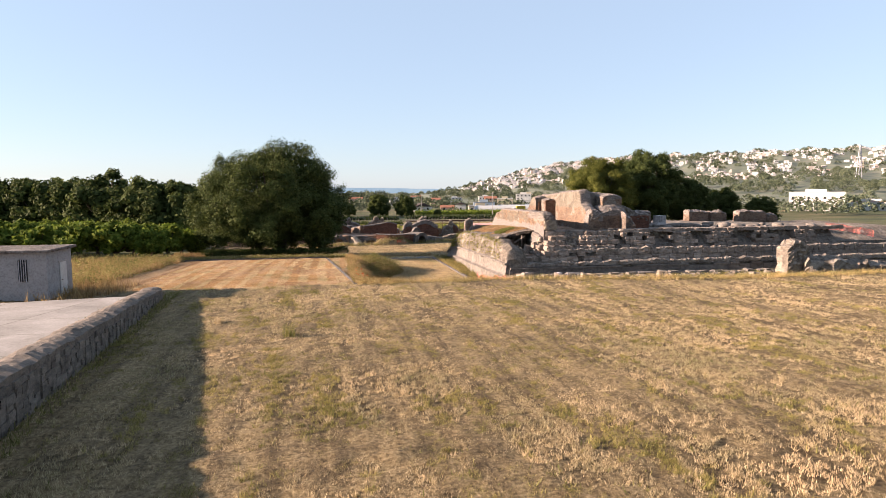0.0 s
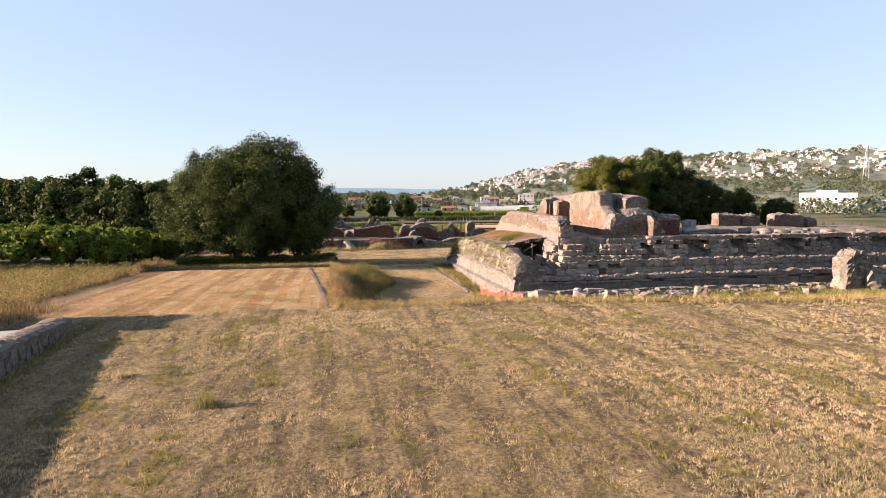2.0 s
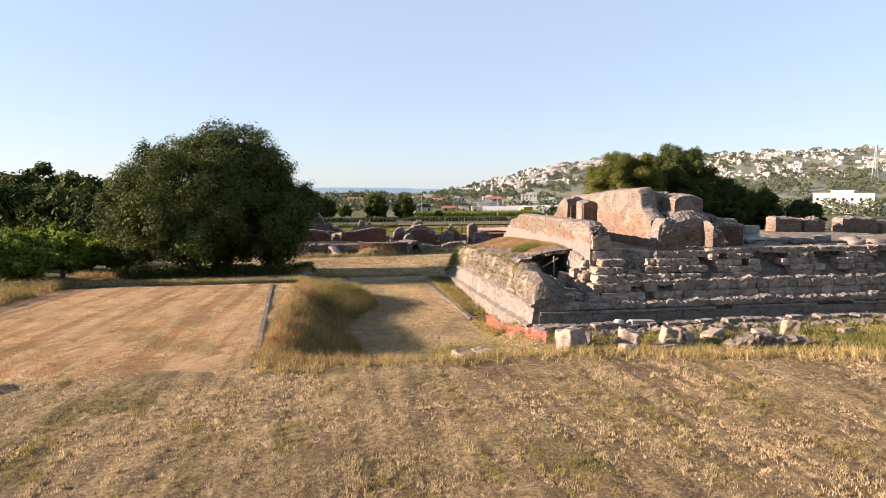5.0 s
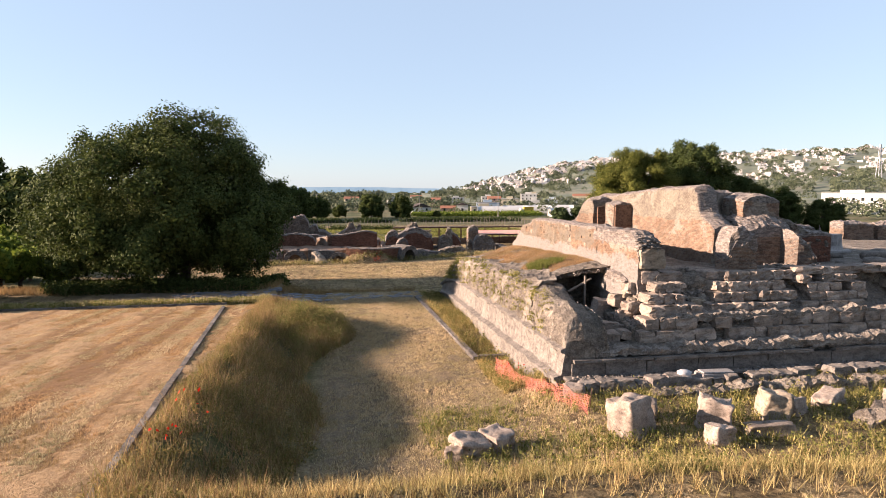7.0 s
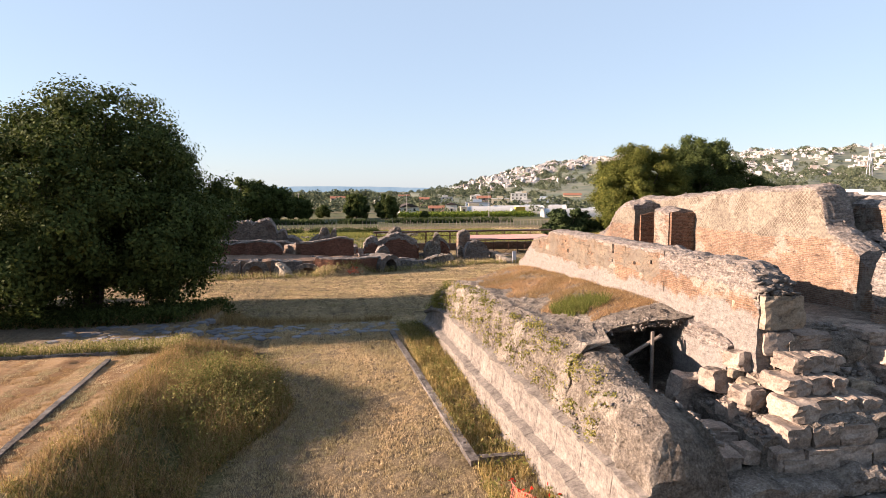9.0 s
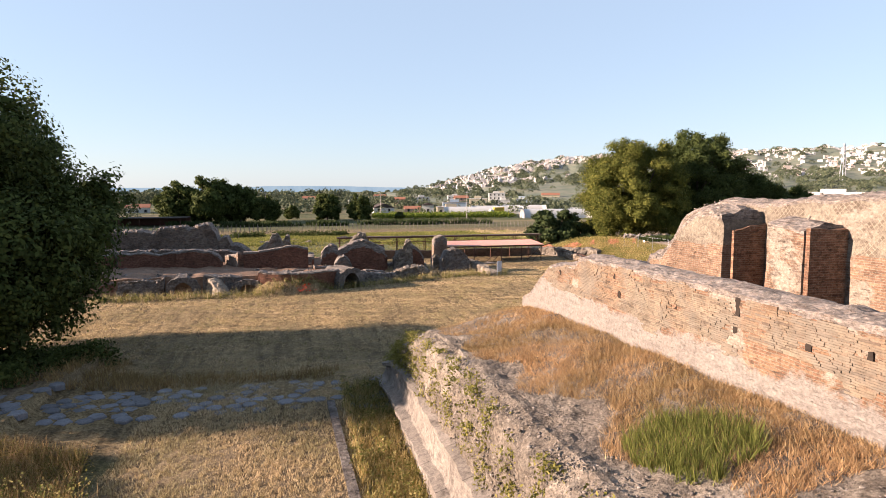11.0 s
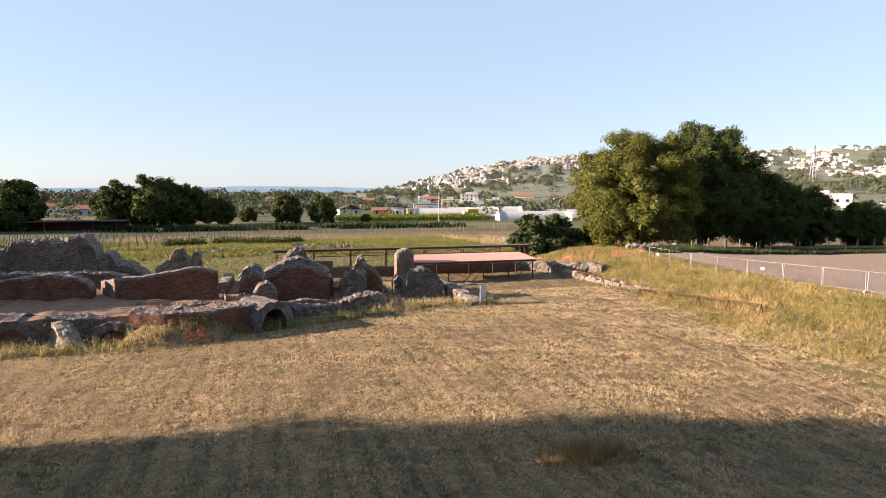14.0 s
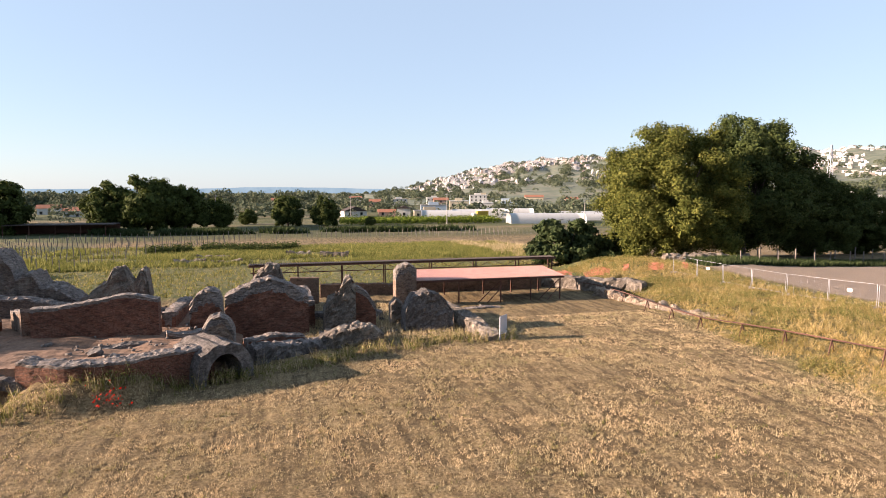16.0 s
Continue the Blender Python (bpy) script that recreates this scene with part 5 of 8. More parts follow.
ruin("pair of pale rubble stumps", [(6.6, 125.9, 2.7), (7.2, 126.0, 3.2), (7.8, 126.0, 3.6), (8.2, 126.0, 4.5), (8.8, 126.0, 4.45), (9.4, 126.0, 3.4)], 1.3, M_CORE, ragged=0.1, rough=0.16, core=5, step=0.22, seed=5)
ruin("pair of pale rubble stumps", [(9.35, 126.6, 3.4), (9.75, 126.6, 4.35), (10.1, 126.6, 4.2), (10.3, 126.6, 2.5)], 1.1, M_CORE, ragged=0.1, rough=0.16, core=5, step=0.22, seed=6)
ruin("vaulted rubble terrace wall of the baths", [(2.6, 112.8, 1.6), (4.6, 112.7, 1.5), (5.9, 112.9, 1.5)], 1.5, M_RUBBLE_D, rough=0.08, core=0.4, seed=7)
ruin("vaulted rubble terrace wall of the baths", [(-4.5, 112.9, 1.3), (-1.5, 112.6, 1.4), (-0.7, 112.6, 1.55)], 1.6, M_RUBBLE_D, rough=0.1, core=0.4, seed=8)
ruin("curved low brick wall of the baths", [(7.6, 111.9, 1.95), (9.6, 111.3, 1.82), (11.8, 111.8, 1.75), (13.6, 112.8, 1.75), (15.2, 114.1, 1.72)], 1.1, M_BRICK_D, ragged=0.06, core=0.25, seed=9)
ruin("low ledge of rubble among weeds", [(17.2, 115.9, 1.0), (18.4, 116.6, 0.85), (20.5, 118.1, 0.5), (22.3, 119.4, 0.45)], 1.3, M_RUBBLE_D, rough=0.18, core=3, seed=10)
ruin("short brick stump with rubble top", [(13.5, 121.0, 2.6), (13.9, 121.0, 3.15), (14.6, 121.0, 3.6), (15.2, 121.0, 3.4), (15.4, 121.0, 2.8)], 1.2, M_BRICK_D, core=1.6, rough=0.14, step=0.22, seed=11)
ruin("rounded rubble stump on a brick foot", [(14.7, 116.5, 2.0), (15.1, 116.5, 2.6), (15.65, 116.5, 2.8), (16.15, 116.5, 2.45), (16.4, 116.5, 1.8)], 1.3, M_BRICK, ragged=0.05, core=0.9, rough=0.12, step=0.2, seed=12)
ruin("broad brick and rubble mass of the baths", [(15.4, 123.0, 2.8), (16.2, 123.0, 3.15), (17.2, 123.0, 3.7), (18.2, 123.0, 3.8), (19.4, 123.0, 3.4), (20.7, 123.0, 2.7)], 1.6, M_BRICK_D, core=1.5, rough=0.12, seed=13)
ruin("tall rubble peak behind the brick mass", [(15.9, 126.0, 2.6), (16.8, 126.0, 2.9), (17.4, 126.0, 3.9), (18.1, 126.0, 4.4), (18.9, 126.0, 4.3), (19.2, 126.0, 3.0)], 1.3, M_CORE, ragged=0.1, rough=0.2, core=5, step=0.22, seed=14)
ruin("plain brown back wall under the shelter", [(19.7, 134.0, 2.25), (22.1, 134.0, 2.2)], 0.7, M_EARTH, ragged=0.05, rough=0.03, seed=15)
ruin("pointed rubble stump beside a brick pier", [(21.7, 122.5, 1.6), (22.1, 122.5, 2.4), (22.8, 122.5, 2.65), (23.1, 122.4, 3.65), (23.5, 122.4, 3.9), (23.8, 122.4, 3.3)], 1.4, M_CORE, ragged=0.1, rough=0.2, core=5, step=0.2, seed=16)
ruin("brick pier leaning on a rubble stump", [(23.8, 122.7, 3.2), (24.6, 122.7, 2.7), (25.2, 122.7, 1.75)], 1.2, M_BRICK_D, core=0.8, step=0.22, seed=17)
ruin("tall red brick pillar with rubble cap", [(28.15, 131.0, 3.0), (28.5, 131.0, 3.4), (29.1, 131.0, 3.7), (29.9, 131.0, 3.1)], 1.3, M_BRICK, core=1.4, rough=0.12, step=0.22, seed=18)
ruin("rounded rubble dome stump", [(27.1, 122.0, 1.4), (27.6, 122.0, 2.35), (28.6, 122.0, 2.75), (29.7, 122.0, 2.35), (30.5, 122.0, 1.3)], 1.5, M_RUBBLE_D, ragged=0.06, rough=0.16, core=5, step=0.22, seed=19)
ruin("small round rubble stump", [(26.6, 124.5, 1.3), (27.0, 124.5, 1.9), (27.5, 124.5, 1.4)], 1.0, M_CORE, ragged=0.05, rough=0.15, core=5, step=0.2, seed=20)
ruin("low rubble mound before the stumps", [(21.2, 118.9, 0.6), (22.6, 118.9, 1.05), (24.3, 118.9, 1.2), (25.1, 118.9, 0.6)], 1.6, M_CORE, rough=0.2, core=5, seed=21)
ruin("pale low rubble wall running towards the meadow", [(31.0, 126.5, 1.0), (31.3, 124.0, 1.05), (31.6, 121.0, 0.95), (32.0, 118.6, 0.6), (32.2, 117.4, 0.3)], 1.0, M_CORE, rough=0.15, core=5, seed=22)
ruin("low brown wall at the back of the baths", [(22.4, 137.2, 1.1), (28.5, 137.2, 1.0), (35.4, 137.2, 1.1), (44, 137.2, 1.0)], 0.9, M_EARTH, rough=0.06, core=0.3, seed=23)
ruin("low brown cross wall of the baths", [(12.3, 120.5, 2.2), (12.4, 123.5, 2.2), (12.4, 127.5, 2.0)], 0.8, M_BRICK_D, core=0.4, seed=24)
ruin("low brown cross wall of the baths", [(20.8, 124.0, 1.9), (20.8, 130.0, 1.7), (20.7, 133.6, 1.6)], 0.8, M_BRICK_D, core=0.4, seed=25)

ruin("low reddish brick wall of the baths", [(-19, 121.8, 2.6), (-14, 121.6, 2.9), (-10.5, 121.6, 3.0), (-7.2, 121.5, 2.9)], 1.0, M_BRICK_D, seed=28)
ruin("rubble terrace wall of the baths", [(-17, 113.4, 1.2), (-12, 113.2, 1.25), (-8, 113.0, 1.3), (-4.9, 112.9, 1.3)], 1.5, M_BRICK_D, rough=0.1, core=0.4, seed=29)


ROOMS = [((-4.5, 114.2), (-4.4, 117.0), 1.8), ((9.2, 116.2), (13.0, 116.6), 1.55), ((12.6, 117.8), (14.6, 118.4), 1.9), ((16.8, 118.6), (20.2, 120.0), 1.0), ((21.0, 126.8), (26.4, 127.0), 0.9), ((30.6, 128.0), (36.5, 128.4), 0.5)]
for k, ((xa, ya), (xb, yb), t) in enumerate(ROOMS):
    ruin("broken low wall between rooms of the baths", [(xa, ya, t - 0.25), ((xa + xb) / 2, (ya + yb) / 2, t - 0.25 + 0.2 * math.sin(k * 2.3)), (xb, yb, t - 0.4)], 0.8, (M_BRICK_D, M_RUBBLE_D, M_BRICK)[k % 3], core=0.3, ragged=0.12, seed=40 + k)
rdeb = random.Random(77)
V_DEB = [rock_cube("debris", M_RUBBLE_D, 2, 0.13, 0.5, 300 + k) for k in range(5)]
tagged(new("bath_rubble", grit_mesh("bath_rubble", [(x_, y_, (1.42 if x_ < 14 else 0.05) + 0.02) for x_, y_ in zip(np.random.default_rng(5).uniform(-15, 31, 1800), np.random.default_rng(6).uniform(112.9, 128, 1800)) if x_ < 15 or y_ > 118.8], 0.03, 0.2, M_GRIT, 65)), "broken stone strewn between the bath walls", "rubble", kind="stuff")
debris = thing("fallen_masonry", "scattered lumps of fallen masonry inside the baths", "rubble")
for k in range(60):
    x, y = rdeb.uniform(-15, 30), rdeb.uniform(112.8, 127)
    if x > 16 and y < 118.5:
        continue
    z = 1.35 if x < 14 else 0.05
    sc = rdeb.uniform(0.15, 0.5)
    ob = part("masonry_lump", V_DEB[k % 5], debris)
    ob.matrix_basis = pose(x, y, z + 0.2 * sc, rdeb.uniform(-25, 25), rdeb.uniform(-25, 25), rdeb.uniform(0, 180)) @ Matrix.Diagonal((sc * 1.3, sc, sc * 0.7, 1))


def arch_mouth(label, x, y, w, h, ow, oh, depth, rot, z0=-0.3, mat=M_RUBBLE_D):
    """A broken vault mouth with a dark passage behind it."""
    ob = thing("vault_mouth", label, "ruined vault", (0, 0, 0), "vault mouths of the baths")
    k = 14
    inner = [(w / 2 * math.cos(math.pi * i / k), h * math.sin(math.pi * i / k) ** 0.8 + 0.0) for i in range(k + 1)]
    outer = [(ow / 2 * math.cos(math.pi * i / k) * (1 + 0.1 * nz(i, x, 0, 0.7)), oh * max(0.0, math.sin(math.pi * i / k)) ** 0.45 * (1 + 0.08 * nz(i, y, 1, 0.9))) for i in range(k + 1)]
    layers = np.linspace(0, depth, 8)
    vs, fs = [], []
    for d in layers:
        for px, pz in inner + outer:
            e = 0.06 * nz(px * 2, d * 2, pz * 2 + x)
            vs.append((px + e, d + e - 0.1, pz + e))
    m = 2 * (k + 1)
    for j in range(len(layers) - 1):
        for i in range(k):
            a = j * m + i
            fs.append((a, a + 1, a + m + 1, a + m))
            a = j * m + k + 1 + i
            fs.append((a, a + m, a + m + 1, a + 1))
    for i in range(k):
        fs.append((i, k + 1 + i, k + 2 + i, i + 1))
    body = part("vault", mesh_of("vault", vs, fs, mat), ob)
    # dark plate standing in for the shade deep in the passage
    part("passage_end", box_mesh("passage_end", -ow * 0.4, ow * 0.4, depth - 0.3, depth + 0.1, 0, oh * 0.8, M_DARKIN), ob)
    ob.matrix_basis = pose(x, y, z0, 0, 0, rot)
    return ob


arch_mouth("dark vault mouth under a rubble arch", 16.1, 112.9, 2.0, 1.7, 3.0, 2.2, 3.4, 30)
arch_mouth("dark vault mouth under a rubble arch", 0.9, 111.8, 1.7, 1.45, 3.0, 1.95, 3.4, 8)
arch_mouth("low broken vault mouth in the terrace", 6.6, 111.5, 1.9, 1.15, 3.0, 1.6, 3.0, -6)
arch_mouth("low broken vault mouth in the terrace", -3.6, 112.0, 1.3, 1.0, 2.2, 1.4, 3.0, 4)


def terrace_top(x, y):
    e = min(1, (x + 19) / 2, (16.5 - x) / 3)
    edge = float(np.interp(x, [-19, 6, 7.6, 9.6, 11.8, 13.6, 15.2, 16.5], [112.2, 112.1, 112.0, 111.6, 112.1, 113.1, 114.4, 115.3]))
    front = 0.16 * (1 - sstep(7.0, 9.0, x)) + 0.12 * nz(x, 4, 2, 0.9)
    return -0.25 if y < edge + 0.25 * nz(x, 1, 3, 0.8) else 0.2 + (1.15 + front) * max(0.0, min(1, e)) + 0.12 * nz(x, y, 4, 0.7) + 0.05 * nz(x, y, 9, 2.3)


tagged(new("bath_terrace", sheet_mesh("bath_terrace", -19, 16.5, 111.4, 128, 0.3, terrace_top, -0.3, M_EARTH)), "terrace of reddish earth between the bath walls", "earth bank", kind="structure")
lean = new("fallen_slope", ruin_mesh("fallen_slope", [(3.0, 113.2, 1.5), (3.7, 111.9, 1.35), (4.3, 110.9, 0.8), (4.7, 110.2, 0.1)], 1.0, -0.3, M_PALE, 0.16, 0.06, 0.08, 5, 31.0, batter=0.25))
tagged(lean, "pale slumped rubble slope before the terrace", "rubble")


# ---- shelters over the baths ----
def sheet_roof(name, x0, x1, y0, z0, y1, z1, mat, pitch=0.22, amp=0.03):
    xs = np.arange(x0, x1, pitch / 4)
    vs, fs = [], []
    for th in (0.0, -0.012):
        for i, x in enumerate(xs):
            w = amp * math.sin(2 * math.pi * x / pitch)
            for f in (0, 0.5, 1):
                vs.append((x, y0 + (y1 - y0) * f, z0 + (z1 - z0) * f + w + th))
    k = len(xs)
    for i in range(k - 1):
        for f in range(2):
            a = i * 3 + f
            fs.append((a, a + 3, a + 4, a + 1))
            b2 = k * 3 + a
            fs.append((b2, b2 + 1, b2 + 4, b2 + 3))
    return mesh_of(name, vs, fs, mat)


def shelter(label, x0, x1, y0, z0, y1, z1, mat, posts):
    ob = thing("metal_shelter", label, "shelter")
    part("roof_sheet", sheet_roof("roof_sheet", x0, x1, y0, z0, y1, z1, mat), ob)
    for y, z in ((y0 + 0.1, z0), (y1 - 0.1, z1)):
        part("edge_beam", box_mesh("edge_beam", x0, x1, y - 0.06, y + 0.06, z - 0.22, z - 0.06, M_RUST), ob)
        for x in posts:
            g = -0.9 if y > 136 else 0.0
            part("post", box_mesh("post", x - 0.05, x + 0.05, y - 0.05, y + 0.05, min(g, -0.2), z - 0.2, M_RUST), ob)
    for x in posts:
        part("rafter", rod_mesh("rafter", (x, y0, z0 - 0.14), (x, y1, z1 - 0.14), 0.05, M_RUST, 4), ob)
    return ob


sh = shelter("low shelter with a faded pink sheet roof", 29.9, 43.4, 130.3, 2.15, 135.2, 2.45, M_REDROOF, [30.4, 33.6, 37.4, 40.2, 43.0])
for x in (37.4, 43.0):
    part("brace", rod_mesh("brace", (x, 130.4, 1.9), (x - 2.2, 130.4, -0.1), 0.04, M_RUST, 4), sh)
    part("brace", rod_mesh("brace", (x, 130.4, 1.2), (x - 1.3, 130.4, -0.1), 0.04, M_RUST, 4), sh)
sh2 = shelter("long dark steel shelter with grey sheets", 16.2, 46.0, 137.6, 3.0, 138.7, 3.02, M_GREYSHEET, [16.6, 20.5, 24.5, 28.5, 33, 37.5, 42, 45.6])
for k in range(22):
    xa = 16.4 + 1.34 * k
    part("truss_bar", rod_mesh("truss_bar", (xa, 137.7, 2.85 if k % 2 else 2.25), (xa + 1.34, 137.7, 2.25 if k % 2 else 2.85), 0.03, M_RUST, 4), sh2)
part("truss_chord", box_mesh("truss_chord", 16.3, 46, 137.66, 137.74, 2.2, 2.28, M_RUST), sh2)

# grey metal panel, like a small gate
pn = thing("metal_panel", "small grey metal panel on two posts", "sign")
for y in (-0.38, 0.38):
    part("post", box_mesh("post", y - 0.03, y + 0.03, -0.03, 0.03, -0.3, 1.55, M_GALV), pn)
part("board", box_mesh("board", -0.45, 0.45, -0.055, -0.032, 0.4, 1.6, M_GALV, 0.008), pn)
pn.matrix_basis = pose(32.8, 117.6, 0, 0, 0, 40)


# trestle barrier along the east bank
BAR = [(48.6, 104.5), (48.45, 107.5), (48.3, 110.6), (48.0, 113.8), (47.3, 117.0), (47.4, 120.4), (47.6, 123.9), (47.9, 127.8), (47.8, 132.3), (46.5, 136)]
barrier = thing("trestle_barrier", "low rusty rail on steel trestles along the bank", "barrier")
for (xa, ya), (xb, yb) in zip(BAR, BAR[1:]):
    za, zb = float(ground_z(np.array([xa]), np.array([ya]))[0]), float(ground_z(np.array([xb]), np.array([yb]))[0])
    part("rail", rod_mesh("rail", (xa, ya, za + 0.8), (xb, yb, zb + 0.8), 0.045, M_RUST, 5), barrier)
    for s in (-0.35, 0.35):
        part("trestle_leg", rod_mesh("trestle_leg", (xa, ya, za + 0.82), (xa + s, ya + s * 0.4, za - 0.1), 0.042, M_RUST, 4), barrier)

# ---- trees ----
def tree_meshes(height, radius, trunk_h, leaves, leaf, mat, seed, clumps=40, squash=0.8, inner=True, stems=1, low=0.35, lump=(0.17, 0.32), skirt=False):
    """Trunk with limbs, and a crown of leaves on many clumps; stands at the origin."""
    r = np.random.default_rng(seed)
    cz = trunk_h + (height - trunk_h) * low
    up, dn = (height - cz) * 1.0, (cz - trunk_h) * 1.0
    cs, rads = [], []
    for k in range(clumps):
        if k % 3:       # boughs spread evenly over the dome
            zz = 1 - 2 * (k + 0.5) / clumps
            aa = 2.399963 * k + r.uniform(-0.3, 0.3)
            d = np.array([math.cos(aa) * math.sqrt(1 - zz * zz), math.sin(aa) * math.sqrt(1 - zz * zz), zz])
        else:
            d = r.normal(size=3)
            d /= np.linalg.norm(d)
        rad = r.uniform(*lump) * radius
        f = r.uniform(0.82, 1.02) if k % 3 else r.uniform(0.35, 1.0)
        rx = max(0.3, radius * f - rad)
        rz = max(0.3, (up if d[2] > 0 else dn) * f - rad * squash)
        cs.append((d[0] * rx, d[1] * rx, cz + d[2] * rz))
        rads.append(rad)
    if skirt:       # boughs hanging to the ground all round
        q = np.random.default_rng(seed + 500)
        for k in range(clumps // 5):
            a_, rad = q.uniform(0, 2 * np.pi), q.uniform(*lump) * radius * 0.8
            rx = radius * q.uniform(0.4, 0.84) - rad * 0.6
            cs.append((math.cos(a_) * rx, math.sin(a_) * rx, trunk_h + rad * 0.4 + dn * q.uniform(0.0, 0.6)))
            rads.append(rad)
    cs, rads = np.array(cs), np.array(rads)
    clumps = len(cs)
    pick = r.choice(clumps, leaves, p=rads ** 2 / (rads ** 2).sum())
    sprays = 26
    sd = r.normal(size=(clumps, sprays, 3)) + np.array([0, 0, 0.25])
    sd /= np.linalg.norm(sd, axis=2)[:, :, None]
    reach = r.uniform(0.6, 1.06, (clumps, sprays))
    sp = r.integers(0, sprays, leaves)
    way, far_out = sd[pick, sp], reach[pick, sp]
    d = r.normal(size=(leaves, 3))
    d /= np.linalg.norm(d, axis=1)[:, None]
    rad = rads[pick][:, None]
    off = way * far_out[:, None] * rad * 0.86 + d * rad * (0.36 * r.random(leaves) ** 0.5)[:, None]
    pos = cs[pick] + off * np.array([1, 1, squash])
    ok_ = pos[:, 2] > 0.15
    face = 0.55 * way + 0.6 * d
    crown = fast_mesh("crown", leaves_array(pos[ok_], leaf, r, 0.2, face[ok_]), 4, mat)
    core = None
    if inner:
        turn_ = r.normal(size=(len(cs) * 90, 3))
        turn_ /= np.linalg.norm(turn_, axis=1)[:, None]
        deep = np.repeat(np.array(cs), 90, 0) + turn_ * (1, 1, squash) * (np.repeat(np.array(rads), 90) * r.uniform(0.2, 0.62, len(turn_)))[:, None]
        core = fast_mesh("inner_foliage", leaves_array(deep, leaf * 2.0, r, 0.3, turn_ + 0.5 * r.normal(size=turn_.shape)), 4, mat)
    limbs = []
    for s in range(stems):
        off = Vector((r.normal(0, 0.07 * radius), r.normal(0, 0.05 * radius), 0)) if stems > 1 else Vector((0, 0, 0))
        rt = 0.04 * radius + 0.1
        limbs.append((off + Vector((0, 0, -0.4)), off * 1.6 + Vector((0, 0, max(trunk_h * 1.3, height * 0.3))), rt * 1.2 / max(1, stems * 0.5), rt * 0.6 / max(1, stems * 0.5)))
    for c in cs[: min(18, clumps)]:
        limbs.append((Vector((0, 0, max(trunk_h, height * 0.14) * r.uniform(0.8, 1.3))), Vector(c), 0.018 * radius + 0.02, 0.03))
    vs, fs = [], []
    for a, b_, r1, r2 in limbs:
        w = (b_ - a).normalized()
        u = w.orthogonal().normalized()
        v = w.cross(u)
        base = len(vs)
        for c, rr_ in ((a, r1), (b_, r2)):
            for k in range(6):
                t = math.pi * k / 3
                vs.append(c + (u * math.cos(t) + v * math.sin(t)) * rr_)
        fs += [(base + k, base + (k + 1) % 6, base + 6 + (k + 1) % 6, base + 6 + k) for k in range(6)]
    return mesh_of("trunk", vs, fs, M_BARK, True), crown, core


def tree(name, label, loc, meshes, rot=0.0, scale=1.0, group="", sz=1.0, category="tree"):
    ob = thing(name, label, category, (0, 0, 0), group)
    part("trunk", meshes[0], ob)
    cr = part("crown", meshes[1], ob)
    if meshes[2]:
        part("inner_foliage", meshes[2], cr)
    ob.matrix_basis = Matrix.Translation(loc) @ pose(0, 0, 0, 0, 0, rot) @ Matrix.Diagonal((scale, scale, scale * sz, 1))
    return ob


def gz(x, y):
    return float(ground_z(np.array([x]), np.array([y]))[0])


big = tree_meshes(16.2, 11.8, 0.3, 250000, 0.125, M_LEAF_D, 4, 150, 0.85, stems=5, low=0.33, lump=(0.12, 0.25), skirt=True)
tree("oak_tree", "broad dark green oak with low branches beside the field", (-8.3, 87, 1.0), big)
oak = tree_meshes(19.4, 10.6, 0.2, 200000, 0.15, M_LEAF_Y, 8, 110, low=0.36, lump=(0.16, 0.30), skirt=True)
oak2 = tree_meshes(22.0, 10.8, 0.3, 130000, 0.18, M_LEAF, 9, 120, low=0.4, lump=(0.14, 0.28))
tree("oak_tree", "large oak with yellowing leaves beside the excavation", (68.3, 150.5, 0.6), oak)
tree("oak_tree", "tall dark green oak behind a yellowing one", (84.5, 156, -0.6), oak2)
tree("oak_tree", "dark spreading oak at the edge of the ploughed field", (97, 156, -1.2), oak2, 70, 0.72, sz=0.92)
tree("oak_tree", "dark spreading oak at the edge of the ploughed field", (110, 160, -1.5), oak2, 150, 0.62, sz=0.9)
tree("oak_tree", "dark spreading oak at the edge of the ploughed field", (121, 158, -1.8), oak2, 210, 0.5, sz=0.9)
shrub = tree_meshes(5.6, 4.6, 0.1, 16000, 0.22, M_LEAF_F, 31, 36, low=0.3)
tree("bush", "dense dark green bush beside the oak", (56.5, 157, -0.7), shrub, 0, 1.35, category="bush")
tree("bush", "dense dark green bush beside the oak", (61.5, 155, -0.5), shrub, 80, 0.9, category="bush")
far = [tree_meshes(11.0, 6.6, 0.1, 15000, 0.28, M_LEAF_D, 20 + k, 60, low=0.36, lump=(0.2, 0.36), skirt=True) for k in range(4)]
FAR = [(-31, 290, 10.0), (-20, 287, 10.4), (-10, 291, 8.8), (-54, 268, 10.2), (-67, 272, 9.6), (-80, 262, 9.6), (-1, 300, 6.6), (22, 303, 6.6), (34.5, 300, 6.4), (50, 296, 2.4), (8, 316, 4.0),
       (-30, 121, 7.6), (-43, 128, 8.4), (-57, 136, 8.0), (-70, 141, 7.0), (-84, 150, 8.0), (-98, 152, 6.5), (-112, 150, 7.0), (-36, 124, 7.6), (-64, 139, 8.2), (-78, 146, 7.8), (-91, 151, 7.4), (-50, 133, 7.6), (-50, 170, 8.0), (-72, 176, 8.0)]
for k, (x, y, r) in enumerate(FAR):
    h = r / 6.6
    tree("tree", "distant dark green broadleaf tree" if y > 200 else "dark green tree in a row behind the orchard", (x, y, gz(x, y) - 0.2), far[k % 4], 47 * k, h, "trees of the plain", 0.95 + 0.2 * ((k * 37) % 10) / 10 if y > 200 else 1.02)
pine = tree_meshes(14, 6.0, 9.0, 5000, 0.4, M_LEAF_F, 41, 24, 0.6, low=0.45)
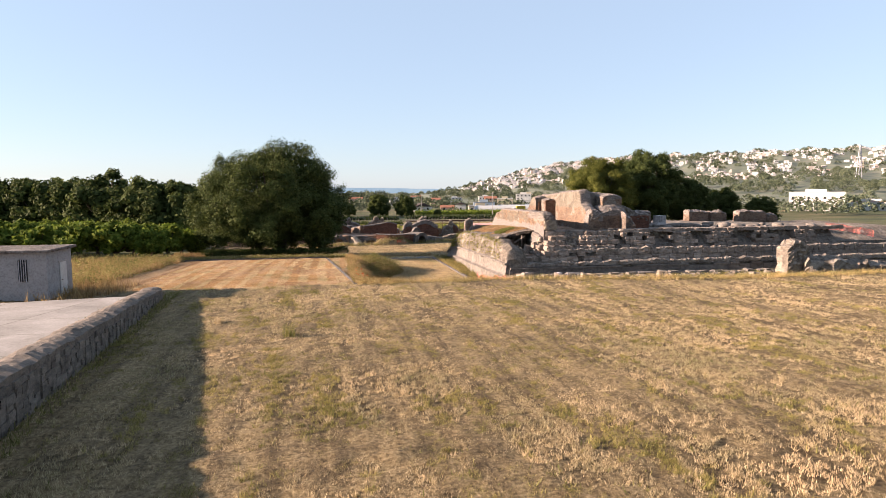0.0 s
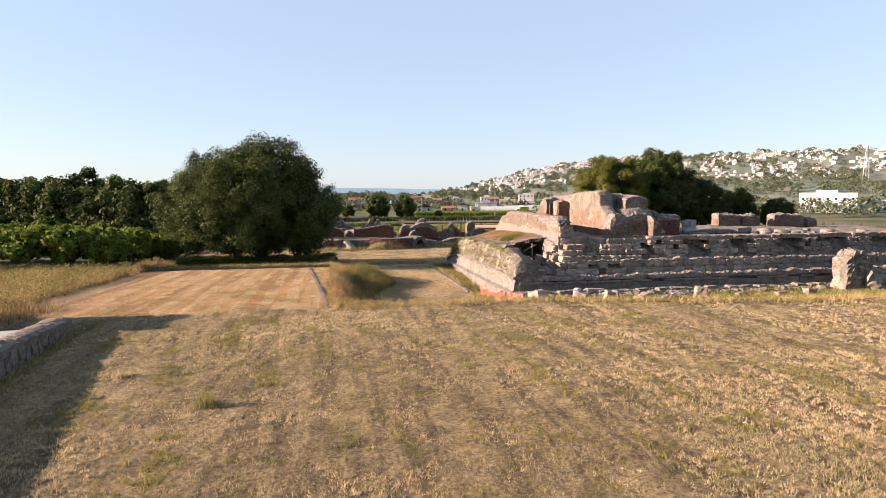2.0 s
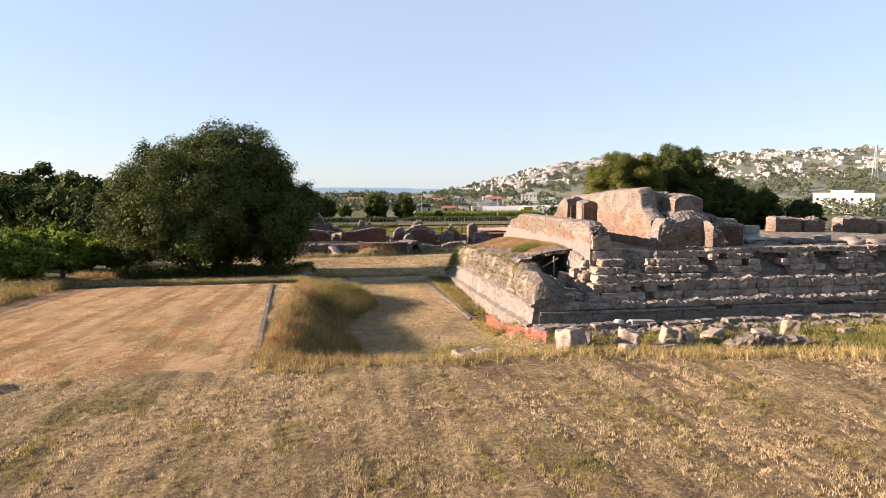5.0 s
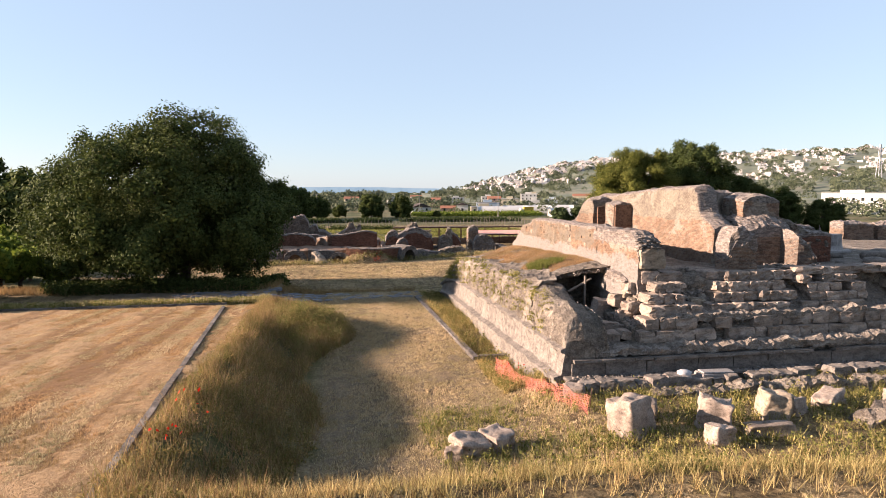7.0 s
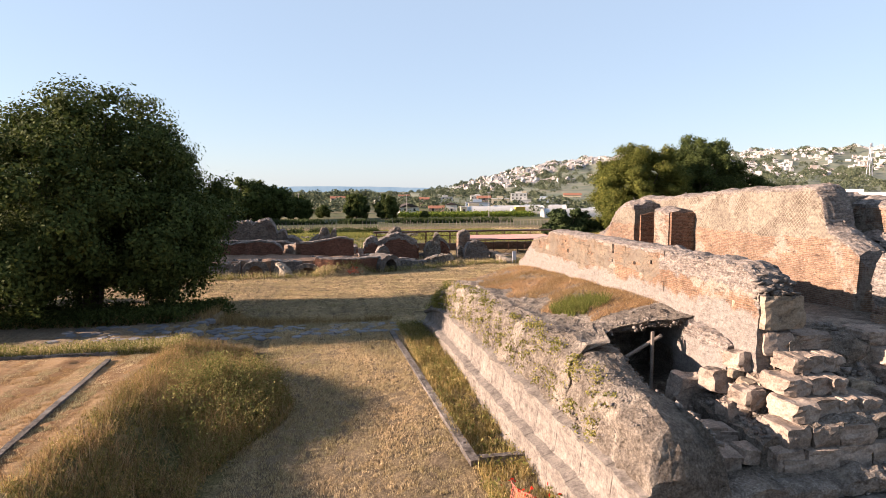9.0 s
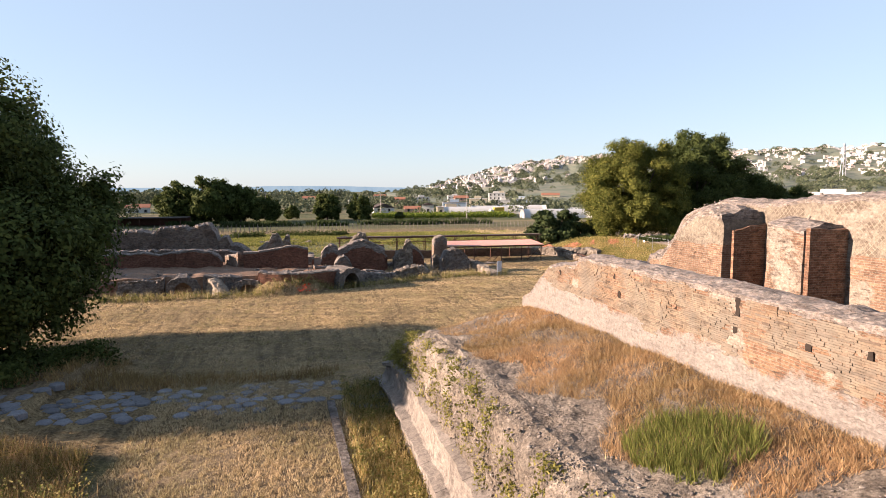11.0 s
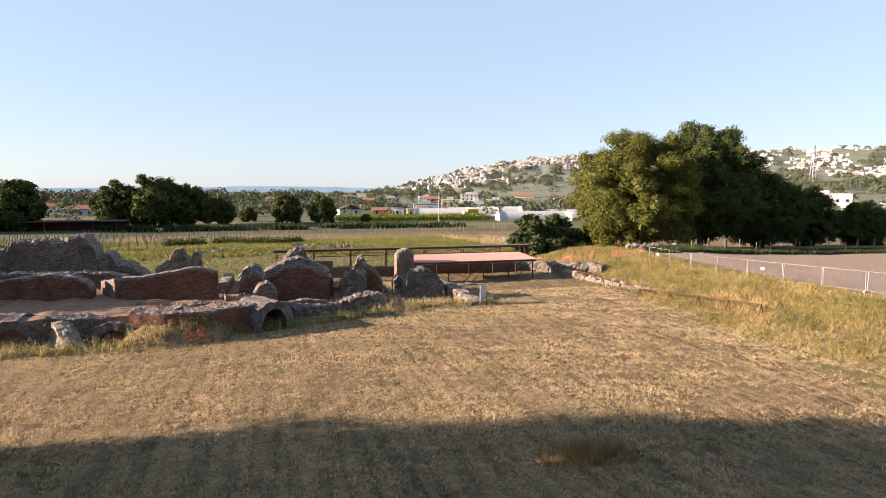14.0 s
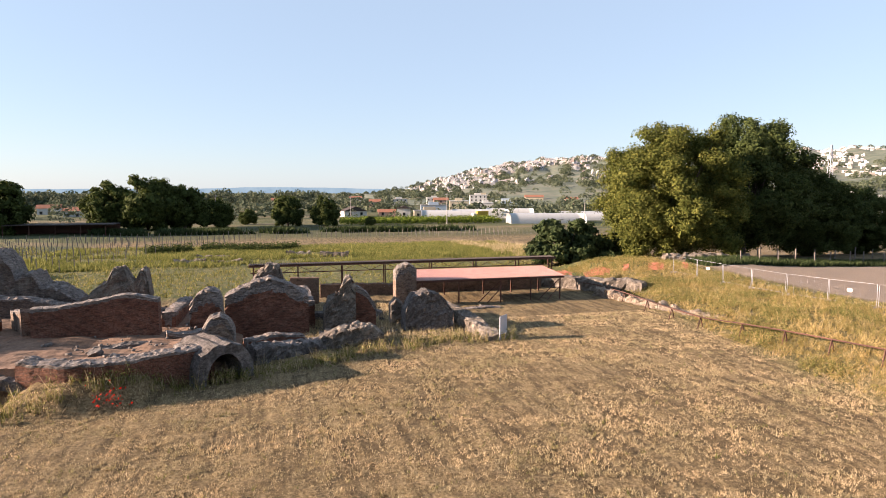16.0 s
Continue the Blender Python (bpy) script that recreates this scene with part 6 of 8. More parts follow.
tree("pine_tree", "umbrella pine rising over the dark trees", (-18, 296, -2.5), pine, 0, 1.1)

# orchard west of the field
fruit = [tree_meshes(4.5, 2.8, 0.5, 1300, 0.27, M_LEAF_V, 50 + k, 18, low=0.45, lump=(0.25, 0.45)) for k in range(3)]
k = 0
for row in range(9):
    for col_ in range(15):
        x, y = -20.5 - col_ * 3.9 + 0.4 * math.sin(row * 7 + col_), 74 + row * 6.2 + 0.5 * math.sin(col_ * 5)
        if x < -20 - row * 1.0 or row < 5:
            tree("fruit_tree", "green fruit tree in an orchard row", (x, y, gz(x, y)), fruit[k % 3], 61 * k, 0.95 + 0.1 * math.sin(k), "orchard trees")
        k += 1
# vine rows in the plain
vp = []
for row in range(8):
    for s in np.arange(0, 62, 0.25):
        vp.append((40 + s + row * 0.5, 303 + row * 3.2, -2.5))
vp = np.array(vp)
rv = np.random.default_rng(61)
pos = np.repeat(vp, 6, axis=0) + rv.normal(0, 1, (len(vp) * 6, 3)) * np.array([0.3, 0.4, 0.5]) + np.array([0, 0, 1.2])
tagged(new("vine_rows", fast_mesh("vine_rows", leaves_array(pos, 0.35, rv), 4, M_LEAF_V)), "rows of green vines on the plain", "vineyard", kind="stuff")


# ---- grasses ----
def scatter(count, x0, x1, y0, y1, keep, seed, lift=None):
    r = np.random.default_rng(seed)
    x, y = r.uniform(x0, x1, count), r.uniform(y0, y1, count)
    m = keep(x, y, r)
    x, y = x[m], y[m]
    z = ground_z(x, y) if lift is None else lift(x, y)
    return np.stack([x, y, z], 1)


def leafy(name, label, pts, h0, h1, size, mat, per=10, spread=0.12, seed=0):
    """Low herbs: small leaves hung round each stem."""
    r = np.random.default_rng(seed)
    q = np.repeat(np.asarray(pts, float), per, axis=0)
    k = len(q)
    hh_ = np.repeat(r.uniform(h0, h1, len(pts)), per)
    q = q + np.stack([r.normal(0, spread, k), r.normal(0, spread, k), hh_ * r.random(k) ** 0.7], 1)
    return tagged(new(name, fast_mesh(name, leaves_array(q, size, r, 0.4), 4, mat)), label, "weeds", kind="stuff")


def grass(name, label, pts, h0, h1, w, mat, lean=0.4, per=3, seed=0):
    return tagged(new(name, blades_mesh(name, pts, h0, h1, w, mat, lean, per, seed)), label, "grass", kind="stuff")


M_WALLWEED = leaf_mat("wall_weeds", (0.11, 0.115, 0.03), (0.20, 0.19, 0.055), (0.32, 0.28, 0.10), 0.35)
M_RUSSET = leaf_mat("russet_grass", (0.21, 0.125, 0.07), (0.35, 0.225, 0.125), (0.50, 0.37, 0.22), 0.3)
M_STRAWG = leaf_mat("greenish_straw", (0.27, 0.21, 0.09), (0.50, 0.39, 0.18), (0.70, 0.56, 0.30), 0.3)
M_BANK = leaf_mat("russet_bank_weeds", (0.13, 0.12, 0.035), (0.27, 0.21, 0.075), (0.46, 0.31, 0.14), 0.3)


def near_keep(x, y, r):
    edge = 41.3 - 3.0 * sstep(10, 30, x)
    wallx = -8.2 - 0.09 * (y - 16)
    return (y < edge + 0.6) & (x > wallx + 0.1) & (r.random(len(x)) < np.clip(1.25 - np.hypot(x, y - 4) / 55.0, 0.42, 1) * (0.40 + 0.10 * smooth_noise(x, y, 0.9, 71) + 0.3 * smooth_noise(x, y, 0.25, 371) + 0.38 * smooth_noise(x + 0.14 * y, y / 14.0, 0.4, 271)))


pts = scatter(330000, -12, 42, 3, 42, near_keep, 81)
living = smooth_noise(pts[:, 0] + 0.14 * pts[:, 1], pts[:, 1] / 4.0, 0.8, 392) + 0.7 * smooth_noise(pts[:, 0], pts[:, 1], 0.35, 393) - 0.012 * (pts[:, 0] - 2) > 0.3
M_OLIVE = leaf_mat("olive_field_grass", (0.15, 0.14, 0.042), (0.28, 0.24, 0.09), (0.46, 0.375, 0.17), 0.3)
grass("dry_grass", "cut dry grass lying on the field", pts[~living], 0.03, 0.10, 0.016, M_STRAW, 0.6, 9, 82)
grass("field_grass", "low olive-green grass coming through the dry field", pts[living], 0.04, 0.12, 0.016, M_OLIVE, 0.6, 10, 395)
grass("dry_grass", "scattered greenish tufts in the dry field", pts[::41], 0.06, 0.2, 0.03, M_WEED, 0.5, 4, 83)
low = scatter(230000, -6, 48, 84, 124, lambda x, y, r: (r.random(len(x)) < 0.8 * (0.45 + 0.10 * smooth_noise(x, y, 0.9, 72) + 0.3 * smooth_noise(x, y, 0.4, 372) + 0.38 * smooth_noise(x / 9.0, y + 0.3 * x, 0.45, 272))) & ~((y > 110.5) & (x < 33) & (y > 110.5 + np.clip((x - 12) * 0.42, 0, 9))), 84)
grass("dry_grass", "cut dry grass lying on the lower meadow", low, 0.04, 0.13, 0.024, M_STRAW, 0.6, 6, 85)
grass("dry_grass", "scattered greenish tufts in the meadow", low[::61], 0.06, 0.2, 0.05, M_WEED, 0.5, 4, 86)
pth = scatter(50000, 5.5, 14.5, 44, 84, lambda x, y, r: r.random(len(x)) < 0.7, 87)
grass("dry_grass", "short dry grass on the sunken path", pth, 0.04, 0.12, 0.028, M_STRAW, 0.5, 6, 88)
M_STUB = leaf_mat("orange_stubble", (0.30, 0.185, 0.095), (0.44, 0.285, 0.155), (0.58, 0.42, 0.25), 0.3)
st = scatter(60000, -14, 1.2, 42, 71, lambda x, y, r: r.random(len(x)) < 0.9, 89)
swath = np.sin((st[:, 0] + 0.25 * np.sin(st[:, 1] * 0.13)) * 4.6) + 0.5 * smooth_noise(st[:, 0], st[:, 1] / 8.0, 0.8, 391) + 0.25 * (st[:, 0] + 5) / 6
grass("stubble", "short orange stubble on the mown field", st[swath < 0.25], 0.03, 0.06, 0.02, M_STUB, 0.5, 5, 90)
grass("stubble", "pale swaths of cut straw on the mown field", st[swath >= 0.25], 0.03, 0.08, 0.024, M_STRAW, 0.7, 6, 290)

bank = scatter(11000, 1.3, 7.4, 41.5, 74, lambda x, y, r: (x < 5.1 + 0.5 * np.sin(y * 0.4) + 1.7 * np.exp(-((y - 64.5) / 4.0) ** 2)) & (r.random(len(x)) < 0.6 + 0.4 * smooth_noise(x, y, 1.2, 73)), 91)
grass("bank_weeds", "tall dry weeds on the bank beside the path", bank, 0.2, 0.7, 0.022, M_BRUSH, 0.35, 5, 92)
grass("bank_weeds", "green weeds on the bank beside the path", bank[::2], 0.2, 0.65, 0.02, M_WEED, 0.35, 6, 93)
grass("bank_weeds", "russet weeds on the bank beside the path", bank[1::2], 0.2, 0.7, 0.022, M_RUSSET, 0.4, 6, 293)
leafy("bank_herbs", "leafy green and yellow herbs on the bank", bank[::2], 0.12, 0.4, 0.042, M_BANK, 20, 0.14, 193)
hump = scatter(2600, 2.8, 7.2, 60, 73, lambda x, y, r: np.hypot((x - 4.8) / 2.3, (y - 65.5) / 5.2) < r.uniform(0.3, 1.0, len(x)), 94)
grass("bank_weeds", "high bushy weeds at the end of the bank", hump, 0.2, 0.9, 0.025, M_WEED, 0.4, 6, 95)
grass("bank_weeds", "high brown weeds at the end of the bank", hump, 0.3, 1.1, 0.022, M_BRUSH, 0.4, 6, 96)
leafy("bank_herbs", "bushy yellow-green herbs at the end of the bank", hump[::2], 0.3, 1.2, 0.045, M_WEED, 34, 0.18, 196)
shade_brush = scatter(5200, -20, 13, 80.8, 88, lambda x, y, r: ((np.hypot(x + 8, y - 87) < 10.5) | (y < 84.5 - 0.5 * np.clip(x - 2, 0, 9) / 3)) & (smooth_noise(x, y, 1.8, 181) > -0.55), 331)
leafy("tree_foot_scrub", "dark brush and nettles under the big oak", shade_brush[np.hypot(shade_brush[:, 0] + 8, shade_brush[:, 1] - 87) < 9.8], 0.2, 1.0, 0.10, M_LEAF_D, 14, 0.2, 332)
grass("tree_foot_scrub", "brown stalks under the big oak", shade_brush, 0.15, 0.6, 0.03, M_BRUSH, 0.35, 6, 333)
patch = scatter(1500, 23.5, 30, 87, 91, lambda x, y, r: np.hypot((x - 26.7) / 2.3, (y - 88.8) / 1.1) < r.uniform(0.2, 1.0, len(x)), 341)
grass("meadow_tuft", "patch of tall uncut grass in the lower meadow", patch, 0.25, 0.7, 0.025, M_BRUSH, 0.3, 9, 342)
edge = scatter(9000, -22, 1.5, 70.9, 75, lambda x, y, r: r.random(len(x)) < 0.8, 97)
grass("edge_grass", "uncut green grass along the field edge", edge, 0.2, 0.6, 0.03, M_WEED, 0.3, 5, 98)
leafy("edge_herbs", "leafy herbs along the field edge", edge[::2], 0.2, 0.6, 0.06, M_WEED, 10, 0.12, 198)
grass("edge_grass", "dry stalks along the field edge", edge[::3], 0.3, 0.75, 0.03, M_STRAW, 0.2, 4, 99)
strip = scatter(16000, 9, 58, 38.5, 52, lambda x, y, r: (y > 41.6 - 3.0 * sstep(10, 30, x)) & (r.random(len(x)) < np.clip(0.45 + 0.5 * smooth_noise(x, y, 2.2, 74) + 0.3 * sstep(24, 32, x), 0.05, 1)), 100)
grass("strip_grass", "yellow-green grass before the podium", strip, 0.12, 0.5, 0.025, M_WEED, 0.35, 6, 101)
leafy("strip_herbs", "leafy yellow-green herbs before the podium", strip[::2], 0.1, 0.45, 0.05, M_WEED, 12, 0.12, 201)
grass("strip_grass", "dry yellow stalks before the podium", strip[::2], 0.12, 0.4, 0.025, M_STRAWG, 0.35, 5, 102)
lip = scatter(22000, 1.5, 40, 36, 46, lambda x, y, r: np.abs(y - (42.6 - 3.0 * sstep(10, 30, x))) < 2.4 * r.random(len(x)), 103)
grass("strip_grass", "long dry grass on the terrace edge", lip, 0.12, 0.5, 0.02, M_STRAWG, 0.4, 6, 104)
grass("strip_grass", "brown weeds on the terrace edge", lip[::2], 0.15, 0.55, 0.018, M_BRUSH, 0.4, 6, 304)
dt = scatter(4500, 12.9, 14.9, 53, 80, lambda x, y, r: (r.random(len(x)) < 0.5 + 0.5 * smooth_noise(x, y, 1.6, 75)), 105)
grass("ditch_weeds", "green weeds in the drain beside the podium", dt, 0.15, 0.5, 0.025, M_BANK, 0.35, 6, 106)
leafy("ditch_herbs", "leafy herbs in the drain", dt[::4], 0.2, 0.6, 0.05, M_WEED, 12, 0.12, 206)
grass("ditch_weeds", "dry grass in the drain beside the podium", dt, 0.15, 0.45, 0.025, M_STRAWG, 0.35, 6, 107)
top = scatter(24000, 15.9, 19.4, 59.5, 78.0, lambda x, y, r: (smooth_noise(x, y, 1.5, 76) + 0.5 * (x - 17.3) / 2 > r.uniform(-1.1, 0.5, len(x))), 108, lambda x, y: np.array([mound(a, max(b2, 58.5)) for a, b2 in zip(x, y)]))
grass("podium_grass", "russet dry grass on top of the podium", top[top[:, 0] > 16.7 + 0.5 * np.sin(top[:, 1] * 1.7) - 0.75 * sstep(64, 70, top[:, 1])], 0.04, 0.17, 0.016, M_RUSSET, 0.7, 5, 109)
gp = scatter(520, 16.2, 18.8, 59.8, 63.2, lambda x, y, r: np.hypot((x - 17.4) / 0.95, (y - 61.4) / 1.1) < 1, 110, lambda x, y: np.array([mound(a, b2) for a, b2 in zip(x, y)]))
grass("podium_grass", "bright green tuft on top of the podium", gp, 0.12, 0.42, 0.02, leaf_mat("tuft_grass", (0.07, 0.085, 0.02), (0.13, 0.15, 0.04), (0.25, 0.25, 0.08), 0.35), 0.4, 20, 111)
r = np.random.default_rng(112)
fy = np.concatenate([r.uniform(54, 80, 40), r.normal(76.5, 0.9, 80)] + [r.normal(v, 0.22, 16) for v in (55.2, 56.6, 57.9, 59.4, 60.6, 62.0, 63.5, 65.2, 66.4, 68.3, 70.1, 71.8, 73.2, 74.3)])
fz = np.array([plinth_up(v) + 0.05 + r.random() ** 0.8 * max(0.2, side_top(v) - plinth_up(v)) for v in fy])
face = np.stack([15.02 + 0.07 * (fz - 2), fy, fz], 1)
leafy("wall_weeds", "tufts of yellow-green weeds growing from the side wall", face, -0.35, 0.3, 0.04, M_WALLWEED, 46, 0.13, 113)
front = scatter(7500, -6, 34, 107.5, 120, lambda x, y, r: np.abs(y - (109.9 + np.clip((x - 9) * 0.42, 0, 8.2))) < 1.3 * r.random(len(x)), 114)
grass("bath_weeds", "tall weeds along the foot of the baths", front, 0.2, 0.8, 0.025, M_WEED, 0.3, 6, 115)
leafy("bath_herbs", "leafy herbs along the foot of the baths", front[::2], 0.2, 0.7, 0.06, M_WEED, 10, 0.12, 215)
grass("bath_weeds", "dry stalks along the foot of the baths", front[::2], 0.3, 1.0, 0.03, M_STRAW, 0.25, 5, 116)
inr = scatter(3500, 20, 33, 119, 131, lambda x, y, r: r.random(len(x)) < 0.5, 117)
grass("bath_weeds", "yellow grass between the bath walls", inr, 0.15, 0.5, 0.035, M_STRAW, 0.3, 6, 118)
east = scatter(26000, 45.5, 64, 92, 150, lambda x, y, r: (x > 46.2 + 0.16 * (y - 110) + 1.2 * r.random(len(x))) & (x < 62.5) & (r.random(len(x)) < 0.65 + 0.35 * smooth_noise(x, y, 2.0, 77)), 119)
grass("bank_grass", "long dry grass on the east bank", east[::2], 0.15, 0.6, 0.02, M_STRAWG, 0.45, 6, 120)
grass("bank_grass", "russet and olive weeds on the east bank", east[1::2], 0.12, 0.5, 0.02, M_BANK, 0.45, 6, 320)
patch = east[smooth_noise(east[:, 0], east[:, 1], 2.6, 78) > 0.1][::4]
leafy("bank_herbs", "green herbs in patches on the east bank", patch, 0.2, 0.6, 0.05, M_WEED, 10, 0.12, 220)
grass("bank_grass", "green and brown weeds on the east bank", east, 0.1, 0.4, 0.02, M_BANK, 0.4, 6, 121)
leafy("bank_herbs", "leafy green herbs on the east bank", np.array([q for q in east if smooth_noise(q[:1], q[1:2], 2.6, 178)[0] > 0.15]), 0.1, 0.45, 0.05, M_WEED, 12, 0.18, 221)
mead = scatter(26000, -40, 62, 140, 222, lambda x, y, r: smooth_noise(x, y, 6.0, 78) > r.uniform(-1.2, 0.9, len(x)), 122)
grass("meadow_grass", "tall green grass behind the baths", mead, 0.12, 0.45, 0.10, M_WEED, 0.5, 4, 123)
lush = scatter(30000, -20, 66, 172, 214, lambda x, y, r: (smooth_noise(x, y * 2.2, 9.0, 178) + 0.4 * sstep(18, 40, x) > r.uniform(-0.3, 0.5, len(x))), 322)
M_LUSH = leaf_mat("fresh_grass", (0.09, 0.105, 0.028), (0.18, 0.19, 0.055), (0.34, 0.32, 0.12), 0.35)
ver = scatter(7000, 29, 56, 38.2, 47, lambda x, y, r: (y > 39.6 + 0.5 * np.sin(x)) & (smooth_noise(x, y, 2.0, 374) + 0.5 * sstep(32, 40, x) > r.uniform(-0.4, 0.7, len(x))), 326)
grass("strip_grass", "fresh yellow-green grass before the podium", ver, 0.2, 0.6, 0.025, M_LUSH, 0.35, 7, 327)
grass("meadow_grass", "fresh green grass in the meadow behind the baths", lush, 0.25, 0.8, 0.12, M_LUSH, 0.35, 5, 323)
dkl = scatter(3600, -4, 24, 196, 208, lambda x, y, r: (np.abs(y - 202 - 2.5 * np.sin(x * 0.3)) < 1.3) & (smooth_noise(x, y, 4.0, 179) > -0.45), 324)
leafy("hedge_scrub", "dark green scrub along a bank in the meadow", dkl, 0.5, 1.8, 0.16, M_LEAF, 14, 0.35, 325)
tall = scatter(2600, 56, 67, 166, 214, lambda x, y, r: smooth_noise(x, y, 9.0, 79) > r.uniform(-0.9, 0.6, len(x)), 124)
grass("meadow_grass", "tall straw-coloured grass behind the baths", tall, 0.4, 1.2, 0.10, M_STRAW, 0.4, 5, 125)
pop = [(2.0, 45.6, 9), (1.8, 48.2, 8), (14.2, 56.2, 12), (11.6, 109.6, 40), (13.6, 56.9, 8)]
for k, (x, y, c) in enumerate(pop):
    r = np.random.default_rng(130 + k)
    q = np.stack([r.normal(x, 0.35, c), r.normal(y, 0.35, c), np.zeros(c)], 1)
    q[:, 2] = ground_z(q[:, 0], q[:, 1]) + r.uniform(0.35, 0.7, c)
    tagged(new("poppies", fast_mesh("poppies", leaves_array(q, 0.07, r), 4, M_POPPY)), "red poppies among the weeds", "flowers", kind="stuff")
lonely = [(-1.9, 26.0, 0.75), (-5.3, 29.5, 0.4), (16.5, 91.0, 0.35), (20.4, 103.7, 0.4), (17.5, 104.2, 0.45)]
for k, (x, y, h) in enumerate(lonely):
    r = np.random.default_rng(140 + k)
    c = 40
    sp = 0.12 if k < 2 else 0.5
    q = np.stack([r.normal(x, sp * (1 if k < 2 else 2.2), c), r.normal(y, sp, c), np.zeros(c)], 1)
    q[:, 2] = ground_z(q[:, 0], q[:, 1])
    tagged(new("grass_tuft", blades_mesh("grass_tuft", q, h * 0.4, h, 0.02, M_WEED if k < 1 else M_STRAW, 0.25, 4, 150 + k)), "tall grass tuft standing alone in the meadow", "grass tuft", kind="stuff")

# ---- distance ----
def polar(r, deg):
    a = radians(deg)
    return r * math.sin(a), r * math.cos(a)


def hill_z(a, r):
    """Height of the town hill at the bearing a (degrees) and range r."""
    crest = np.interp(a, [6, 9, 11, 14, 18, 22, 25, 29, 34, 40, 50, 60, 75], [-4, 2, 11, 33, 66, 88, 96, 101, 104, 106, 110, 102, 55])
    f = sstep(900, 1900, r)
    bumps = 4.0 * np.sin(a * 1.9) * np.sin(r / 130.0) + 3.0 * np.sin(a * 4.3 + r / 90.0)
    return -4 + (crest + 4 + bumps) * (0.25 * sstep(500, 1000, r) + 0.75 * f)


ha = np.linspace(4, 80, 150)
hr = np.linspace(480, 2300, 70)
hv, hf = [], []
for rr_ in hr:
    for a in ha:
        x, y = polar(rr_, a)
        hv.append((x, y, float(hill_z(a, rr_))))
for j in range(len(hr) - 1):
    for i in range(len(ha) - 1):
        k = j * len(ha) + i
        hf.append((k, k + 1, k + len(ha) + 1, k + len(ha)))
# scrub colours paled and greyed: the haze of distance is in the colour
M_HILL, n, l, b = mat_new("hazy_hillside_scrub", 0.95)
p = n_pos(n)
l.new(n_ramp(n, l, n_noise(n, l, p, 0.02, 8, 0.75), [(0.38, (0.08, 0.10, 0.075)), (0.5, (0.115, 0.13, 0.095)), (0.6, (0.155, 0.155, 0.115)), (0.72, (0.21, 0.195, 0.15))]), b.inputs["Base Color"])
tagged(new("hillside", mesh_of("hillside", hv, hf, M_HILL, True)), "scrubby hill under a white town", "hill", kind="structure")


def island_mat(name, stops):
    m, n, l, b = mat_new(name, 0.85)
    g = n.new("ShaderNodeNewGeometry")
    l.new(n_ramp(n, l, g.outputs["Random Per Island"], stops), b.inputs["Base Color"])
    return m


M_TOWN = island_mat("town_walls", [(0.0, (0.29, 0.29, 0.30)), (0.45, (0.42, 0.42, 0.43)), (0.7, (0.39, 0.36, 0.33)), (0.86, (0.34, 0.27, 0.24)), (0.95, (0.46, 0.46, 0.46))])
M_TOWNGLASS = island_mat("town_openings", [(0.0, (0.05, 0.055, 0.06)), (1.0, (0.14, 0.14, 0.14))])
r = np.random.default_rng(200)

def cuboid(cx, cy, z0, w, d, h, ang):
    c, s = math.cos(ang), math.sin(ang)
    out = []
    for sx, sy, sz_ in ((-1, -1, 0), (1, -1, 0), (1, 1, 0), (-1, 1, 0), (-1, -1, 1), (1, -1, 1), (1, 1, 1), (-1, 1, 1)):
        x, y = sx * w / 2, sy * d / 2
        out.append((cx + c * x - s * y, cy + s * x + c * y, z0 + sz_ * h))
    return out


BOXF = [(0, 1, 5, 4), (1, 2, 6, 5), (2, 3, 7, 6), (3, 0, 4, 7), (4, 5, 6, 7)]
tv, tf, ov, of = [], [], [], []
count = 0
while count < 3800:
    a = r.uniform(12.0, 55)
    rr_ = 1000 + 31 * int(r.integers(0, 31)) + r.uniform(-7, 7)      # streets follow the slope
    crest_d = (1930 - rr_) / 930
    dens = (0.95 - 0.55 * crest_d) if a < 27 else max(0.55 - 2.0 * crest_d, 0.13 if a < 40 else 0.08)
    if a < 15:
        dens *= 0.5
    if smooth_noise(np.array([a * 3.0]), np.array([rr_ / 40.0]), 4.0, 201)[0] < -0.25 or r.random() > dens:
        continue
    x, y = polar(rr_, a)
    z = float(hill_z(a, rr_))
    w, d, h = r.uniform(4, 9), r.uniform(5, 8), r.choice([3.2, 4.5, 6.2, 9], p=[0.55, 0.30, 0.13, 0.02])
    ang = -radians(a) + r.choice([0, 0.12, -0.15, 0.35])
    base = len(tv)
    tv += cuboid(x, y, z - 5, w, d, h + 5, ang)
    tf += [tuple(base + i for i in q) for q in BOXF]
    if r.random() < 0.3:
        base = len(tv)
        tv += cuboid(x + r.uniform(-2, 2), y, z + h - 0.2, w * 0.45, d * 0.5, 2.2, ang)
        tf += [tuple(base + i for i in q) for q in BOXF]
    for fl in range(int(h // 3)):
        for wx in (-0.3, 0.05, 0.32):
            if r.random() < 0.3:
                c, s = math.cos(ang), math.sin(ang)
                lx, ly = wx * w, -d / 2 - 0.06
                base = len(ov)
                ov += cuboid(x + c * lx - s * ly, y + s * lx + c * ly, z + 0.7 + fl * 3.0, 1.7, 0.2, 1.7, ang)
                of += [tuple(base + i for i in q) for q in BOXF]
    count += 1
town = tagged(new("hill_town", mesh_of("hill_town", tv, tf, M_TOWN)), "white houses crowding the hillside", "town", kind="stuff")
tagged(new("town_windows", mesh_of("town_windows", ov, of, M_TOWNGLASS)), "dark windows of the hillside houses", "windows", kind="stuff")

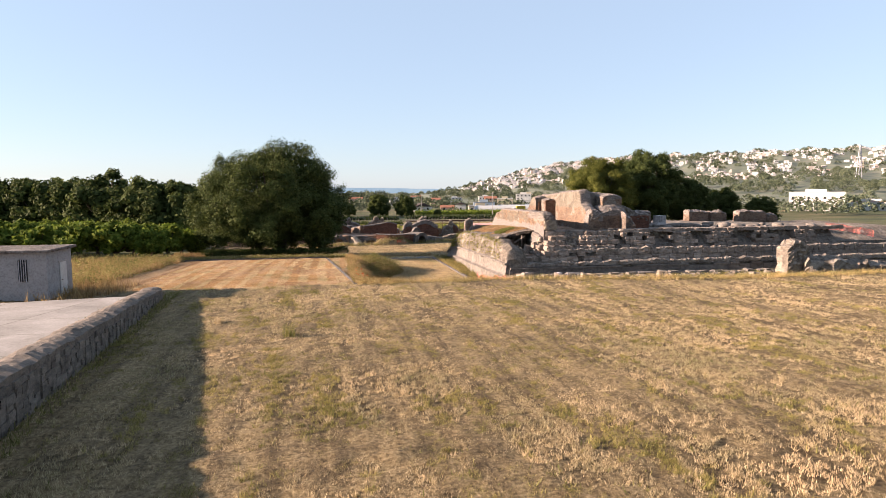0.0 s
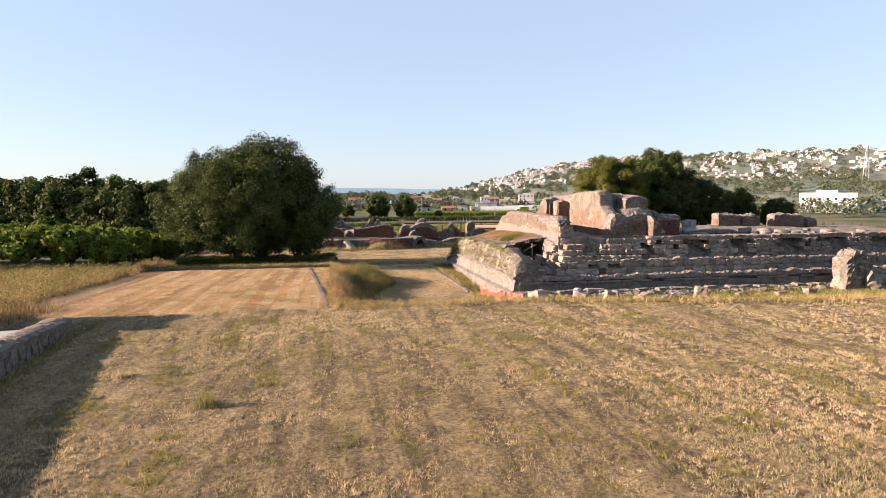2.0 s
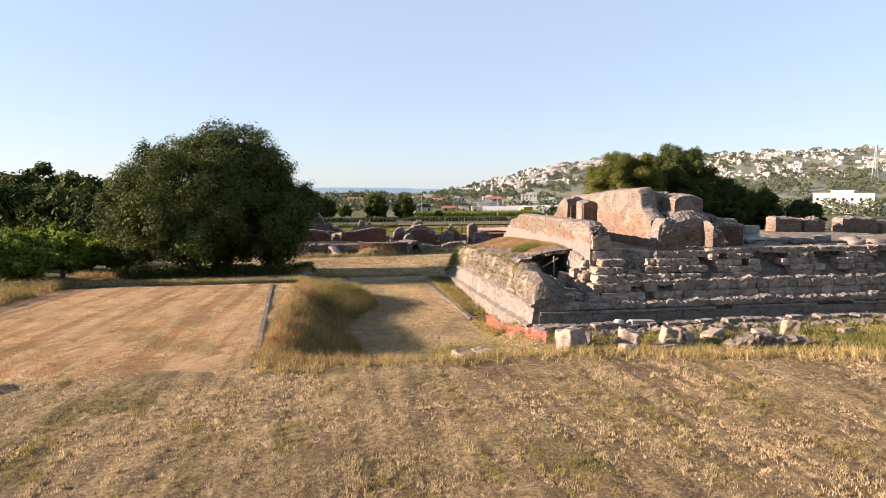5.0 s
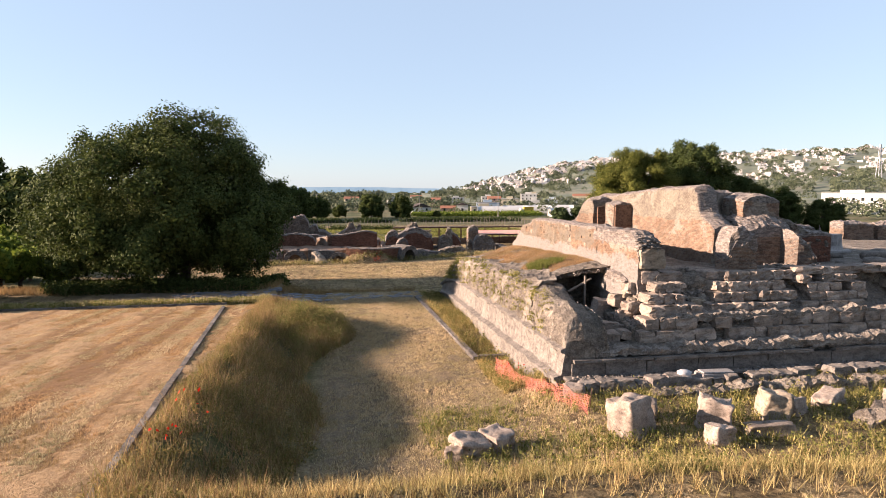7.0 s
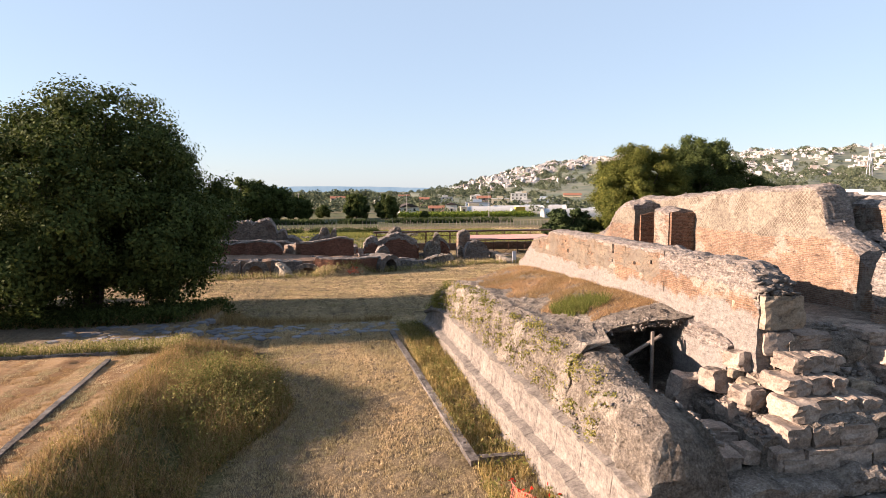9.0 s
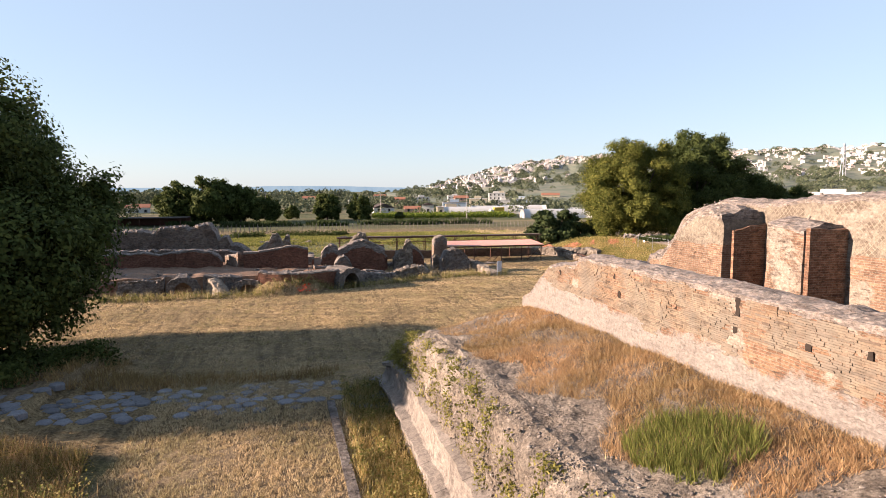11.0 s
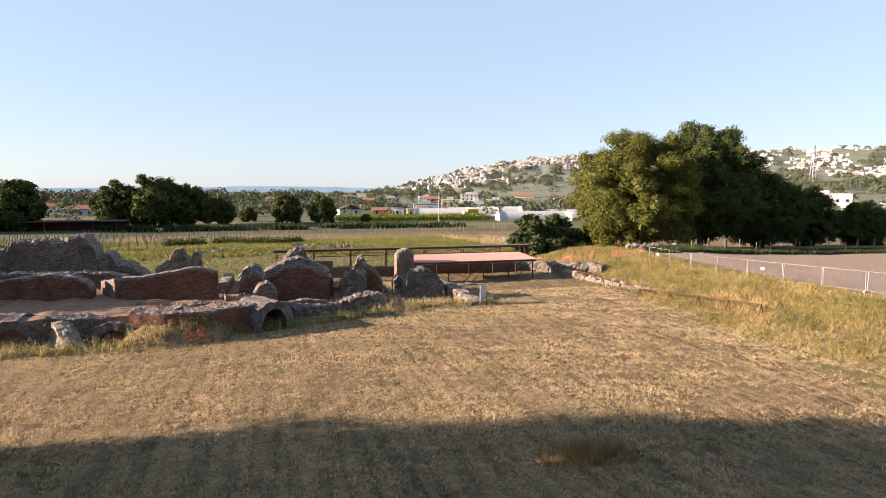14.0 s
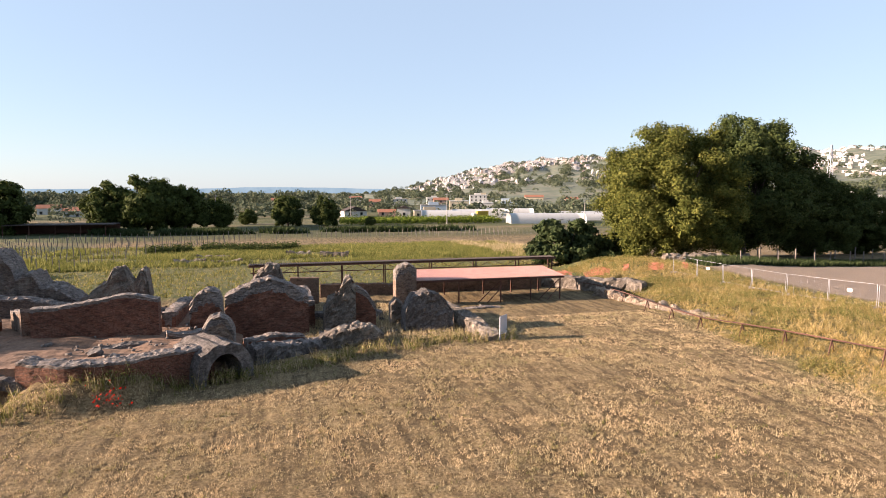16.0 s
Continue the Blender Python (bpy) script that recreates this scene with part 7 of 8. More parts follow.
# clumps of trees on the hill and the plain
def clump_field(name, label, places, mat, seed):
    r = np.random.default_rng(seed)
    pos, size = [], []
    for x, y, z, rad, h in places:
        k = max(50, int(120 * rad / 4))
        d = r.normal(size=(k, 3))
        d /= np.linalg.norm(d, axis=1)[:, None]
        d[:, 2] = np.abs(d[:, 2])
        pos.append(np.array([x, y, z + 0.25 * h]) + d * np.array([rad, rad, h * 0.75]) * r.uniform(0.75, 1.05, (k, 1)))
        size.append(np.full(k, rad * 0.155))
    pos, size = np.concatenate(pos), np.concatenate(size)
    return tagged(new(name, fast_mesh(name, leaves_array(pos, size, r, 0.6), 4, mat)), label, "trees", kind="stuff")


# leaf colours greyed to carry the haze over hill and plain
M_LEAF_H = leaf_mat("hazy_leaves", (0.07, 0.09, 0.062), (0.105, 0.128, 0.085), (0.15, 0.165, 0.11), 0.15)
pl = []
r = np.random.default_rng(210)
for _ in range(2400):
    a, rr_ = r.uniform(9, 56), r.uniform(700, 1960)
    if smooth_noise(np.array([a * 2.0]), np.array([rr_ / 60.0]), 3.0, 211)[0] < -0.1:
        continue
    x, y = polar(rr_, a)
    s = r.uniform(2.5, 7)
    pl.append((x, y, float(hill_z(a, rr_)), s, s * r.uniform(1.0, 1.7)))
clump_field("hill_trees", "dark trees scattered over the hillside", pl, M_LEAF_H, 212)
pl = []
for _ in range(1150):
    a, rr_ = r.uniform(-34, 52), 330 * (6.0 ** r.random())
    x, y = polar(rr_, a)
    if rr_ < 360 and -2 < a < 22:
        continue
    s = r.uniform(2.0, 5.5) * (1 + rr_ / 2500)
    pl.append((x, y, -3 if a < 8 or rr_ < 500 else float(max(-3, hill_z(a, rr_))), s, s * r.uniform(0.9, 1.8)))
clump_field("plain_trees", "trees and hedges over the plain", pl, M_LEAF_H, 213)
# wooded skyline on the west side
pl = []
for _ in range(420):
    a = r.uniform(-38, 6)
    rr_ = r.uniform(420, 520) + 6 * (a + 38)
    x, y = polar(rr_, a)
    s = r.uniform(4, 8)
    pl.append((x, y, -3, s, s * r.uniform(1.2, 2.0)))
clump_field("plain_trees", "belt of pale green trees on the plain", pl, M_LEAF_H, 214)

# far ridge: a sheet that glows by itself, haze blue put into it
M_RIDGE, n, l, b = mat_new("far_ridge_glow", 1.0)
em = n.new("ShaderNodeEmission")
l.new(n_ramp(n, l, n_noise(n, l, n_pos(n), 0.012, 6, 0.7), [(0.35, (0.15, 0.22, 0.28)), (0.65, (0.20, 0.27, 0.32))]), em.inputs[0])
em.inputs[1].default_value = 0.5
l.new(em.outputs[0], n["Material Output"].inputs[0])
rv_, rf_ = [], []
angs = np.linspace(-60, 30, 140)
for a in angs:
    x, y = polar(4100, a)
    t = 22 + 10 * nz(a * 0.12, 0, 1) + 3 * nz(a * 0.6, 3, 1) + 16 * math.exp(-((a - 2) / 6) ** 2)
    rv_ += [(x, y, -20), (x, y, t)]
for i in range(len(angs) - 1):
    rf_.append((2 * i, 2 * i + 2, 2 * i + 3, 2 * i + 1))
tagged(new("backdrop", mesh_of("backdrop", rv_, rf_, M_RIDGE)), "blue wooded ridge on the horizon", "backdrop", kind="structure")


# ---- houses on the plain ----
def house(label, x, y, w, d, h, wall, roof, kind_="flat", ang=0.0, floors=1, group="houses on the plain", cols=3):
    ob = thing("house", label, "house", (0, 0, 0), group)
    part("wall", box_mesh("wall", -w / 2, w / 2, -d / 2, d / 2, -1.5, h, wall), ob)
    if kind_ == "flat":
        part("roof", box_mesh("roof", -w / 2 - 0.2, w / 2 + 0.2, -d / 2 - 0.2, d / 2 + 0.2, h + 0.004, h + 0.3, roof), ob)
        part("roof_parapet", box_mesh("roof_parapet", -w * 0.2, w * 0.18, -d * 0.2, d * 0.2, h + 0.3, h + 1.8, wall), ob)
    else:
        e = 0.45
        hh = h + (d if kind_ == "gable" else w) * 0.2
        if kind_ == "gable":      # ridge along x
            v = [(-w / 2 - e, -d / 2 - e, h), (w / 2 + e, -d / 2 - e, h), (w / 2 + e, d / 2 + e, h), (-w / 2 - e, d / 2 + e, h), (-w / 2 - e, 0, hh), (w / 2 + e, 0, hh)]
            f = [(0, 1, 5, 4), (2, 3, 4, 5), (0, 4, 3), (1, 2, 5), (0, 3, 2, 1)]
        else:                     # gable end in front
            v = [(-w / 2 - e, -d / 2 - e, h), (w / 2 + e, -d / 2 - e, h), (w / 2 + e, d / 2 + e, h), (-w / 2 - e, d / 2 + e, h), (0, -d / 2 - e, hh), (0, d / 2 + e, hh)]
            f = [(0, 4, 5, 3), (1, 2, 5, 4), (0, 1, 4), (2, 3, 5), (0, 3, 2, 1)]
        part("roof", mesh_of("roof", v, f, roof), ob)
    for fl in range(floors):
        for c in range(cols):
            xx = -w / 2 + w * (c + 0.5) / cols
            z0 = 0.9 + fl * 3.0
            if z0 + 1.4 > h:
                continue
            win = part("window", box_mesh("window", xx - 0.55, xx + 0.55, -d / 2 - 0.06, -d / 2 + 0.05, z0, z0 + 1.4, M_GLASSD), ob)
            part("sill", box_mesh("sill", xx - 0.65, xx + 0.65, -d / 2 - 0.16, -d / 2 - 0.02, z0 - 0.12, z0 - 0.03, wall), win)
            if c % 2 == 0:
                part("shutter", box_mesh("shutter", xx + 0.57, xx + 0.95, -d / 2 - 0.08, -d / 2 - 0.01, z0, z0 + 1.4, M_GREYR), win)
    ob.matrix_basis = pose(x, y, -2.6, 0, 0, ang)
    return ob


HOUSES = [
    ("long shed with a grey sheet roof", 53.5, 376, 11, 9, 2.9, M_WHITE, M_GREYSHEET, "end", 8, 1, 2),
    ("pink two-storey house among trees", 80, 481, 7, 8, 5.6, M_PINK, M_TILE, "gable", -10, 2, 2),
    ("low house with a red roof", 69, 372, 8, 7, 2.4, M_PINK, M_TILE, "gable", -8, 1, 2),
    ("white gabled house beside the sheds", 77, 370, 6.2, 9, 4.2, M_WHITE, M_GREYSHEET, "end", -12, 1, 1),
    ("long low beige building", 86, 355, 14.5, 8, 3.4, M_CREAM, M_GREYR, "flat", -10, 1, 4),
    ("pale blue and white block", 102, 411, 14.5, 9, 4.6, M_BLUEW, M_GREYR, "flat", -12, 1, 4),
    ("cream house with a flat roof", 121, 426, 11, 10, 6.6, M_CREAM, M_WHITE, "flat", -15, 2, 3),
    ("pale blue two-storey house", 173, 486, 14, 10, 5.6, M_BLUEW, M_WHITE, "flat", -18, 2, 4),
    ("yellow house on the slope", 254, 624, 17, 11, 7, M_CREAM, M_TILE, "gable", -20, 2, 4),
    ("white villa with a tiled roof", -69, 393, 11, 9, 3.4, M_WHITE, M_TILE, "gable", 10, 1, 3),
    ("white villa with a tiled roof", -91, 426, 10, 9, 3.8, M_WHITE, M_TILE, "gable", 14, 1, 3),
    ("small white house among trees", 96, 718, 12, 9, 5.6, M_WHITE, M_TILE, "gable", -5, 2, 3),
    ("small white house among trees", 120, 606, 14, 9, 5.6, M_WHITE, M_WHITE, "flat", -8, 2, 4),
    ("white house behind the greenhouses", 143, 442, 9, 9, 5.2, M_WHITE, M_WHITE, "flat", -15, 1, 3),
    ("pink house on the slope", 248, 535, 10, 10, 6, M_PINK, M_TILE, "gable", -22, 2, 3),
    ("cream house among trees", 20, 560, 12, 9, 5.6, M_CREAM, M_TILE, "gable", 0, 2, 3),
    ("white farmhouse on the plain", 52, 520, 10, 9, 5.6, M_WHITE, M_WHITE, "flat", 0, 2, 3),
    ("white block of flats", 190, 600, 15, 10, 9, M_WHITE, M_WHITE, "flat", -16, 3, 4),
    ("cream block of flats", 215, 660, 15, 10, 9, M_CREAM, M_WHITE, "flat", -16, 3, 4),
    ("white block of flats", 160, 640, 14, 10, 6.5, M_WHITE, M_WHITE, "flat", -12, 2, 4),
    ("pink house among trees", 140, 540, 11, 10, 5.6, M_PINK, M_TILE, "gable", -12, 2, 3),
]
for lab, x, y, w, d, h, wl_m, rf_m, kd, ang, fl, cols in HOUSES:
    house(lab, x, y, w, d, h, wl_m, rf_m, kd, ang, fl, cols=cols)
hw = house("large white commercial building with a flat roof", 272, 309, 27, 18, 10.6, M_WHITE, M_WHITE, "flat", -40, 3, cols=7)
hr_ = house("white annex with a red fascia", 300, 300, 24, 12, 5.0, M_WHITE, M_TILE, "flat", -40, 1, cols=5)


def tunnel(label, x, y, length, w, h, ang):
    """Plastic greenhouse: a film vault on hoops, closed at both ends."""
    ob = thing("greenhouse", label, "greenhouse", (0, 0, 0), "greenhouses")
    k, m = 12, 9
    v, f = [], []
    for i in range(m + 1):
        for j in range(k + 1):
            t = math.pi * j / k
            v.append((-length / 2 + length * i / m, -w / 2 * math.cos(t), h * math.sin(t) ** 0.75 * (1 + 0.015 * math.sin(i * 2.1))))
    for i in range(m):
        for j in range(k):
            a = i * (k + 1) + j
            f.append((a, a + 1, a + k + 2, a + k + 1))
    f += [tuple(range(k + 1)), tuple(range(m * (k + 1) + k, m * (k + 1) - 1, -1))]
    part("film", mesh_of("film", v, f, M_FILM, True), ob)
    for i in range(0, m + 1, 3):
        hv_ = []
        for j in range(k + 1):
            t = math.pi * j / k
            hv_.append(Vector((-length / 2 + length * i / m, -(w / 2 + 0.05) * math.cos(t), (h + 0.05) * math.sin(t) ** 0.75)))
        vs, fs = [], []
        for q in hv_:
            vs += [q + Vector((-0.05, 0, 0)), q + Vector((0.05, 0, 0))]
        for j in range(k):
            fs.append((2 * j, 2 * j + 1, 2 * j + 3, 2 * j + 2))
        part("hoop", mesh_of("hoop", vs, fs, M_GALV), ob)
    ob.matrix_basis = pose(x, y, -2.6, 0, 0, ang)
    return ob


tunnel("white plastic tunnel greenhouse", 92, 340, 26, 8, 4.0, -12)
tunnel("white plastic tunnel greenhouse", 108, 348, 26, 8, 4.2, -12)
tunnel("white plastic tunnel greenhouse", 124, 352, 22, 8, 4.4, -14)
tunnel("long white plastic tunnel greenhouse", 119, 300, 30, 8.5, 3.9, -6)
tunnel("long white plastic tunnel greenhouse", 150, 318, 60, 9, 3.1, -10)
tunnel("long white plastic tunnel greenhouse", 168, 338, 60, 9, 3.1, -10)


def pole(label, x, y, h, arm=True):
    ob = thing("utility_pole", label, "pole", (0, 0, 0), "utility poles")
    z = gz(x, y)
    part("shaft", rod_mesh("shaft", (x, y, z - 0.5), (x, y, z + h), 0.16, M_CONC, 6, 0.10), ob)
    if arm:
        part("crossarm", box_mesh("crossarm", x - 0.6, x + 0.6, y - 0.06, y + 0.06, z + h - 0.5, z + h - 0.38, M_GALV), ob)
    return ob


POLES = [(72, 274, 11.5), (-1.5, 300, 11.0), (128, 286, 9.0), (47, 330, 10.5), (146, 300, 9.0), (-61, 305, 10)]
for x, y, h in POLES:
    pole("grey concrete utility pole", x, y, h)
wire = thing("overhead_wire", "thin overhead wire between poles", "wire")
for (xa, ya, h1), (xb, yb, h2) in ((POLES[1], POLES[3]), (POLES[3], POLES[0]), (POLES[2], POLES[4])):
    za, zb = gz(xa, ya) + h1 - 0.4, gz(xb, yb) + h2 - 0.4
    prev = None
    for i in range(9):
        f = i / 8
        q = (xa + (xb - xa) * f, ya + (yb - ya) * f, za + (zb - za) * f - 4 * 1.2 * f * (1 - f))
        if prev:
            part("wire_span", rod_mesh("wire_span", prev, q, 0.02, M_DARKWOOD, 4), wire)
        prev = q
mast = thing("lattice_mast", "steel lattice mast on the slope", "mast")
for k in range(4):
    sx, sy = (1 if k % 2 else -1), (1 if k > 1 else -1)
    part("mast_leg", rod_mesh("mast_leg", (620 + sx * 3, 640 + sy * 3, 5), (620 + sx * 0.5, 640 + sy * 0.5, 62), 0.35, M_GALV, 4), mast)
for k in range(9):
    w_ = 3 - 2.5 * k / 9
    part("mast_brace", rod_mesh("mast_brace", (620 - w_, 640 - w_, 8 + 6 * k), (620 + w_, 640 - w_, 14 + 6 * k), 0.2, M_GALV, 4), mast)
# dark open shed and low sheds on the plain
shed = thing("open_shed", "long low dark shed with a blue-grey roof", "shed")
part("roof", box_mesh("roof", -75, -24, 262, 270, 0.6, 0.85, M_GREYSHEET), shed)
for x in range(-74, -24, 6):
    part("post", box_mesh("post", x, x + 0.2, 262.2, 262.4, -2.7, 0.6, M_RUST), shed)
part("back_wall", box_mesh("back_wall", -75, -24, 269.6, 269.9, -2.7, 0.6, M_RUST), shed)
van = thing("yellow_lorry", "yellow lorry parked by the greenhouses", "lorry")
part("box_body", box_mesh("box_body", 99.5, 104.5, 326, 328.4, -1.7, 1.4, M_YELLOW, 0.1), van)
part("cab", box_mesh("cab", 97.6, 99.4, 326, 328.4, -1.9, 0.5, M_WHITE, 0.25), van)
for x in (98.4, 103.2):
    part("wheel", rod_mesh("wheel", (x, 325.9, -2.1), (x, 326.3, -2.1), 0.5, M_GLASSD, 10), van)

# stakes of young vines
def stakes(name, label, rows):
    vs, fs = [], []
    r = np.random.default_rng(230)
    for x, y in rows:
        z = gz(x, y)
        h, w_ = r.uniform(1.3, 1.8), 0.05
        tx = r.normal(0, 0.05)
        base = len(vs)
        for zz, o in ((z - 0.1, 0), (z + h, tx)):
            vs += [(x - w_ + o, y - w_, zz), (x + w_ + o, y - w_, zz), (x + w_ + o, y + w_, zz), (x - w_ + o, y + w_, zz)]
        fs += [(base, base + 1, base + 5, base + 4), (base + 1, base + 2, base + 6, base + 5), (base + 2, base + 3, base + 7, base + 6), (base + 3, base, base + 4, base + 7), (base + 4, base + 5, base + 6, base + 7)]
    return tagged(new(name, mesh_of(name, vs, fs, M_DARKWOOD)), label, "stakes", kind="stuff")


rows = []
for i in range(12):
    for j in range(22):
        rows.append((-60 + i * 4.6 + j * 0.9, 172 + j * 3.2))
for j in range(95):
    rows.append((-30 + j * 1.25, 246 + 0.06 * j))
    rows.append((-28 + j * 1.25, 238 + 0.05 * j))
stakes("vine_stakes", "rows of grey vine stakes on the plain", rows)
rows = [(70 + j * 2.6, 139.5 + 0.25 * math.sin(j * 3)) for j in range(24)] + [(74 + j * 3.1, 145 + 0.25 * math.sin(j * 5)) for j in range(18)]
stakes("vine_stakes", "pale stakes along the ploughed field", rows)
low_crop = scatter(5200, 64, 135, 137.5, 141.5, lambda x, y, r: r.random(len(x)) < 0.9, 232)
grass("low_crop", "dark green low crop along the ploughed field", low_crop, 0.3, 0.7, 0.16, M_LEAF_F, 0.4, 6, 233)
hedge_pts = scatter(4200, -30, 78, 262, 268, lambda x, y, r: (smooth_noise(x, y, 5, 234) > -0.2), 235)
grass("hedge_growth", "dark scrub along the far track", hedge_pts, 0.8, 2.2, 0.5, M_LEAF_F, 0.4, 3, 236)

# ---- paved terrace, retaining wall and hut ----
def terrace_z(y):
    return float(np.interp(y, [-10, 5, 16, 37.5, 45], [5.3, 5.1, 4.75, 3.72, 3.5]))


def wall_x(y):
    return -8.3 - 0.085 * (y - 16.4)


ys = np.linspace(-8, 37.4, 90)
vs, fs = [], []
xs_off = [0.0, 0.6, 2, 4, 7, 11, 16, 24, 34]
for y in ys:
    for o in xs_off:
        yy = y - 0.22 * o * (1 if y > 25 else 0) * (y - 25) / 12.4
        vs.append((wall_x(y) - 0.25 - o, yy, terrace_z(yy) - 0.05 + 0.02 * nz(o, y, 5, 0.6)))
m = len(xs_off)
for i in range(len(ys) - 1):
    for j in range(m - 1):
        a = i * m + j
        fs.append((a, a + m, a + m + 1, a + 1))
rim = [i * m for i in range(len(ys))] + [(len(ys) - 1) * m + j for j in range(1, m)]
base = len(vs)
for v in rim:
    vs.append((vs[v][0], vs[v][1], vs[v][2] - 1.8))
for i in range(len(rim) - 1):
    fs.append((rim[i], base + i, base + i + 1, rim[i + 1]))
M_SLAB, n, l, b = mat_new("paved_yard", 0.85)
p = n_pos(n)
c = n_ramp(n, l, n_noise(n, l, p, 0.35, 6, 0.65, 0.4), [(0.35, (0.30, 0.28, 0.26)), (0.6, (0.45, 0.42, 0.40)), (0.75, (0.52, 0.49, 0.46))])
c = n_mix(n, l, 0.7, c, n_ramp(n, l, n_noise(n, l, p, 9, 7, 0.7), [(0.35, (0.7, 0.68, 0.66)), (0.6, (1.08, 1.07, 1.05))]), "MULTIPLY")
br = n.new("ShaderNodeTexBrick")
br.offset = 0.0
for k_, v_ in (("Scale", 1.0), ("Mortar Size", 0.03), ("Brick Width", 4.0), ("Row Height", 4.0)):
    br.inputs[k_].default_value = v_
br.inputs["Color1"].default_value = br.inputs["Color2"].default_value = (1, 1, 1, 1)
br.inputs["Mortar"].default_value = (0.5, 0.5, 0.42, 1)
l.new(n_map(n, l, p, (1, 1, 1), (0, 0, 5)), br.inputs["Vector"])
coat(n, l, b, n_mix(n, l, 1.0, c, br.outputs[0], "MULTIPLY"), 0.64)
n_bump(n, l, b, n_noise(n, l, p, 14, 6), 0.3, 0.02)
tagged(new("pavement", mesh_of("pavement", vs, fs, M_SLAB)), "worn pale concrete yard on the terrace", "pavement", kind="structure")
# stone colour darkened for the shaded face of the retaining wall
M_WALLST = rough_mat("shaded_wall_stone", (0.09, 0.075, 0.06), (0.17, 0.145, 0.115), (0.27, 0.235, 0.19), 1.5, 16, 0.9, 0.05)
rw = [(wall_x(y) - 0.3, y, terrace_z(y) + 0.3) for y in np.linspace(-8, 37.4, 24)]
retaining = tagged(new("retaining_wall", ruin_mesh("retaining_wall", rw, 1.1, 2.8, M_WASHED, 0.2, 0.06, 0.04, 0.1, 41.0)), "low retaining wall of rough stone beside the field", "wall", kind="structure")
V_WALL = stone_variants("wall_stone", M_WALLST, 6, 0.09, 0.03, 7)
rb2 = random.Random(9)
y = 4.0
while y < 36.5:
    z = 3.6 - 0.012 * y
    while z < terrace_z(y) - 0.02:
        h = rb2.uniform(0.14, 0.26)
        w = rb2.uniform(0.25, 0.55)
        ob = part("wall_stone", rb2.choice(V_WALL), retaining)
        ob.matrix_basis = pose(wall_x(y) + 0.24 + rb2.uniform(-0.03, 0.03), y + rb2.uniform(-0.06, 0.06), z + h / 2, rb2.uniform(-2, 2), rb2.uniform(-2, 2), rb2.uniform(-2, 2) + 5) @ Matrix.Diagonal((0.12, w, h * 0.98, 1))
        z += h
    y += rb2.uniform(0.34, 0.5) if y < 22 else rb2.uniform(0.5, 0.7)
yard_edge = np.array([(wall_x(v) - 0.5 - abs(np.random.default_rng(int(v * 100)).normal(0, 0.25)), v, terrace_z(v)) for v in np.linspace(5, 36, 420)])
grass("yard_grass", "dry grass along the wall top", yard_edge, 0.05, 0.25, 0.03, M_WEED, 0.5, 5, 250)
yb = np.array([(wall_x(v) + 0.5 + 0.3 * math.sin(v * 9), v, gz(wall_x(v) + 0.5, v)) for v in np.linspace(5, 40, 500)])
grass("wall_foot_grass", "green grass at the foot of the retaining wall", yb, 0.08, 0.3, 0.03, M_WEED, 0.4, 6, 251)

hut = thing("hut", "small plastered hut with a flat concrete roof", "hut")
gzh = 3.35
part("wall", box_mesh("wall", -23.5, -16.4, 38.7, 42.1, gzh - 0.5, 6.15, M_PLASTER), hut)
part("roof", box_mesh("roof", -23.9, -16.15, 38.4, 42.4, 6.154, 6.32, M_RUBBLE_D, 0.03), hut)
dr = part("door", box_mesh("door", -16.39, -16.33, 40.3, 41.2, gzh + 0.05, 5.4, M_PANELW, 0.01), hut, "pale painted metal door")
part("door_handle", box_mesh("door_handle", -16.34, -16.28, 40.4, 40.5, gzh + 0.95, gzh + 1.0, M_RUST), dr)
part("door_frame", box_mesh("door_frame", -16.38, -16.34, 40.2, 41.3, 5.4, 5.5, M_CONC), dr)
wn_ = part("window", box_mesh("window", -17.9, -17.42, 38.66, 38.72, 4.5, 5.75, M_GLASSD), hut)
for k in range(4):
    part("window_bar", rod_mesh("window_bar", (-17.84 + 0.12 * k, 38.63, 4.47), (-17.84 + 0.12 * k, 38.63, 5.77), 0.018, M_GALV, 5), wn_)
hb = scatter(1500, -22, -12, 37.2, 46, lambda x, y, r: (np.hypot(x + 15.5, (y - 42) * 0.5) < 2.6 * r.random(len(x)) + 0.4) & ~((x < -16.3) & (y > 38.6) & (y < 42.2)), 252)
grass("hut_weeds", "brown and green weeds round the hut", hb, 0.2, 0.8, 0.04, M_BRUSH, 0.3, 7, 253)
lb = scatter(9000, -34, -14, 44, 74, lambda x, y, r: (x < -14.8 - 0.02 * y) & (smooth_noise(x, y, 2.5, 80) > r.uniform(-1.1, 0.6, len(x))), 254)
grass("verge_weeds", "rough brown weeds between field and orchard", lb, 0.3, 1.0, 0.03, M_BRUSH, 0.4, 6, 255)
leafy("verge_weeds", "rough green weeds between field and orchard", lb[::2], 0.3, 1.1, 0.07, M_WEED, 12, 0.25, 256)

# ---- kerbs and the paved road ----
kerb = thing("field_kerb", "low pale stone kerb along the mown field", "kerb")
V_KERB = stone_variants("kerb_stone", M_RUBBLE_D, 4, 0.08, 0.02, 12)
for k in range(44):
    f = k / 44
    x, y = 1.35 - 2.2 * f, 42.0 + 28.0 * f
    ob = part("kerb_stone", V_KERB[k % 4], kerb)
    ob.matrix_basis = pose(x, y, gz(x, y) - 0.01 + rb2.uniform(-0.02, 0.02), 0, 0, 4.5 + rb2.uniform(-1, 1)) @ Matrix.Diagonal((0.2, 0.64, 0.2, 1))
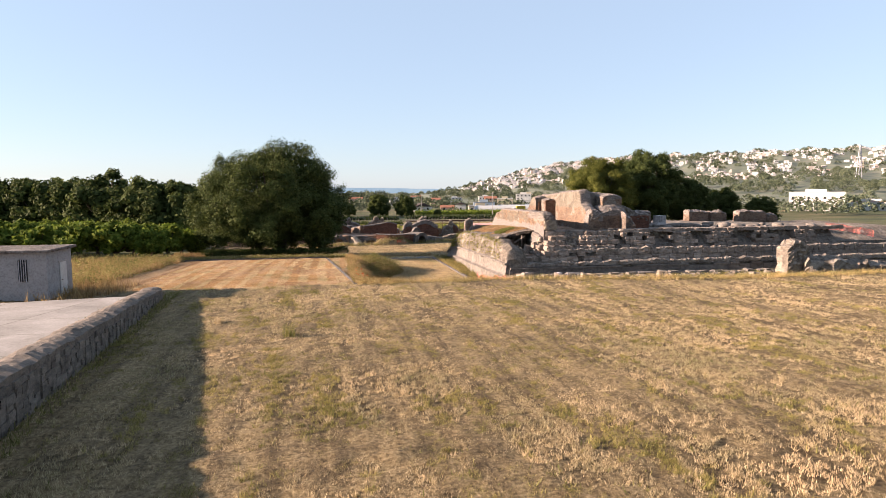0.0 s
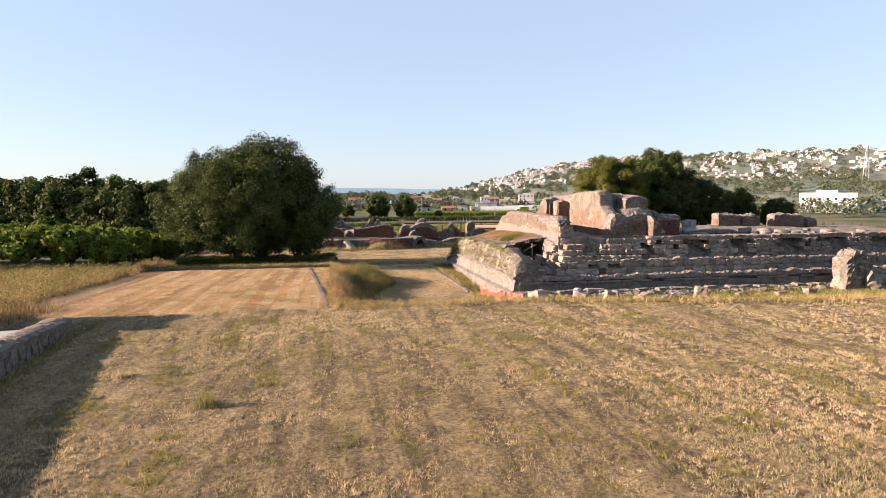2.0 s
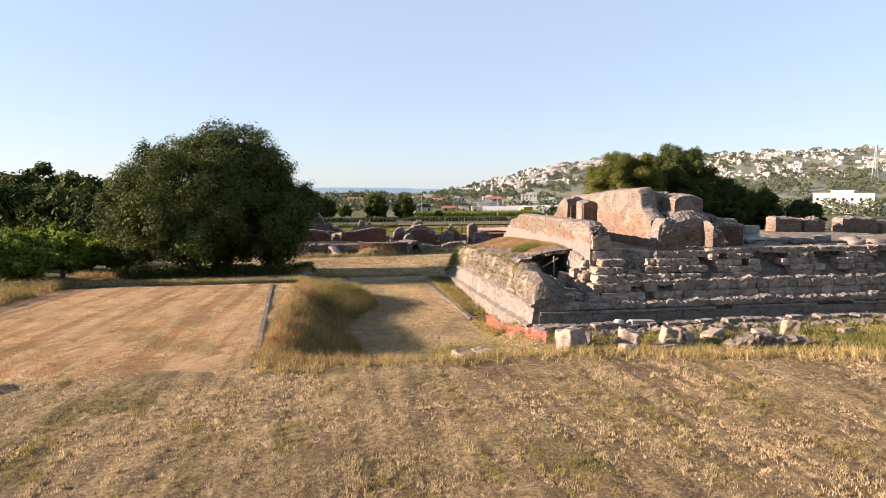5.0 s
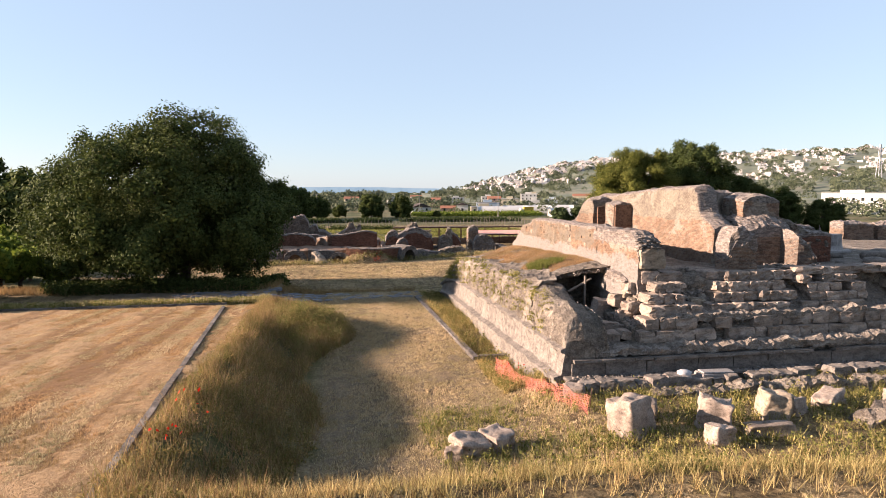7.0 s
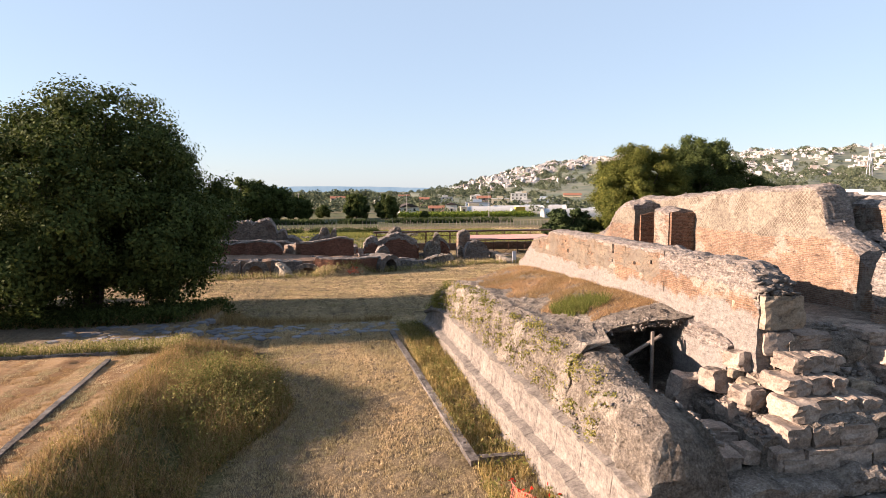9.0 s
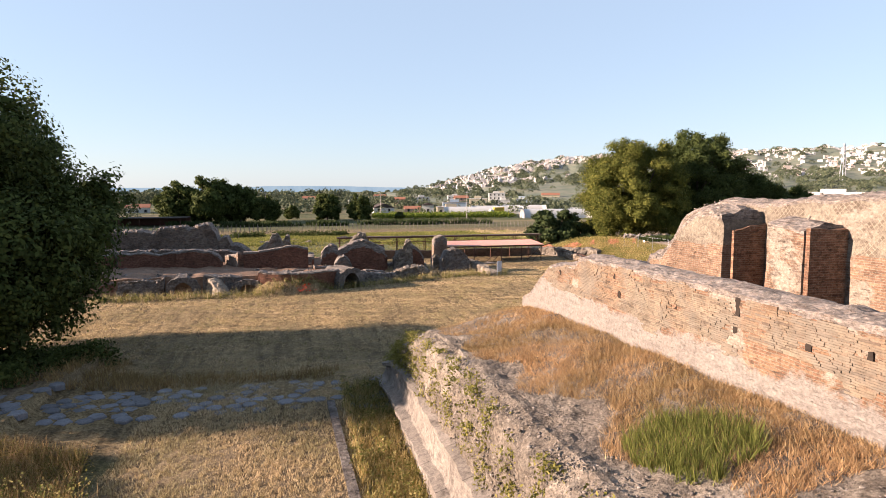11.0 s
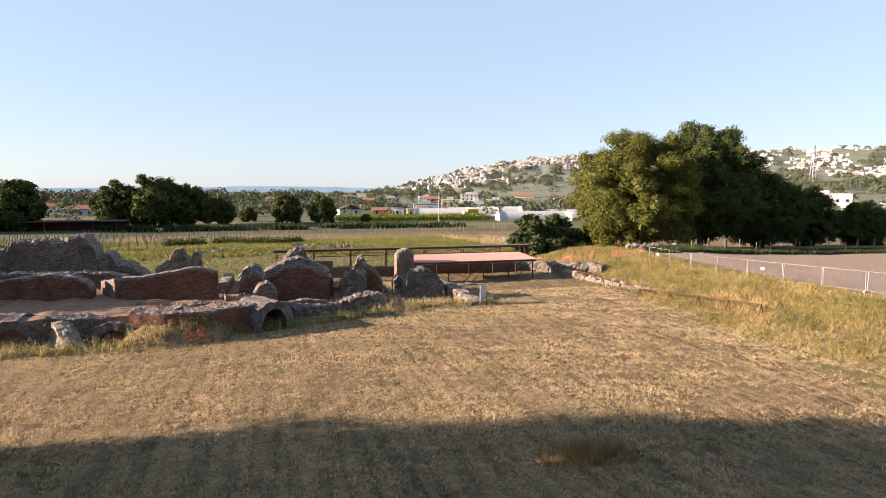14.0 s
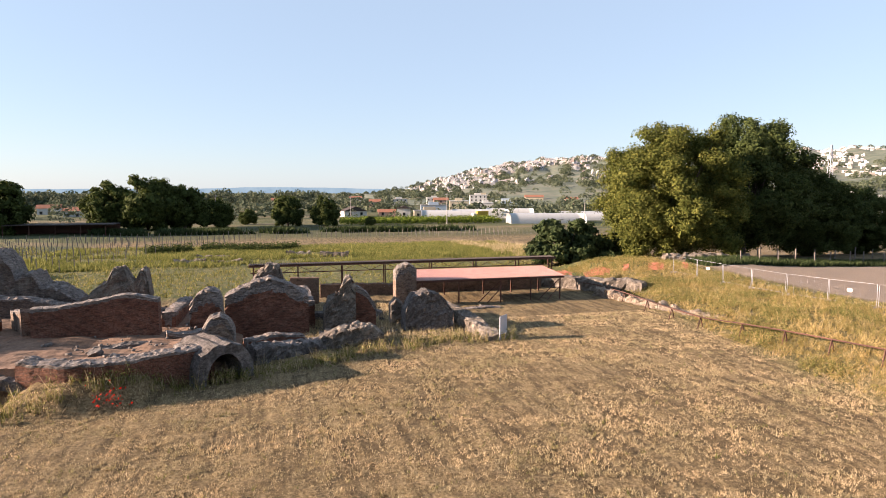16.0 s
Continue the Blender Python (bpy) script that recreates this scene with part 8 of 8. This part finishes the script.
kerb2 = thing("field_kerb", "low pale stone kerb at the end of the field", "kerb")
for k in range(26):
    x = -1.2 - 0.75 * k
    ob = part("kerb_stone", V_KERB[k % 4], kerb2)
    ob.matrix_basis = pose(x, 70.9, gz(x, 70.9) + 0.06, 0, 0, 90 + rb2.uniform(-2, 2)) @ Matrix.Diagonal((0.25, 0.72, 0.2, 1))
drain = thing("drain_kerb", "narrow stone kerb of a drain beside the podium", "kerb")
for k in range(26):
    f = k / 25
    x, y = 12.98 - 0.6 * f, 59.3 + 17.5 * f
    ob = part("kerb_stone", V_KERB[k % 4], drain)
    ob.matrix_basis = pose(x, y, 0.98, 0, 0, 2 + rb2.uniform(-2, 2)) @ Matrix.Diagonal((0.3, 0.68, 0.35, 1))
for k in range(3):
    ob = part("kerb_stone", V_KERB[k % 4], drain)
    ob.matrix_basis = pose(13.4 + 0.5 * k, 59.3, 0.95, 0, 0, 90) @ Matrix.Diagonal((0.25, 0.5, 0.35, 1))
road = thing("paved_road", "ancient road of grey polygonal paving stones", "road", kind="structure")
rp = random.Random(21)
for j in range(7):
    for i in range(34):
        cx, cy = -6 + 0.68 * i + (0.34 if j % 2 else 0) + rp.uniform(-0.08, 0.08), 77.0 + 0.56 * j + rp.uniform(-0.08, 0.08)
        if rp.random() < 0.3:
            continue
        kk = rp.choice([5, 6, 6, 7])
        z = gz(cx, cy) + 0.05 + rp.uniform(-0.05, 0.03)
        ring = [(cx + 0.37 * rp.uniform(0.7, 1.1) * math.cos(2 * math.pi * q / kk + j), cy + 0.33 * rp.uniform(0.7, 1.1) * math.sin(2 * math.pi * q / kk + j)) for q in range(kk)]
        v = [(x, y, z - 0.25) for x, y in ring] + [(x, y, z - 0.04) for x, y in ring] + [(cx + (x - cx) * 0.86, cy + (y - cy) * 0.86, z) for x, y in ring]
        f = []
        for lv in (0, kk):
            f += [(lv + q, lv + (q + 1) % kk, lv + kk + (q + 1) % kk, lv + kk + q) for q in range(kk)]
        f.append(tuple(range(2 * kk, 3 * kk)))
        part("paving_stone", mesh_of("paving_stone", v, f, M_PAVE), road)

# ---- loose stones before the podium ----
STONES = [(15.1, 46.9, 1.25, 1.0, 1.25, M_TUFF_Y, "broken upright tuff block"), (16.2, 48.2, 0.9, 0.7, 0.75, M_TUFF, "squared tuff block"), (17.9, 46.8, 1.05, 0.9, 1.05, M_TUFF, "weathered tuff block"), (17.3, 45.6, 0.8, 0.6, 0.6, M_TUFF, "weathered tuff block"),
          (20.4, 47.3, 0.95, 0.8, 1.0, M_TUFF_Y, "upright tuff block"), (21.4, 47.6, 0.8, 0.6, 0.6, M_TUFF, "weathered tuff block"), (23.2, 48.1, 1.4, 0.7, 0.55, M_TUFF, "low tuff block"), (25.6, 47.6, 0.9, 0.7, 0.6, M_TUFF, "weathered tuff block"),
          (27.6, 48.0, 0.9, 0.6, 1.0, M_TUFF_Y, "upright tuff block"), (10.0, 46.9, 1.1, 0.9, 0.6, M_TUFF, "half-buried rough stone"), (10.9, 47.2, 0.9, 0.9, 0.65, M_TUFF, "half-buried rough stone"), (9.5, 46.6, 0.6, 0.5, 0.4, M_TUFF, "half-buried rough stone"),
          (14.9, 50.9, 0.8, 0.6, 0.5, M_TUFF, "half-buried rough stone"), (19.2, 46.0, 1.6, 0.7, 0.4, M_TUFF, "flat tuff block"), (30.5, 47.5, 0.7, 0.6, 0.5, M_TUFF, "weathered tuff block"), (33.5, 47.2, 0.8, 0.6, 0.5, M_TUFF, "weathered tuff block"), (36.2, 47.6, 0.9, 0.6, 0.6, M_TUFF, "weathered tuff block")]
for k, (x, y, w, d, h, mt, lab) in enumerate(STONES):
    ob = tagged(new("stone_block", rock_cube("stone_block", mt if k % 3 else M_TUFF, 9, 0.075, 0.2, 40 + k)), lab + " standing in the grass", "stone block", "loose blocks before the podium")
    ob.matrix_basis = pose(x, y, gz(x, y) + h * 0.42, rb2.uniform(-10, 10), rb2.uniform(-10, 10), rb2.uniform(-35, 35)) @ Matrix.Diagonal((w * 0.9, d * 0.9, h * 0.95, 1))
foot = thing("footing_wall", "low rubble footing along the front of the podium", "ruined wall")
part("rubble_core", ruin_mesh("rubble_core", [(17.5, 50.4, 1.8), (20, 50.2, 1.95), (26, 50.0, 2.05), (34, 50.0, 1.95), (44, 50.3, 2.0), (57, 50.4, 1.9)], 0.8, 1.2, M_CORE, 0.16, 0.25, 0.12, 5, 51.0), foot)
V_RUB = [rock_cube("footing_stone", M_PLINTH, 4, 0.07, 0.45, 70 + k) for k in range(6)]
x = 15.3
while x < 46:
    w = rb2.uniform(0.45, 1.0)
    h = rb2.uniform(0.32, 0.5)
    if rb2.random() < 0.93:
        ob = part("footing_stone", V_RUB[int(x * 10) % 6], foot)
        ob.matrix_basis = pose(x + w / 2, 51.28 + rb2.uniform(-0.1, 0.08), 1.72 + h / 2, rb2.uniform(-5, 5), rb2.uniform(-5, 5), rb2.uniform(-8, 8)) @ Matrix.Diagonal((w - 0.03, rb2.uniform(0.6, 0.8), h, 1))
    x += w
long_s = tagged(new("rubble_bank", ruin_mesh("rubble_bank", [(22.7, 46.3, 2.1), (24.0, 46.1, 2.5), (25.5, 45.8, 2.45), (26.7, 45.6, 2.15)], 1.0, 1.5, M_CORE, 0.22, 0.15, 0.16, 5, 52.0)), "long low lump of rubble masonry in the grass", "rubble")
pil = thing("rubble_pillar", "tall broken rubble pillar with slumped concrete beside it", "ruined pillar")
part("pillar", ruin_mesh("pillar", [(40.1, 49.2, 4.3), (40.8, 49.2, 5.0), (41.6, 49.2, 4.9), (42.2, 49.3, 4.1)], 1.5, 1.3, M_CORE, 0.2, 0.15, 0.22, 5, 53.0), pil)
part("slumped_concrete", ruin_mesh("slumped_concrete", [(41.8, 49.2, 3.0), (44, 48.8, 3.1), (47, 48.6, 2.9), (50, 48.4, 2.6), (53, 48.2, 2.2)], 2.2, 1.2, M_CORE, 0.3, 0.25, 0.25, 5, 54.0), pil)
frag = thing("marble_fragment", "pale grey marble cornice fragment on the footing", "marble fragment")
part("moulded_slab", box_mesh("moulded_slab", -0.8, 0.8, -0.3, 0.3, 0, 0.2, M_CONC, 0.04, 2), frag)
part("fillet", box_mesh("fillet", -0.76, 0.76, -0.38, -0.31, 0.04, 0.1, M_CONC, 0.02), frag)
part("fillet", box_mesh("fillet", -0.72, 0.72, -0.2, 0.2, 0.202, 0.27, M_CONC, 0.02), frag)
frag.matrix_basis = pose(21.0, 51.35, 2.0, 4, 3, 4)
f2 = tagged(new("marble_fragment", lump_mesh("marble_fragment", (0.5, 0.4, 0.35), M_MARBLE, 5, 2, 0.1)), "small white marble fragment on the footing", "marble fragment")
f2.location = (19.6, 51.3, 2.2)
col = thing("column_base", "weathered grey stump of a fluted column on the podium", "column")
cv, cf = [], []
for iz in range(5):
    for k in range(40):
        t = 2 * math.pi * k / 40
        rr_ = (0.48 if iz == 0 else 0.43) - 0.045 * (0.5 + 0.5 * math.cos(20 * t)) * (iz > 0) + 0.06 * nz(k * 0.3, iz, 0, 1.7)
        cv.append((rr_ * math.cos(t), rr_ * math.sin(t), 0.29 * iz + (0.12 * nz(math.cos(t), math.sin(t), 3) if iz == 4 else 0)))
for iz in range(4):
    for k in range(40):
        cf.append((iz * 40 + k, iz * 40 + (k + 1) % 40, iz * 40 + 40 + (k + 1) % 40, iz * 40 + 40 + k))
cf.append(tuple(range(160, 200)))
part("shaft", mesh_of("shaft", cv, cf, M_CONC), col)
part("plinth", box_mesh("plinth", -0.55, 0.55, -0.55, 0.55, -0.25, 0.0, M_CONC, 0.04), col)
col.matrix_basis = pose(34.6, 61.0, 6.0) @ Matrix.Diagonal((1.45, 1.45, 0.75, 1))
for k in range(26):
    x, y = 30 + 22 * rb2.random(), 55.5 + 4 * rb2.random()
    s = rb2.uniform(0.35, 0.95)
    ob = tagged(new("fallen_block", lump_mesh("fallen_block", (s * 1.4, s, s * 0.6), M_PLINTH, 90 + k, 2, 0.18)), "fallen grey block lying on the podium platform", "stone block", "fallen blocks on the platform")
    ob.matrix_basis = pose(x, y, plat_top(x, y) + s * 0.22, rb2.uniform(-6, 6), rb2.uniform(-6, 6), rb2.uniform(0, 180))

# ---- safety net and fences ----
def net_mesh(name, pts, h, mat, step=0.12, w=0.012, sag=0.12, seed=0):
    """Plastic mesh barrier: crossing strips along a sagging line."""
    path, q = interp_path([(x, y, z) for x, y, z in pts], step)
    rows_ = int(h / step) + 1
    P = []
    for i, (x, y, z) in enumerate(path):
        colp = []
        for k in range(rows_):
            f = k / (rows_ - 1)
            top = h * (0.9 + 0.25 * nz(q[i], seed, 2, 0.7))
            o = sag * nz(q[i] * 1.3, f * 2, seed)
            colp.append(Vector((x + o, y + o, z + top * f)))
        P.append(colp)
    vs, fs = [], []

    def strip(a, b_, up):
        base = len(vs)
        vs.extend([a - up, b_ - up, b_ + up, a + up])
        fs.append((base, base + 1, base + 2, base + 3))
    d = Vector((path[-1][0] - path[0][0], path[-1][1] - path[0][1], 0)).normalized() * w
    for i in range(len(P)):
        for k in range(rows_):
            if i + 1 < len(P):
                strip(P[i][k], P[i + 1][k], Vector((0, 0, w)))
            if k + 1 < rows_:
                strip(P[i][k], P[i][k + 1], d)
    return mesh_of(name, vs, fs, mat)


net = thing("safety_net", "torn orange plastic safety net at the podium corner", "safety net")
part("mesh", net_mesh("mesh", [(13.2, 56.0, 1.0), (13.5, 53.6, 1.05), (14.0, 51.6, 1.3)], 1.0, M_NET, 0.09, 0.006), net)
part("mesh", net_mesh("mesh", [(14.0, 51.6, 1.35), (14.3, 50.2, 1.5), (14.6, 48.9, 1.7)], 0.95, M_NET, 0.09, 0.006, 0.3, 4), net)
for x, y, z in ((13.2, 56.0, 0.9), (14.0, 51.6, 1.2), (14.6, 48.9, 1.6)):
    part("stake", rod_mesh("stake", (x, y, z), (x + 0.1, y, z + 1.1), 0.015, M_RUST, 5), net)
net2 = thing("safety_net", "ragged orange safety net along the upper bank", "safety net")
for k, (xa, ya, xb, yb) in enumerate(((48.0, 143, 49.8, 141.5), (51.0, 141, 53.2, 139.5), (54.6, 139, 55.0, 138.6), (57.0, 138, 58.3, 137.2), (60.5, 137, 60.8, 136.6))):
    part("mesh", net_mesh("mesh", [(xa, ya, gz(xa, ya)), ((xa + xb) / 2, (ya + yb) / 2, gz(xb, yb)), (xb, yb, gz(xb, yb))], 0.9, M_NET, 0.11, 0.010, 0.3, k), net2)
net3 = thing("safety_net", "orange safety net heaped on the platform", "safety net")
part("mesh", net_mesh("mesh", [(51.5, 57, 5.4), (53.5, 56.5, 5.2), (56, 55.5, 4.6)], 0.7, M_NET, 0.1, 0.012, 0.3, 9), net3)


M_PALECUT = rubble_mat("pale_cut_earth", (0.26, 0.21, 0.155), (0.40, 0.33, 0.25), (0.5, 0.43, 0.335), 9.0)
FEN = [(58.3, 135.6), (58.6, 132.2), (58.8, 128.8), (59.0, 125.4), (59.4, 122.0), (60.2, 118.7), (61.3, 115.5), (62.4, 112.3), (63.9, 109.4), (65.6, 106.6), (67.4, 103.9)]
for k, ((xa, ya), (xb, yb)) in enumerate(zip(FEN, FEN[1:])):
    za, zb = gz(xa, ya) + 0.05, gz(xb, yb) + 0.05
    ob = thing("fence_panel", "galvanised mesh fence panel on concrete feet", "fence", (0, 0, 0), "fence panels")
    d = Vector((xb - xa, yb - ya, 0)).normalized() * 0.06
    A, B2 = Vector((xa, ya, za)) + d, Vector((xb, yb, zb)) - d
    upv = Vector((0.03 * math.sin(k * 5), 0.03 * math.sin(k * 3), 1.75))
    part("post", rod_mesh("post", A, A + upv, 0.017, M_GALV, 6), ob)
    part("post", rod_mesh("post", B2, B2 + upv, 0.017, M_GALV, 6), ob)
    part("top_rail", rod_mesh("top_rail", A + upv, B2 + upv, 0.009, M_GALV, 6), ob)
    part("bottom_rail", rod_mesh("bottom_rail", A + upv * 0.08, B2 + upv * 0.08, 0.009, M_GALV, 6), ob)
    vs, fs = [], []
    for i in range(1, 6):
        q = A.lerp(B2, i / 6)
        base = len(vs)
        dd = d.normalized() * 0.0012
        vs += [q - dd + upv * 0.08, q + dd + upv * 0.08, q + dd + upv, q - dd + upv]
        fs.append((base, base + 1, base + 2, base + 3))
    for i in range(1, 3):
        base = len(vs)
        o = upv * (0.08 + 0.92 * i / 3)
        vs += [A + o, B2 + o, B2 + o + Vector((0, 0, 0.0025)), A + o + Vector((0, 0, 0.0025))]
        fs.append((base, base + 1, base + 2, base + 3))
    part("wire_mesh", mesh_of("wire_mesh", vs, fs, M_GALV), ob)
    part("foot", box_mesh("foot", xa - 0.3, xa + 0.3, ya - 0.1, ya + 0.1, za - 0.12, za + 0.1, M_CONC, 0.02), ob)
    if k in (1, 5):
        c = A.lerp(B2, 0.45) + upv * 0.62
        sg = part("sign", box_mesh("sign", c.x - 0.05, c.x - 0.035, c.y - 0.22, c.y + 0.22, c.z - 0.13, c.z + 0.13, M_WHITE), ob, "small white sign")
# low ruins in the meadow
for k, (xa, ya, xb, yb, h_) in enumerate(((3.5, 180, 8, 179.6, 0.5), (9, 178, 13.5, 178, 0.45), (20, 188, 24, 187.5, 0.7), (25.5, 184.5, 30, 183, 0.75), (6, 186, 11, 186, 0.4))):
    tagged(new("ruined_wall", ruin_mesh("ruined_wall", [(xa, ya, gz(xa, ya) + h_), ((xa + xb) / 2, (ya + yb) / 2, gz(xb, yb) + h_ * 0.7), (xb, yb, gz(xb, yb) + h_)], 0.9, gz(xa, ya) - 0.3, M_CORE, 0.3, 0.3, 0.15, 3, 70 + k)), "low pale ruin in the grass behind the baths", "ruined wall", "low ruins in the meadow")
tagged(new("rock_cut", ruin_mesh("rock_cut", [(47.2, 131.5, 0.6), (48.3, 127.1, 0.5), (48.9, 122.9, 0.4), (49.7, 117.9, 0.36), (51.3, 113.5, 0.36), (52.0, 109.5, 0.32), (53.0, 104, 0.3)], 0.6, -0.2, M_PALECUT, 0.18, 0.5, 0.2, 5, 63.0)), "pale cut edge of earth and stone along the bank", "rock face", kind="structure")
# cut bank of pale rock under the east slope
tagged(new("rock_cut", ruin_mesh("rock_cut", [(44.0, 139, 0.9), (46.6, 136.0, 1.1), (48.6, 133.2, 1.2), (50.8, 131.8, 1.3), (51.6, 130.4, 1.1)], 1.2, -0.4, M_CORE, 0.3, 0.15, 0.15, 5, 61.0)), "pale cut face of rock and rubble in the bank", "rock face", kind="structure")
tagged(new("rock_cut", ruin_mesh("rock_cut", [(63, 144, 1.9), (66, 143, 2.1), (69.5, 142.6, 2.0), (72, 143, 1.7), (76, 144.5, 1.4)], 1.6, -0.2, M_CORE, 0.35, 0.3, 0.25, 5, 62.0)), "earth and rock hump under the oak", "rock face", kind="structure")
